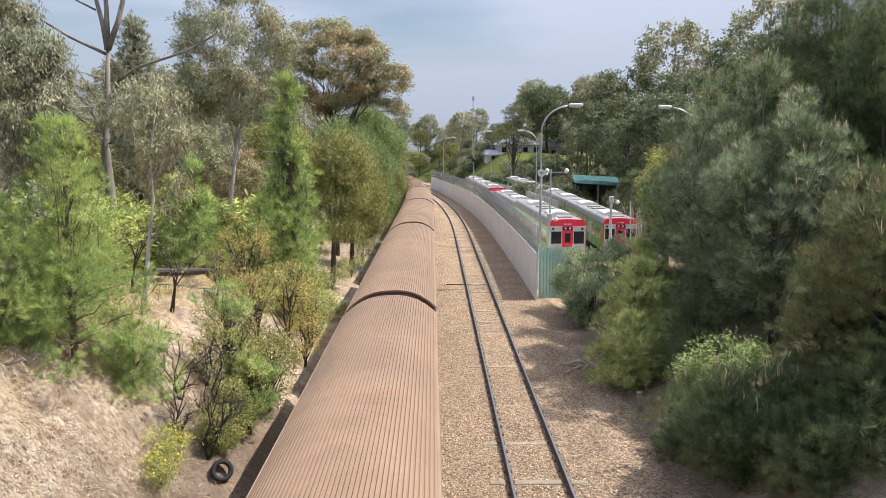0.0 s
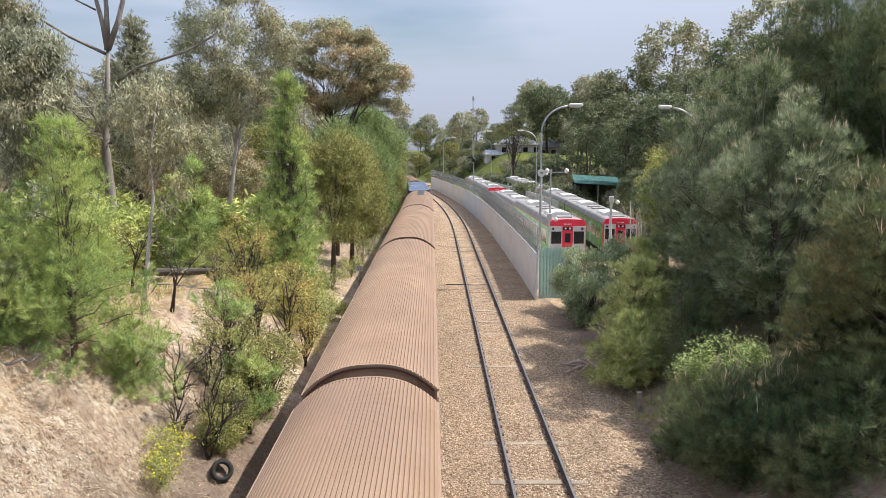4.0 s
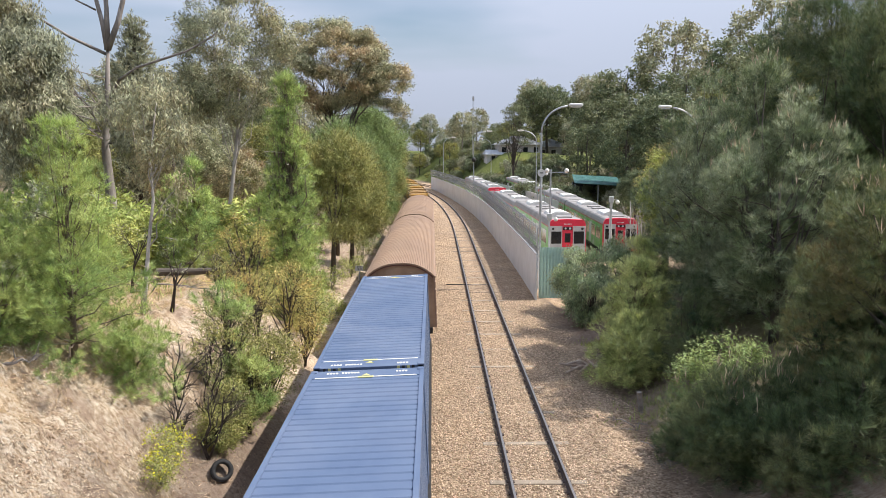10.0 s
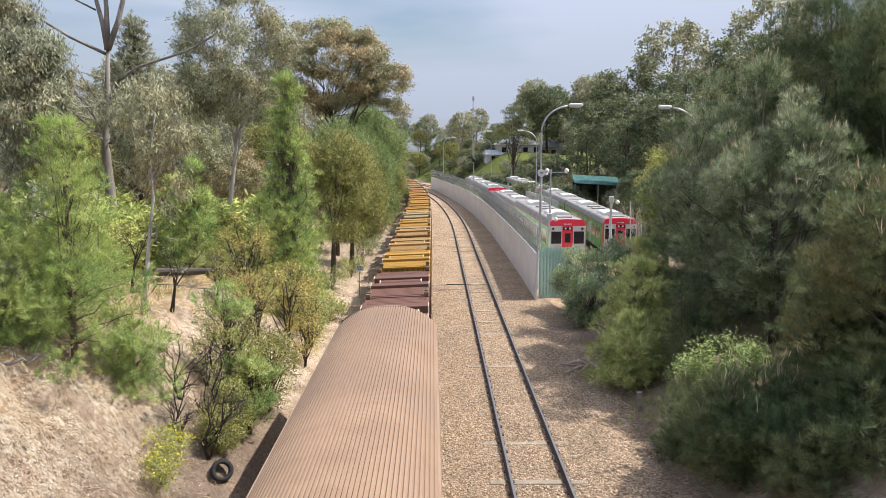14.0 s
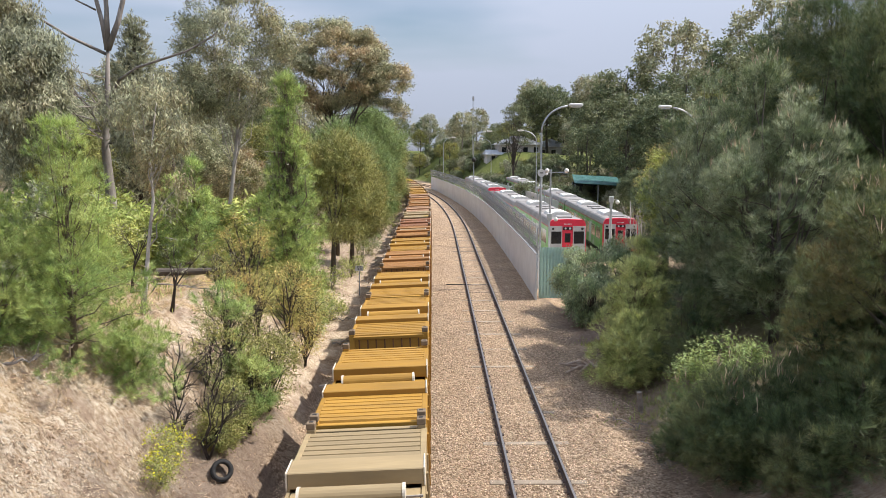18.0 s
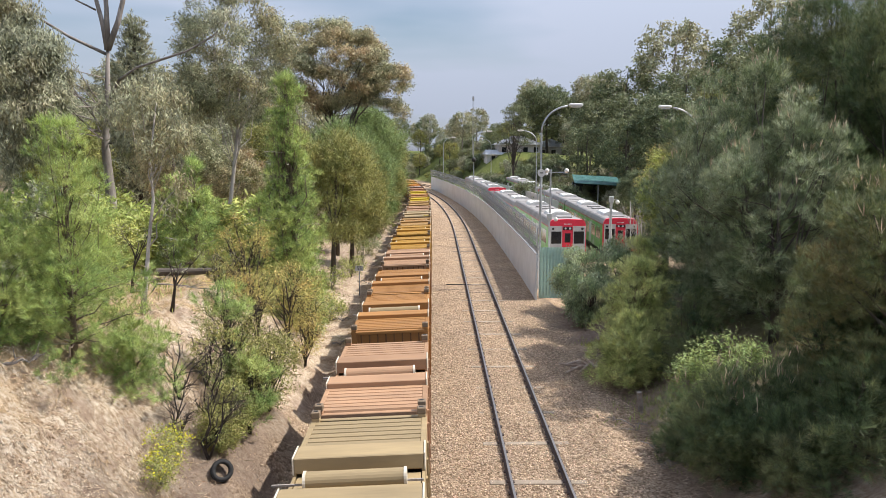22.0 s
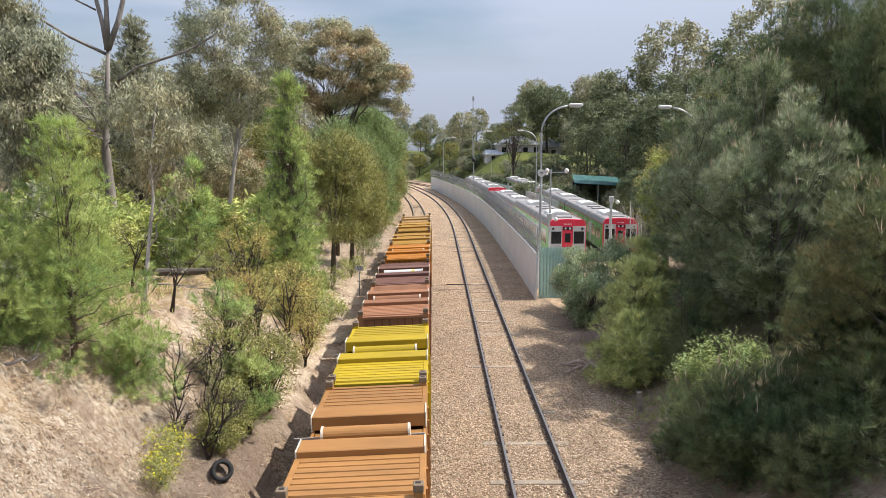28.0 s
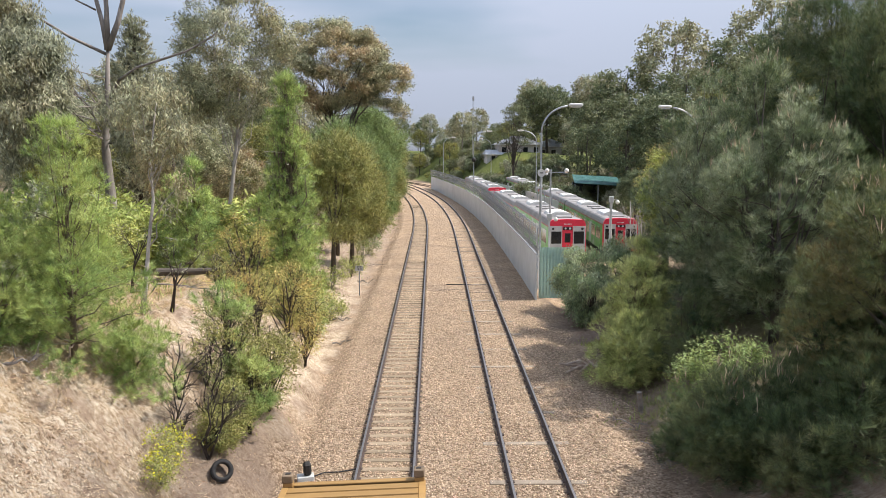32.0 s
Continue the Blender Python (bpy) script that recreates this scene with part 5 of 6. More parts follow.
def make_woods():
    kinds = {}
    for key, name, label, bark, leaf, h, r, rz, seed in (
            ("a", "gum_tree", "grey-green gum in the woods", M_BARK_PALE, M_LEAF_GUM, 12, 3.4, 3.8, 201), ("b", "gum_tree", "tall thin-crowned gum in the woods", M_BARK_PALE, M_LEAF_GUM_GREY, 13, 2.7, 4.2, 202),
            ("c", "gum_tree", "olive green gum on the slope", M_BARK_DARK, M_LEAF_OLIVE, 10, 3.2, 3.4, 203), ("d", "gum_tree", "dark leafy tree on the hillside", M_BARK_DARK, M_LEAF_DARK, 11, 3.6, 4.2, 204),
            ("e", "gum_tree", "russet-tipped gum in the woods", M_BARK_PALE, M_LEAF_GUM_ORANGE, 11, 3.3, 3.2, 205)):
        for far in (False, True):
            kinds[key.upper() if far else key] = grow(
                name, label, "gum tree", 0, 0, [(0, 0, 0), (0.2, 0, h * 0.3), (-0.1, 0.1, h * 0.6), (0.2, 0, h * 0.9)], 0.2, crown_blobs(96, 0, 0, h - rz, r, r, rz, 0.17 * r, rg(seed), 0.7, 0.72),
                bark, leaf, 34 if far else 88, 6 if far else 10, 0.40 if far else 0.22, 0.15 if far else 0.075, 0.17, 0.7, seed=seed, limb_from=0.45, group="woods", z=0, twig_limbs=1, limb_every=9 if far else 6, limb_r=0.24, sides=5 if far else 8)
    for key, label, leaf, h, r, seed in (("s", "olive undergrowth shrub", M_LEAF_OLIVE, 3.4, 1.9, 211), ("t", "dark undergrowth shrub", M_LEAF_DARK, 3.0, 2.0, 212), ("u", "bright green undergrowth shrub", M_LEAF_YG, 3.0, 1.7, 213), ("v", "grey undergrowth shrub of the woods", M_LEAF_GUM_GREY, 4.0, 1.9, 214)):
        kinds[key] = grow("understorey_shrub", label + " among the trees", "shrub", 0, 0, [(0, 0, 0), (0.1, 0, h * 0.4), (0, 0, h * 0.7)], 0.06, crown_blobs(30, 0, 0, h * 0.55, r, r, h * 0.42, 0.45, rg(seed), 0.6, 0.85),
                          M_TWIG_GREY, leaf, 70, 10, 0.27, 0.08, 0.16, 0.4, seed=seed, limb_from=0.05, group="undergrowth", z=0)
    used = set()

    def put(key, x, y, k=1.0, turn=0.0):
        if y > 100 and key in "abcde":
            key = key.upper()
        m = pose(x, y, float(ground_z(x, y)) - 0.08, 0, 0, turn) @ Matrix.Scale(k, 4)
        if key in used:
            copy_thing(kinds[key], m)
        else:
            used.add(key)
            kinds[key].matrix_basis = m
    rng = rg(300)

    def free(x, y, clear):
        s, u = track_coords(np.array(x), np.array(y))
        return abs(float(u) - 2) > clear
    # woods on the bank side
    for row, (y, x0, x1, step, keys, k) in enumerate((
            (23, -20, -11.5, 2.2, "uvsu", 0.75), (27.5, -22, -12.5, 2.6, "uuvs", 0.95), (31, -24, -11, 2.8, "usuv", 1.1), (36, -30, -11, 3.0, "uvsu", 1.4), (41, -30, -9, 3.4, "uvsu", 1.6), (44, -36, -19, 4.4, "bavs", 0.8), (50, -40, -9.5, 3.6, "uvst", 1.2), (54, -42, -12, 4.6, "abcbe", 0.9), (62, -48, -10, 4.4, "acbvs", 1.0),
            (70, -56, -12, 5.0, "abacd", 1.0), (82, -64, -14, 5.2, "bacde", 1.1), (98, -76, -15, 6.0, "acbed", 1.15), (118, -90, -18, 7.0, "abdce", 1.2), (142, -110, -24, 8.0, "acbda", 1.3), (175, -140, -36, 10.0, "abcda", 1.4))):
        x = x0
        i = 0
        while x < x1:
            xx, yy = x + rng.uniform(-1, 1) * step * 0.3, y + rng.uniform(-1, 1) * 2.2
            if free(xx, yy, 9.5):
                put(keys[int(rng.integers(len(keys)))], xx, yy, k * rng.uniform(0.8, 1.2), rng.uniform(0, 360))
            x += step
            i += 1
    # hillside beyond the yard
    for y, x0, x1, step, keys, k in ((40, 15, 26, 3.4, "udsc", 0.9), (48, 19, 34, 3.6, "ddvs", 0.9), (58, 21, 46, 3.8, "ddcvt", 1.0), (66, 18.5, 24, 2.2, "svt", 0.9), (72, 22.5, 58, 4.2, "dddcd", 1.0), (80, 16.5, 22, 2.2, "svt", 0.9), (90, 25, 66, 4.2, "dcdd", 1.1), (108, 27, 76, 4.8, "ddcd", 1.25),
                                     (130, 27, 90, 5.4, "ddcd", 1.3), (160, 34, 100, 9, "dcad", 1.7), (96, 17.5, 27, 2.1, "stvt", 1.05), (106, 16.5, 28, 2.2, "tsvt", 1.15), (118, 15.5, 29, 2.3, "tsvt", 1.25), (132, 16, 33, 2.4, "stvt", 1.2), (145, 20, 36, 2.6, "stvt", 1.1), (104, 28, 46, 2.8, "stvt", 1.2), (122, 30, 50, 2.8, "tsvt", 1.3), (150, 30, 56, 3.2, "tsvt", 1.3)):
        x = x0
        while x < x1:
            xx, yy = x + rng.uniform(-1, 1) * step * 0.3, y + rng.uniform(-1, 1) * 2.5
            # the wood stands taller up the slope
            rise = min(0.95, (0.86 if y < 80 else 0.58) + 0.013 * (xx - 20)) if xx > 20 else 1.0
            put(keys[int(rng.integers(len(keys)))], xx, yy, k * rise * rng.uniform(0.8, 1.2), rng.uniform(0, 360))
            x += step
    # scrub and trees before the houses
    for i in range(20):
        put("stvt"[i % 4], 11.0 + (i % 10) * 1.5, 158 + 4 * (i % 3) + 4 * (i // 10), 0.95 + 0.15 * (i % 3), 50 * i)
    for i in range(26):
        put("tsvt"[i % 4], 16.0 + (i % 13) * 1.3, 171 + 2 * (i % 3) + 4 * (i // 13), 0.75 + 0.12 * (i % 3), 77 * i)
    for i in range(16):
        put("tsvt"[i % 4], 6.0 + (i % 8) * 1.3, 196 + 3 * (i % 3) + 9 * (i // 8), 0.9 + 0.15 * (i % 3), 41 * i)
    for i, (x, y) in enumerate(((31.5, 164), (36, 172), (5.0, 215), (9, 222))):
        put("abca"[i % 4], x, y, 0.85, 70 * i)
    # far end of the line
    for y, x0, x1, step, keys, k in ((210, -60, -24, 7, "abcd", 1.2), (225, -6, 40, 4.5, "stcv", 0.8), (252, -24, 30, 3.0, "stvt", 1.5), (262, -30, 34, 3.6, "tsvt", 1.5), (240, -70, 44, 6, "adcb", 0.75), (270, -90, 70, 7, "acdb", 0.85), (330, -120, 130, 9, "acdb", 1.0), (400, -150, 160, 11, "acdb", 1.15), (196, 26, 50, 5, "dcad", 1.2), (205, 28, 60, 6, "dacd", 1.3)):
        x = x0
        while x < x1:
            xx, yy = x + rng.uniform(-1, 1) * step * 0.3, y + rng.uniform(-1, 1) * 5
            if free(xx, yy, 10 if y < 250 else 5):
                put(keys[int(rng.integers(len(keys)))], xx, yy, k * rng.uniform(0.75, 1.2), rng.uniform(0, 360))
            x += step
    for key, ob in kinds.items():
        if key not in used:
            for o in (*ob.children_recursive, ob):
                bpy.data.objects.remove(o)


make_woods()


def make_tiered_conifer():
    """A conifer with flat, well-spaced tiers of boughs."""
    rng = rg(400)
    h = 18.4
    cl = []
    for i in range(9):
        z = h * (0.56 + 0.05 * i)
        r = 5.2 * (1 - i / 10.5) ** 0.8 + 0.5
        for j in range(8):
            a = rng.uniform(0, 6.28)
            k = rng.uniform(0.3, 1.0)
            cl.append((r * k * math.cos(a), r * k * math.sin(a), z + 0.15 * r * k, 0.85, 0.85, 0.22))
    grow("tiered_conifer", "tall dark conifer with flat open tiers of boughs", "conifer", 17.2, 160, [(0, 0, 0), (0, 0, 7), (0, 0, h)], 0.28, cl, M_BARK_DARK, M_LEAF_DARK, 44, 9, 0.36, 0.10, 0.2, 0.0, seed=400, twig_limbs=1, limb_r=0.25, limb_from=0.3)


make_tiered_conifer()
# ---- railcars parked in the yard ----
M_RC_BAND = plain("railcar_band", (0.36, 0.10, 0.085), 0.5)
M_RC_ROOF = plain("railcar_roof", (0.27, 0.25, 0.235), 0.6, 0, 0.2, 0.8)
M_RC_RED = plain("railcar_red", (0.78, 0.05, 0.085), 0.35, 0, 0.1)
M_RC_GREEN = material("railcar_side", [(0.44, (0.12, 0.36, 0.07)), (0.54, (0.20, 0.36, 0.15)), (0.64, (0.40, 0.42, 0.40))], 0.6, 0.4, 0.2, 0.03)
M_GLASS = plain("dark_window", (0.015, 0.018, 0.02), 0.12, 0, 0.1, spec=0.8, bump=0)
M_LIGHT = plain("amber_panel", (0.75, 0.25, 0.05), 0.4)
M_TEAL = plain("teal_roof_sheet", (0.045, 0.13, 0.115), 0.5, 0, 0.15)
M_GREEN_SHEET = plain("green_fence_sheet", (0.40, 0.56, 0.47), 0.55, 0, 0.15)


def make_railcar(length, red_far=False):
    """A suburban railcar; its nose is at y = 0 and faces -y."""
    th = tagged(empty("railcar"), "parked suburban railcar with a red nose and grey roof", "railcar", "parked railcars")
    w, top, side = 1.47, 4.12, 3.5
    rp = [(-w, side)] + [(-w + 0.02 + 0.33 * (1 - math.cos(a)), side + (top - side) * math.sin(a)) for a in (0.5, 1.0, 1.4)] + [(0, top + 0.05)]
    rp = rp + [(-x, z) for x, z in rp[-2::-1]]
    part("roof", extrude_profile(rp, 0.35, length), M_RC_ROOF, th, "weathered grey roof")
    for k in range(1, 9):
        yk = length * k / 9
        part("roof_seam", extrude_profile([(x * 1.004, z + 0.012) for x, z in rp], yk - 0.04, yk + 0.04), M_RC_ROOF, th)
    for s in (-1, 1):
        body = part("side_wall", boxed(*sorted((s * w, s * (w - 0.08))), 0.35, length, 1.0, side), M_RC_GREEN, th, "green and silver side")
        part("red_band", boxed(*sorted((s * (w + 0.004), s * (w - 0.02))), 0.3, length, side - 0.05, side + 0.06), M_RC_BAND, body)
        n = 9
        for i in range(n):
            y0 = 1.3 + i * (length - 2.2) / n
            part("window", boxed(*sorted((s * (w + 0.008), s * (w - 0.03))), y0, y0 + (length - 2.2) / n - 0.35, 1.95, 3.1, bevel=0.01), M_GLASS, body)
        for i in (2, 6):
            y0 = 1.3 + i * (length - 2.2) / n - 0.2
            part("sliding_door", boxed(*sorted((s * (w + 0.016), s * (w - 0.03))), y0 - 0.2, y0 + 1.0, 1.1, 3.2, bevel=0.01), M_WHITE_DIM, body)
    # nose
    nose_prof = [(-w, 1.0), (-w, side)] + rp[1:-1] + [(w, side), (w, 1.0)]
    nose = part("nose", extrude_profile(nose_prof, 0.02, 0.35), M_RC_RED, th, "glossy red nose")
    for s in (-1, 1):
        part("windscreen", boxed(*sorted((s * 0.48, s * 1.30)), -0.02, 0.03, 2.1, 3.15, bevel=0.02), M_GLASS, nose)
        part("grey_panel", boxed(*sorted((s * 0.42, s * 1.40)), -0.012, 0.025, 1.2, 3.58, bevel=0.012), M_WHITE_DIM, nose)
        part("tail_lamp", cyl(bmesh.new(), (s * 1.15, -0.04, 3.36), (s * 1.15, 0.0, 3.36), 0.10, n=12), M_BLACK, nose)
    part("lamp_panel", boxed(-0.36, 0.36, -0.03, 0.03, 3.28, 3.5, bevel=0.01), M_GLASS, nose)
    for s in (-1, 1):
        part("marker_light", cyl(bmesh.new(), (s * 0.17, -0.05, 3.39), (s * 0.17, -0.02, 3.39), 0.085, n=12), M_WHITE, nose, "round clear lamp")
    gd = part("gangway_door", boxed(-0.40, 0.40, -0.03, 0.03, 1.25, 3.2, bevel=0.02), M_RC_RED, nose)
    part("door_window", boxed(-0.24, 0.24, -0.04, 0.0, 2.2, 3.0, bevel=0.02), M_GLASS, gd)
    for k in range(6):
        part("number_bar", boxed(-0.28 + k * 0.1, -0.22 + k * 0.1, -0.0, 0.022, 3.70, 3.80), M_WHITE, nose)
    # roof equipment
    for yc, l in ((length * 0.2, 3.2), (length * 0.72, 3.2)):
        bm = bmesh.new()
        prof = [(-0.98, top - 0.1), (-0.80, top + 0.24), (-0.5, top + 0.36), (0.5, top + 0.36), (0.80, top + 0.24), (0.98, top - 0.1)]
        extrude_profile(prof, yc - l / 2, yc + l / 2, bm)
        pod = part("air_unit", bm, M_WHITE, th, "white roof air-conditioning unit")
        for q in (-1, 1):
            part("fan_grille", cyl(bmesh.new(), (0, yc + q * 0.75, top + 0.35), (0, yc + q * 0.75, top + 0.39), 0.38, n=16), M_WHITE_DIM, pod)
    for yc in (length * 0.08, length * 0.45, length * 0.55):
        part("roof_vent", boxed(-0.6, 0.6, yc - 0.5, yc + 0.5, top, top + 0.16, bevel=0.03), M_RC_ROOF, th)
    part("underframe", boxed(-1.3, 1.3, 0.4, length - 0.2, 0.55, 1.0), M_BLACK, th)
    bogies(th, 0.1, 1)
    for o in list(th.children):
        if o.name.startswith("bogie"):
            o.location.y = length / 2 + (length / 2 - 3.2) * (1 if o.location.y > 0 else -1)
    return th


def make_yard():
    length = 23.2
    car = make_railcar(length)
    # two lines of railcars: places of the noses, and of the far end of each line
    lines = (((10.45, 57.6), (10.30, 81.3), (9.75, 113.0), (9.15, 136.7)), ((15.55, 61.6), (16.45, 85.3), (17.15, 111.5), (17.1, 135.2)))
    first = True
    for line in lines:
        for i, (x0, y0) in enumerate(line):
            x1, y1 = line[i + 1] if i + 1 < len(line) else (2 * x0 - line[i - 1][0] - 0.2, 2 * y0 - line[i - 1][1])
            head = math.degrees(math.atan2(-(x1 - x0), y1 - y0))
            m = pose(x0, y0, -0.74, 0, 0, head)
            if i % 2:
                # the second car of a pair is coupled tail to tail
                m = pose(x0, y0, -0.74, 0, 0, head) @ pose(0, length, 0, 0, 0, 180)
            m = m @ Matrix.Diagonal((0.985, 1, 0.925, 1))
            if first:
                car.matrix_basis = m
                first = False
            else:
                copy_thing(car, m)
    # green sheet fence closing the wall end
    th = tagged(empty("sheet_fence", pose(6.25, 43.2, -0.2)), "pale green corrugated sheet fence at the wall end", "fence")
    bm = bmesh.new()
    prof = []
    n = 26
    for i in range(n + 1):
        prof.append((i * 0.09, 0.018 if i % 2 else -0.018))
    a = [[bm.verts.new((x, y, z)) for x, y in prof] for z in (0.0, 3.0)]
    for i in range(n):
        bm.faces.new((a[0][i], a[0][i + 1], a[1][i + 1], a[1][i]))
    part("sheet", bm, M_GREEN_SHEET, th)
    for i in range(2):
        part("post", boxed(i * 2.3 - 0.03, i * 2.3 + 0.03, 0.03, 0.09, -0.1, 3.1), M_GALV, th)
    part("top_rail", boxed(0, 2.34, 0.03, 0.07, 2.9, 2.96), M_GALV, th)
    # low shelter with a teal roof
    gz = float(ground_z(24.6, 113))
    th = tagged(empty("shelter", pose(24.6, 113, gz, 0, 0, -8)), "long low shelter with a teal sheet roof", "shelter")
    part("roof", corrugated_sheet(-3.6, 3.6, -5, 5, 3.95 - gz, 0.05, 0.4), M_TEAL, th, m=pose(0, 0, 0, 5, 3, 0))
    for x in (-3.3, 0, 3.3):
        for y in (-4.4, 4.4):
            part("post", boxed(x - 0.06, x + 0.06, y - 0.06, y + 0.06, 0, 3.5 - gz), M_GALV, th)
    part("back_wall", boxed(-3.3, 3.3, 4.3, 4.4, 0, 3.5 - gz), M_BLACK, th)


make_yard()


def make_lamp(x, y, top, reach, away=1, disc=False):
    z = float(ground_z(x, y))
    th = tagged(empty("street_lamp", pose(x, y, z)), "galvanised yard lamp with a long curved arm", "street lamp", "yard lamps")
    h = top - z
    part("base", cyl(bmesh.new(), (0, 0, 0), (0, 0, 0.5), 0.13, n=10), M_GALV, th)
    part("pole", cyl(bmesh.new(), (0, 0, 0.4), (0, 0, h - 1.7), 0.085, 0.06, n=10), M_GALV, th)
    pts = []
    for i in range(9):
        t = i / 8
        a = t * math.pi / 2 * 0.93
        pts.append((away * reach * (1 - math.cos(a)), 0, h - 1.7 + 1.62 * math.sin(a)))
    part("arm", sweep(bmesh.new(), pts, [0.055] * 9, 8), M_GALV, th, smooth=True)
    hx = away * reach
    hd = part("lamp_head", boxed(min(hx * 0.95, hx + away * 0.75), max(hx * 0.95, hx + away * 0.75), -0.16, 0.16, h - 0.12, h + 0.06, bevel=0.05), M_WHITE, th, "pale lamp head")
    part("lens", boxed(min(hx, hx + away * 0.6), max(hx, hx + away * 0.6), -0.12, 0.12, h - 0.19, h - 0.12, bevel=0.03), M_WHITE_DIM, hd)
    if disc:
        zz = 7.0 - z
        part("round_sign", cyl(bmesh.new(), (0.02, -0.10, zz), (0.02, -0.13, zz), 0.24, n=24), M_WHITE, th, "white round plate")
        part("plate_bar", boxed(-0.09, 0.13, -0.145, -0.131, zz - 0.03, zz + 0.03), M_BLACK, th)
    return th


def make_posts():
    make_lamp(6.70, 46.5, 11.15, 1.75, 1, True)
    make_lamp(6.2, 113, 11.2, 2.0)
    make_lamp(2.5, 168, 11.2, 2.0)
    make_lamp(14.9, 108, 11.2, 2.0, -1)
    make_lamp(13.4, 172, 11.0, 2.0, -1)
    make_lamp(17.85, 51, 11.3, 1.9, -1)
    # dark camera globe on a yard pole
    th = tagged(empty("camera_globe", pose(6.2, 112.75, 6.95)), "black camera globe fixed to a yard lamp pole", "camera")
    bm = bmesh.new()
    bmesh.ops.create_uvsphere(bm, u_segments=12, v_segments=8, radius=0.34)
    part("globe", bm, M_BLACK, th, smooth=True)
    part("bracket", boxed(-0.05, 0.05, 0.1, 0.3, -0.05, 0.05), M_GALV, th)
    # camera poles in the yard
    for x, y, h, arm in ((7.45, 47.6, 4.3, 0), (11.7, 49.0, 5.3, 1), (9.6, 66, 6.6, 2)):
        z = float(ground_z(x, y))
        th = tagged(empty("camera_pole", pose(x, y, z)), "white yard pole with a small camera dome", "pole", "yard poles")
        part("pole", cyl(bmesh.new(), (0, 0, 0), (0, 0, h - z), 0.09 if arm == 1 else 0.06, n=10), M_WHITE_DIM, th)
        part("box", boxed(-0.14, 0.14, -0.12, 0.12, h - z - 0.3, h - z + 0.1, bevel=0.02), M_WHITE_DIM, th)
        part("bracket", boxed(0, 0.45, -0.03, 0.03, h - z - 0.15, h - z - 0.09), M_WHITE_DIM, th)
        bm = bmesh.new()
        bmesh.ops.create_uvsphere(bm, u_segments=10, v_segments=6, radius=0.14, matrix=Matrix.Translation((0.42, 0, h - z - 0.28)))
        part("dome", bm, M_WHITE, th, smooth=True)
    # cross-arm light
    th = tagged(empty("cross_arm_light", pose(9.12, 58, -0.6)), "grey pole with a cross arm and two globe lamps", "lamp")
    part("pole", cyl(bmesh.new(), (0, 0, 0), (0, 0, 7.5), 0.07, n=8), M_GALV, th)
    part("cross_arm", boxed(-0.3, 1.25, -0.04, 0.04, 7.25, 7.33), M_GALV, th)
    for x in (-0.28, 1.22):
        bm = bmesh.new()
        bmesh.ops.create_uvsphere(bm, u_segments=12, v_segments=8, radius=0.18, matrix=Matrix.Translation((x, 0, 7.42)))
        part("globe", bm, M_WHITE, th, smooth=True)
    # lattice mast
    th = tagged(empty("lattice_mast", pose(10.8, 200, float(ground_z(10.8, 200)))), "thin grey lattice radio mast", "mast")
    h = 22.3 - float(ground_z(10.8, 200))
    for i in range(3):
        a = i * 2.094
        part("leg", cyl(bmesh.new(), (0.3 * math.cos(a), 0.3 * math.sin(a), 0), (0.14 * math.cos(a), 0.14 * math.sin(a), h), 0.045, n=5), M_GALV, th)
    for k in range(int(h)):
        a, b = k * 2.094, (k + 1) * 2.094
        part("brace", cyl(bmesh.new(), (0.28 * math.cos(a), 0.28 * math.sin(a), k), (0.28 * math.cos(b), 0.28 * math.sin(b), k + 1), 0.025, n=4), M_GALV, th)
    part("antenna", boxed(-0.25, 0.25, -0.15, 0.15, h - 1.2, h), M_WHITE_DIM, th)


make_posts()


def make_house(x, y, w, d, wall_h, roof_h, wall, roof, label, gable=False):
    z = min(float(ground_z(x + a * w / 2, y + b * d / 2)) for a in (-1, 1) for b in (-1, 1)) - 0.1
    th = tagged(empty("house", pose(x, y, z, 0, 0, 6)), label, "house", "houses past the yard")
    part("wall", boxed(-w / 2, w / 2, -d / 2, d / 2, 0, wall_h), wall, th)
    bm = bmesh.new()
    o = 0.5
    b = [bm.verts.new(p) for p in ((-w / 2 - o, -d / 2 - o, wall_h), (w / 2 + o, -d / 2 - o, wall_h), (w / 2 + o, d / 2 + o, wall_h), (-w / 2 - o, d / 2 + o, wall_h))]
    k = 0 if gable else d / 2
    t = [bm.verts.new((-w / 2 + k, 0, wall_h + roof_h)), bm.verts.new((w / 2 - k, 0, wall_h + roof_h))]
    for f in ((b[0], b[1], t[1], t[0]), (b[2], b[3], t[0], t[1]), (b[1], b[2], t[1]), (b[3], b[0], t[0]), tuple(b[::-1])):
        bm.faces.new(f)
    rf = part("roof", bm, roof, th)
    part("gutter", boxed(-w / 2 - o, w / 2 + o, -d / 2 - o - 0.08, -d / 2 - o, wall_h - 0.1, wall_h + 0.03), M_WHITE, rf)
    n = int(w / 2.6)
    for i in range(n):
        xx = -w / 2 + (i + 0.5) * w / n
        win = part("window", boxed(xx - 0.6, xx + 0.6, -d / 2 - 0.03, -d / 2 + 0.02, 0.9, 2.2), M_GLASS, th)
        part("window_frame", boxed(xx - 0.68, xx + 0.68, -d / 2 - 0.05, -d / 2 - 0.03, 2.2, 2.3), M_WHITE, win)
        part("window_sill", boxed(xx - 0.68, xx + 0.68, -d / 2 - 0.08, -d / 2 - 0.03, 0.8, 0.9), M_WHITE, win)
    return th


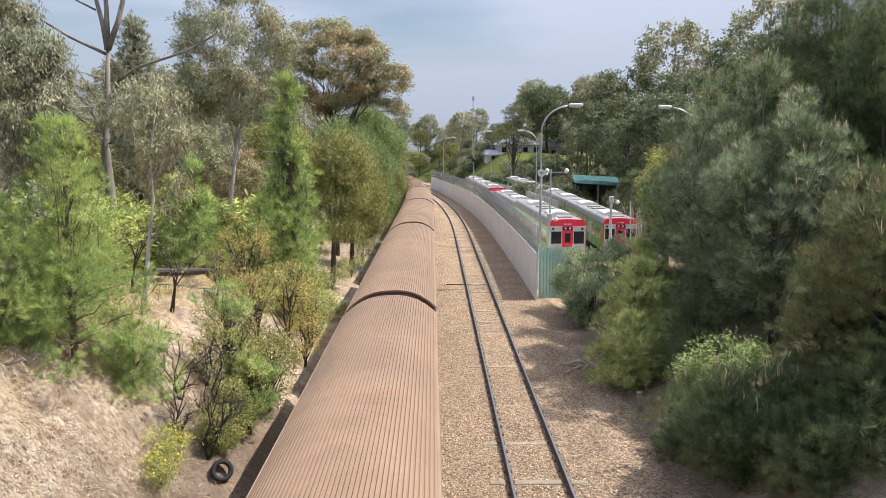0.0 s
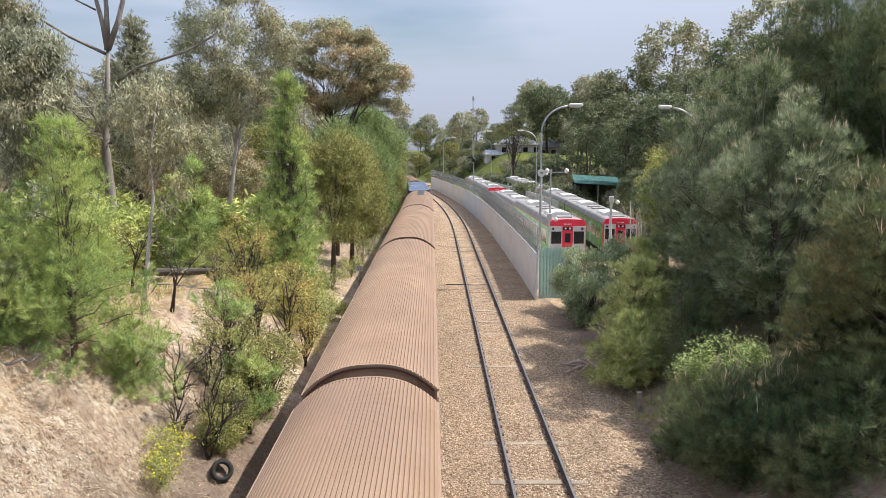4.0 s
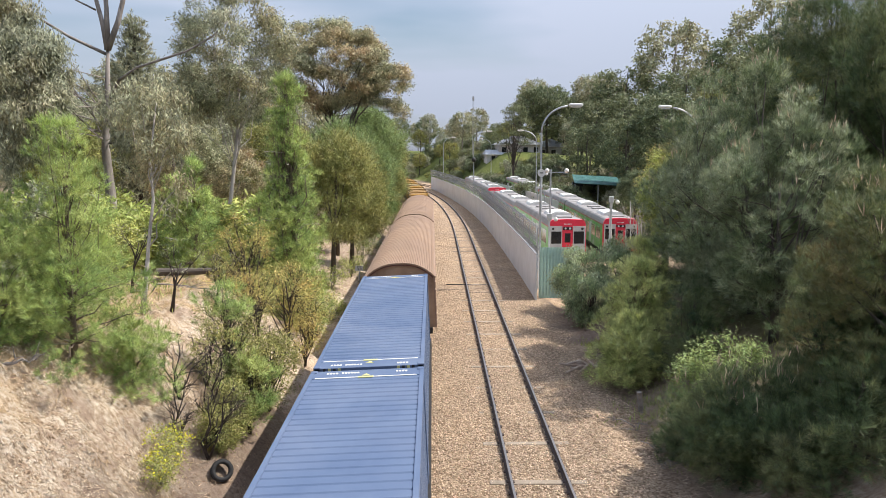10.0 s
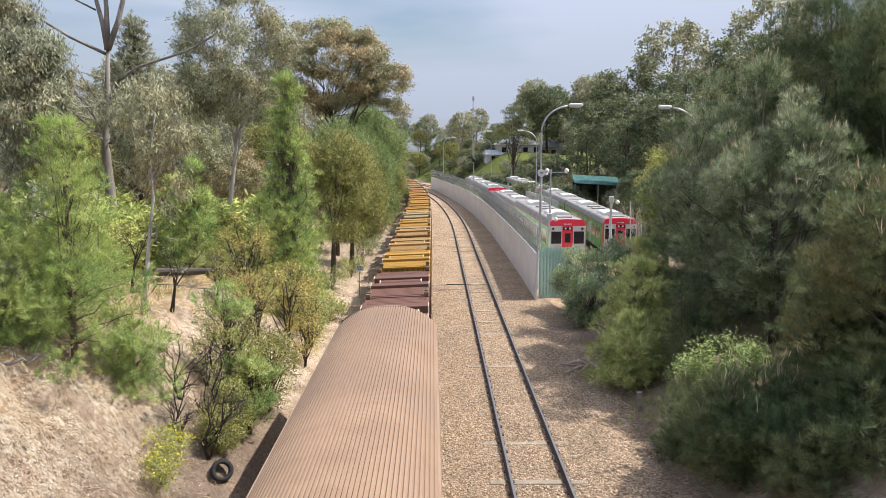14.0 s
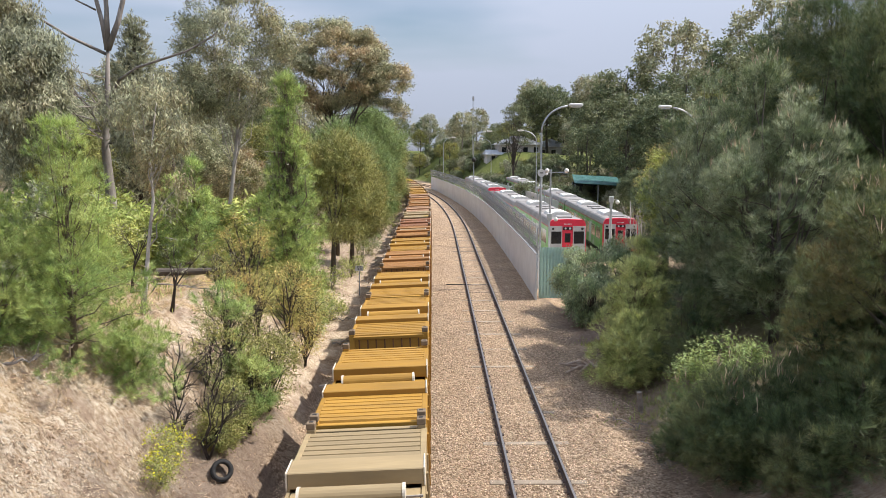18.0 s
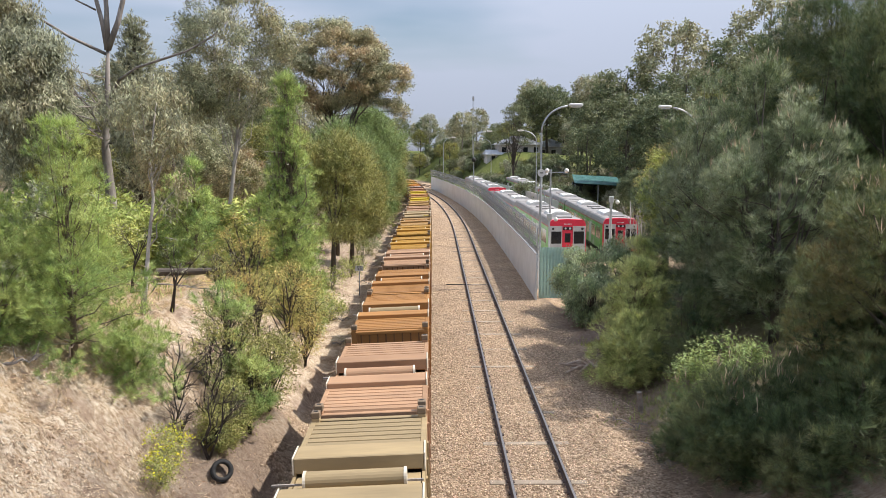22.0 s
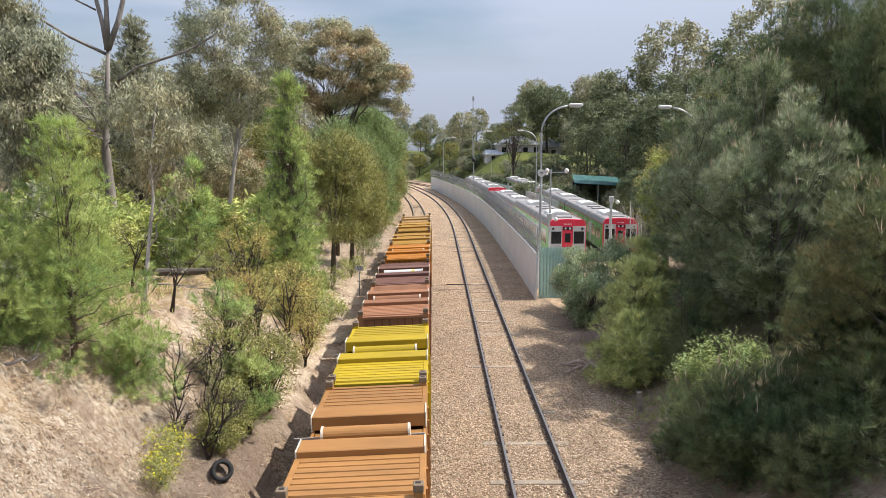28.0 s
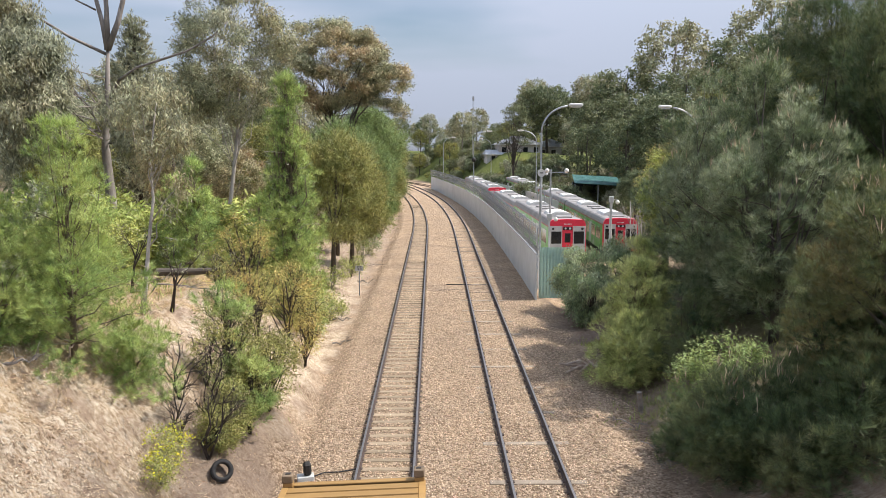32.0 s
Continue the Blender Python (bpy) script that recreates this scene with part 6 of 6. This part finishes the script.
def make_far_end():
    brick = plain("pale_brick", (0.50, 0.45, 0.40), 0.85)
    iron = plain("grey_roof_iron", (0.42, 0.43, 0.44), 0.6)
    tile = plain("cream_roof_tile", (0.52, 0.50, 0.47), 0.85)
    make_house(22.0, 197, 11, 8, 2.9, 2.2, brick, tile, "low pale brick house with a hipped roof")
    make_house(32.0, 206, 9, 8, 3.0, 2.0, brick, iron, "low house with a grey iron roof")
    make_house(16.6, 194, 6, 5, 2.6, 1.2, plain("white_wall", (0.6, 0.58, 0.56), 0.8), iron, "small white shed with an iron roof", True)
    # timber and rail fence before the houses
    th = tagged(empty("rail_fence"), "grey rail fence before the houses", "fence")
    for i in range(14):
        x, y = 8 + i * 2.0, 166
        z = float(ground_z(x, y))
        part("post", boxed(x - 0.05, x + 0.05, y - 0.05, y + 0.05, z, z + 1.3), M_WHITE_DIM, th)
        z2 = float(ground_z(x + 2, y))
        for k in (0.6, 1.2):
            part("rail", cyl(bmesh.new(), (x, y, z + k), (x + 2, y, z2 + k), 0.05, n=5), M_WHITE_DIM, th)
    # platform screen of the far yard
    th = tagged(empty("platform_screen"), "grey screen fence along the far side of the yard", "fence")
    for i in range(12):
        x, y, hh = on_track(84 + i * 5, 16.6)
        part("panel", boxed(-0.04, 0.04, 0, 4.9, 0.1, 2.2), M_WHITE_DIM, th, m=pose(x, y, 0.1, 0, 0, hh))
        part("post", boxed(-0.06, 0.06, -0.06, 0.06, 0, 2.6), M_GALV, th, m=pose(x, y, 0.1, 0, 0, hh))


make_far_end()


# ---- far crossover ----


def make_crossover():
    tr = tagged(empty("railway_track"), "distant crossover track between the lines and the yard", "railway track", kind="structure")
    pts = []
    for i in range(40):
        t = i / 39
        s = 168 + 110 * t
        u = 9.2 - 13.5 * (3 * t * t - 2 * t ** 3)
        pts.append(on_track(s, u)[:2])
    for side in (-0.77, 0.77):
        verts, faces = [], []
        for i, (x, y) in enumerate(pts):
            x1, y1 = pts[min(i + 1, 39)]
            x0, y0 = pts[max(i - 1, 0)]
            l = math.hypot(x1 - x0, y1 - y0)
            nx, ny = (y1 - y0) / l, -(x1 - x0) / l
            for a, h in ((-0.04, -0.17), (0.04, -0.17), (0.04, 0.0), (-0.04, 0.0)):
                verts.append((x + nx * (side + a), y + ny * (side + a), h))
        for i in range(39):
            for j in range(4):
                k = (j + 1) % 4
                faces.append((4 * i + j, 4 * i + k, 4 * i + 4 + k, 4 * i + 4 + j))
        part("rail", raw_mesh("rail", verts, faces, M_STEEL_RAIL), None, tr)


make_crossover()


# ---- small things by the tracks ----
M_RUBBER = plain("tyre_rubber", (0.022, 0.021, 0.021), 0.85, 0, 0.3, 8, bump=0.3)


def on_ground(name, x, y, rx=0, ry=0, rz=0, dz=0.0):
    return empty(name, pose(x, y, float(ground_z(x, y)) + dz, rx, ry, rz))


def make_small():
    # worn tyre on the bank foot
    th = on_ground("tyre", -4.98, 17.0, 52, 42, 0, 0.14)
    th.scale = (0.8, 0.8, 0.8)
    tagged(th, "worn black car tyre lying on the bank foot", "tyre")
    prof = [(0.20, -0.09), (0.27, -0.10), (0.315, -0.075), (0.32, 0), (0.315, 0.075), (0.27, 0.10), (0.20, 0.09), (0.215, 0.0)]
    n = 36
    verts, faces = [], []
    for i in range(n):
        a = 2 * math.pi * i / n
        for r, z in prof:
            verts.append((r * math.cos(a), r * math.sin(a), z))
    k = len(prof)
    for i in range(n):
        for j in range(k):
            faces.append((i * k + j, ((i + 1) % n) * k + j, ((i + 1) % n) * k + (j + 1) % k, i * k + (j + 1) % k))
    part("carcass", raw_mesh("carcass", verts, faces, M_RUBBER, True), None, th)
    bm = bmesh.new()
    for i in range(n):
        a = 2 * math.pi * i / n
        box(bm, 0.312, 0.328, -0.02, 0.02, -0.07, 0.07)
        bmesh.ops.rotate(bm, verts=bm.verts[-8:], cent=(0, 0, 0), matrix=Matrix.Rotation(a, 3, 'Z'))
    part("tread", bm, M_RUBBER, th)
    # speed board
    z = float(ground_z(-4.5, 45.8))
    th = tagged(empty("speed_board", pose(-4.5, 45.8, z)), "small white speed board reading 55 on a grey post", "sign")
    part("post", cyl(bmesh.new(), (0, 0, -0.2), (0, 0, 1.30 - z), 0.035, n=8), plain("post_grey", (0.2, 0.2, 0.21), 0.6), th)
    pl = part("plate", boxed(-0.24, 0.24, -0.05, -0.03, 1.03 - z, 1.35 - z, bevel=0.006), M_WHITE_DIM, th, "pale plate")
    cu = bpy.data.curves.new("digits", 'FONT')
    cu.body, cu.size, cu.align_x, cu.align_y, cu.extrude = "55", 0.33, 'CENTER', 'CENTER', 0.002
    cu.materials.append(M_BLACK)
    tx = new("digits", cu)
    tx.parent = pl
    tx.matrix_basis = pose(0, -0.055, 1.18 - z, 90)
    # trackside detector box
    th = tagged(on_ground("trackside_box", -3.35, 18.9, 0, 0, 15), "small grey trackside box with a black hood", "signal box")
    part("base", boxed(-0.22, 0.22, -0.14, 0.14, -0.05, 0.12, bevel=0.02), M_WHITE_DIM, th)
    part("hood", boxed(-0.05, 0.15, -0.12, 0.12, 0.12, 0.46, bevel=0.05), M_BLACK, th)
    part("cable", sweep(bmesh.new(), [(0.2, 0, 0.05), (0.5, 0.1, 0.08), (0.9, 0.1, 0.05), (1.5, 0.15, 0.06)], [0.02] * 4, 6), M_BLACK, th)
    # cable over the ballast beside the second track
    th = tagged(empty("bond_cable", pose(0, 0, 0)), "black bond cable lying over the ballast", "cable")
    part("sheath", sweep(bmesh.new(), [(0.9, 47.3, -0.12), (1.4, 47.2, -0.09), (2.0, 47.2, -0.1), (2.6, 47.0, -0.1), (3.4, 47.1, -0.1)], [0.03] * 5, 6), M_BLACK, th)
    rng = rg(500)
    # stump with pale broken roots beside the ballast
    th = tagged(on_ground("tree_stump", 6.45, 28.7), "splintered pale tree stump with roots on the shoulder", "stump")
    bm = bmesh.new()
    sweep(bm, [(0, 0, -0.1), (0.05, 0, 0.12), (0.12, 0, 0.3)], [0.2, 0.16, 0.10], 9)
    for i in range(9):
        a = rng.uniform(0, 6.28)
        l = rng.uniform(0.6, 1.4)
        sweep(bm, [(0, 0, 0.08), (l * 0.5 * math.cos(a), l * 0.5 * math.sin(a), 0.22 * rng.random() + 0.1), (l * math.cos(a), l * math.sin(a), 0.05 + 0.2 * rng.random())], [0.07, 0.05, 0.015], 5)
    bmesh.ops.scale(bm, vec=(1.15, 1.15, 1.7), verts=bm.verts)
    part("wood", bm, material("pale_dead_wood", [(0.3, (0.25, 0.16, 0.11)), (0.7, (0.55, 0.46, 0.38))], 5, 0.9, 0, 0.5), th)
    # weathered post stub and cut branches
    th = tagged(on_ground("fence_post", 7.0, 24.2, 4, -9, 0), "short weathered split post leaning on the bank foot", "post")
    part("post", boxed(-0.08, 0.08, -0.07, 0.07, -0.2, 0.75, bevel=0.02), M_TWIG_GREY, th)
    for i in range(16):
        x, y = 6.7 + rng.uniform(-0.5, 0.9), 21.6 + rng.uniform(-1.6, 1.6)
        th = tagged(on_ground("dead_branch", x, y, 0, 0, rng.uniform(0, 360), 0.05), "dry grey fallen branch on the shoulder", "branch", "fallen branches")
        l = rng.uniform(0.5, 1.2)
        part("stem", sweep(bmesh.new(), bent((0, 0, 0.02), (l, 0, 0.15), rng, 5, 0.2), [0.02, 0.018, 0.014, 0.01, 0.005], 5), M_TWIG_GREY, th)
        for _ in range(3):
            part("twig", sweep(bmesh.new(), bent((l * rng.uniform(0.3, 0.8), 0, 0.06), (l * rng.uniform(0.7, 1.1), rng.uniform(-.3, .3), 0.2), rng, 4, 0.2), [0.01, 0.008, 0.006, 0.003], 4), M_TWIG_GREY, th)
    # dead limbs on the bank side
    for x, y, l, rz in ((-5.3, 56, 2.6, 20), (-4.7, 38.5, 1.2, -20), (-9.4, 27.5, 3.2, 8), (-11.8, 28.4, 3.0, 25), (-8.6, 15.4, 0.9, 20), (-7.9, 18.9, 0.8, 60), (-4.1, 33.8, 1.0, 10), (-4.4, 50, 1.6, -30)):
        th = tagged(on_ground("dead_branch", x, y, 0, 0, rz, 0.08), "bleached fallen branch lying on the bank", "branch", "fallen branches")
        part("stem", sweep(bmesh.new(), bent((-l / 2, 0, 0.02), (l / 2, 0, 0.2), rng, 7, 0.2), [0.045, 0.04, 0.035, 0.03, 0.02, 0.015, 0.006], 6), M_TWIG_GREY, th)
        for _ in range(7):
            p = rng.uniform(-0.3, 0.45) * l
            part("twig", sweep(bmesh.new(), bent((p, 0, 0.1), (p + rng.uniform(-.1, .5) * l, rng.uniform(-.4, .4), rng.uniform(0.1, 0.5)), rng, 4, 0.2), [0.016, 0.012, 0.008, 0.003], 4), M_TWIG_GREY, th)
    th = tagged(on_ground("log", -9.9, 30.5, 0, 90, 8, 0.25), "long dark fallen log across the litter", "log")
    part("wood", cyl(bmesh.new(), (0, 0, -1.3), (0, 0, 1.2), 0.17, 0.13, n=10), M_BARK_DARK, th)


make_small()


# ---- loose stones, litter and grass ----


def stones(name, label, n, area, size, mat, seed, keep, sink=0.35, long=1.0, along=None):
    rng = rg(seed)
    x0, x1, y0, y1 = area
    x = rng.uniform(x0, x1, n)
    # denser towards the viewer
    y = y0 + (y1 - y0) * rng.random(n) ** 1.35
    ok = keep(x, y)
    x, y = x[ok], y[ok]
    n = len(x)
    s = size * rng.uniform(0.55, 1.35, n) ** 1.0
    z = ground_z(x, y) + s * (0.5 - sink)
    base = np.array([(1, 0, 0), (0, 1, 0), (-1, 0, 0), (0, -1, 0), (0, 0, 1), (0, 0, -1)], float)
    v = base[None] * rng.uniform(0.55, 1.25, (n, 6, 1)) + rng.normal(size=(n, 6, 3)) * 0.16
    a = rng.uniform(0, 6.28, n) if along is None else along + rng.normal(size=n) * 0.35
    v[..., 0] *= long
    if along is not None:
        v[..., 2] *= 0.65
    c, q = np.cos(a), np.sin(a)
    vx = v[..., 0] * c[:, None] - v[..., 1] * q[:, None]
    vy = v[..., 0] * q[:, None] + v[..., 1] * c[:, None]
    v = np.stack([vx, vy, v[..., 2] * 0.75], -1) * s[:, None, None] * 0.6 + np.stack([x, y, z], -1)[:, None]
    if along is not None:
        v[..., 2] += ground_z(v[..., 0], v[..., 1]) - ground_z(x, y)[:, None]
    f = np.array([(0, 1, 4), (1, 2, 4), (2, 3, 4), (3, 0, 4), (1, 0, 5), (2, 1, 5), (3, 2, 5), (0, 3, 5)])
    faces = (np.arange(n)[:, None, None] * 6 + f[None]).reshape(-1, 3)
    me = bpy.data.meshes.new(name)
    me.vertices.add(6 * n)
    me.vertices.foreach_set("co", v.astype(np.float32).ravel())
    me.loops.add(3 * len(faces))
    me.loops.foreach_set("vertex_index", faces.astype(np.int32).ravel())
    me.polygons.add(len(faces))
    me.polygons.foreach_set("loop_start", np.arange(0, 3 * len(faces), 3, dtype=np.int32))
    me.update(calc_edges=True)
    me.materials.append(mat)
    return tagged(new(name, me), label, "stones", kind="stuff")


M_STONE = material("ballast_stone", [(0.3, (0.44, 0.32, 0.215)), (0.7, (0.60, 0.455, 0.32))], 3, 0.9, 0, 0.2, coords="World", island=0.48, hue=0.014)
M_CLOD = material("clay_clod", [(0.3, (0.36, 0.22, 0.12)), (0.7, (0.58, 0.45, 0.33))], 2, 0.95, 0, 0.3, coords="World", island=0.35)


def keep_ballast(x, y):
    s, u = track_coords(x, y)
    rails = np.minimum(np.minimum(abs(u - 0.75), abs(u + 0.75)), np.minimum(abs(u - 3.33), abs(u - 4.80)))
    on_sleeper = (abs(u) < 0.86) & (abs(((s - 8.0 + 0.3) % 0.60) - 0.3) < 0.125) & (np.sin(x * 37.1 + y * 91.7) > -0.75)
    return (u > -2.9) & (u < 7.4 + 0.6 * np.sin(y * 1.3)) & (rails > 0.09) & ~on_sleeper


def keep_bank(x, y):
    s, u = track_coords(x, y)
    return (u < -2.6) & (u > -11)


stones("ballast_stones", "angular tan and grey ballast stones round the tracks", 58000, (-4.5, 7.5, 10.5, 46), 0.054, M_STONE, 601, keep_ballast)
stones("clay_clods", "loose clods and stones on the bare bank", 9000, (-12.5, -3.6, 12, 48), 0.036, M_CLOD, 602, keep_bank)


M_SHARD = material("rock_shard", [(0.38, (0.264, 0.176, 0.110)), (0.48, (0.493, 0.378, 0.264)), (0.58, (0.686, 0.572, 0.440))], 3.0, 0.95, 0, 0.3, coords="World", island=0.22, second=(0.484, 0.326, 0.150), second_scale=0.5, second_amount=0.75)


def keep_rock(x, y):
    s, u = track_coords(x, y)
    bare = wobble(x, y, 1.1, 2.0) + 0.25 * (x + 11) * (15.5 - y) * 0.2
    return (u < -4.4) & (u > -8.4) & (bare > -0.55)


stones("rock_shards", "pale weathered rock splinters running down the bare bank", 26000, (-11, -5.0, 11.5, 20.5), 0.02, M_SHARD, 603, keep_rock, 0.62, 2.3, -0.35)


def litter():
    rng = rg(610)
    n = 9000
    x, y = rng.uniform(-13, -3.6, n), 12 + 40 * rng.random(n) ** 1.3
    x, y = np.append(x, rng.normal(-5.0, 0.5, 1800)), np.append(y, rng.uniform(14, 19, 1800))
    x, y = np.append(x, rng.normal(7.0, 0.45, 1500)), np.append(y, rng.uniform(16.5, 27, 1500))
    n = len(x)
    s, u = track_coords(x, y)
    ok = (x > 5) | (np.sin(x * 1.3 + 1) * np.cos(y * 0.9) + rng.normal(size=n) * 0.5 > 0.1) & (u < -2.8)
    x, y = x[ok], y[ok]
    c = np.stack([x, y, ground_z(x, y) + 0.03], -1)
    d = unit(rng.normal(size=(len(x), 3)) * (1, 1, 0.15))
    q = leaf_quads(c, d, rng.uniform(0.06, 0.35, len(x)), rng.uniform(0.01, 0.022, len(x)), rng)
    tagged(new("leaf_litter", fast_quads("leaf_litter", q, M_DRY)), "dry twigs and fallen leaves on the bank", "litter", kind="stuff")
    # grass tufts
    quads = []
    for cx, cy, r, k, h in ((-11.5, 13.5, 1.6, 2200, 0.28), (-12, 20, 3.5, 3000, 0.3), (-13, 27, 4, 2500, 0.35), (7.9, 20, 1.0, 900, 0.3), (9, 24, 2.5, 2500, 0.3), (7.6, 33, 0.8, 500, 0.25), (-7.2, 45, 1.5, 700, 0.3), (-5.6, 25, 0.8, 500, 0.25),
                            (12, 160, 8, 4000, 0.5), (9.5, 172, 5, 3000, 0.5)):
        p = np.array((cx, cy)) + rng.normal(size=(k, 2)) * r * 0.5
        c = np.stack([p[:, 0], p[:, 1], ground_z(p[:, 0], p[:, 1]) - 0.02], -1)
        d = unit(rng.normal(size=(k, 3)) * (0.45, 0.45, 0.2) + (0, 0, 1))
        quads.append(leaf_quads(c, d, rng.uniform(0.5, 1.2, k) * h, 0.012 + 0.0004 * cy, rng))
    tagged(new("grass", fast_quads("grass", np.concatenate(quads), M_GRASS)), "tufts of green and yellowing grass", "grass", kind="stuff")


litter()

motions()
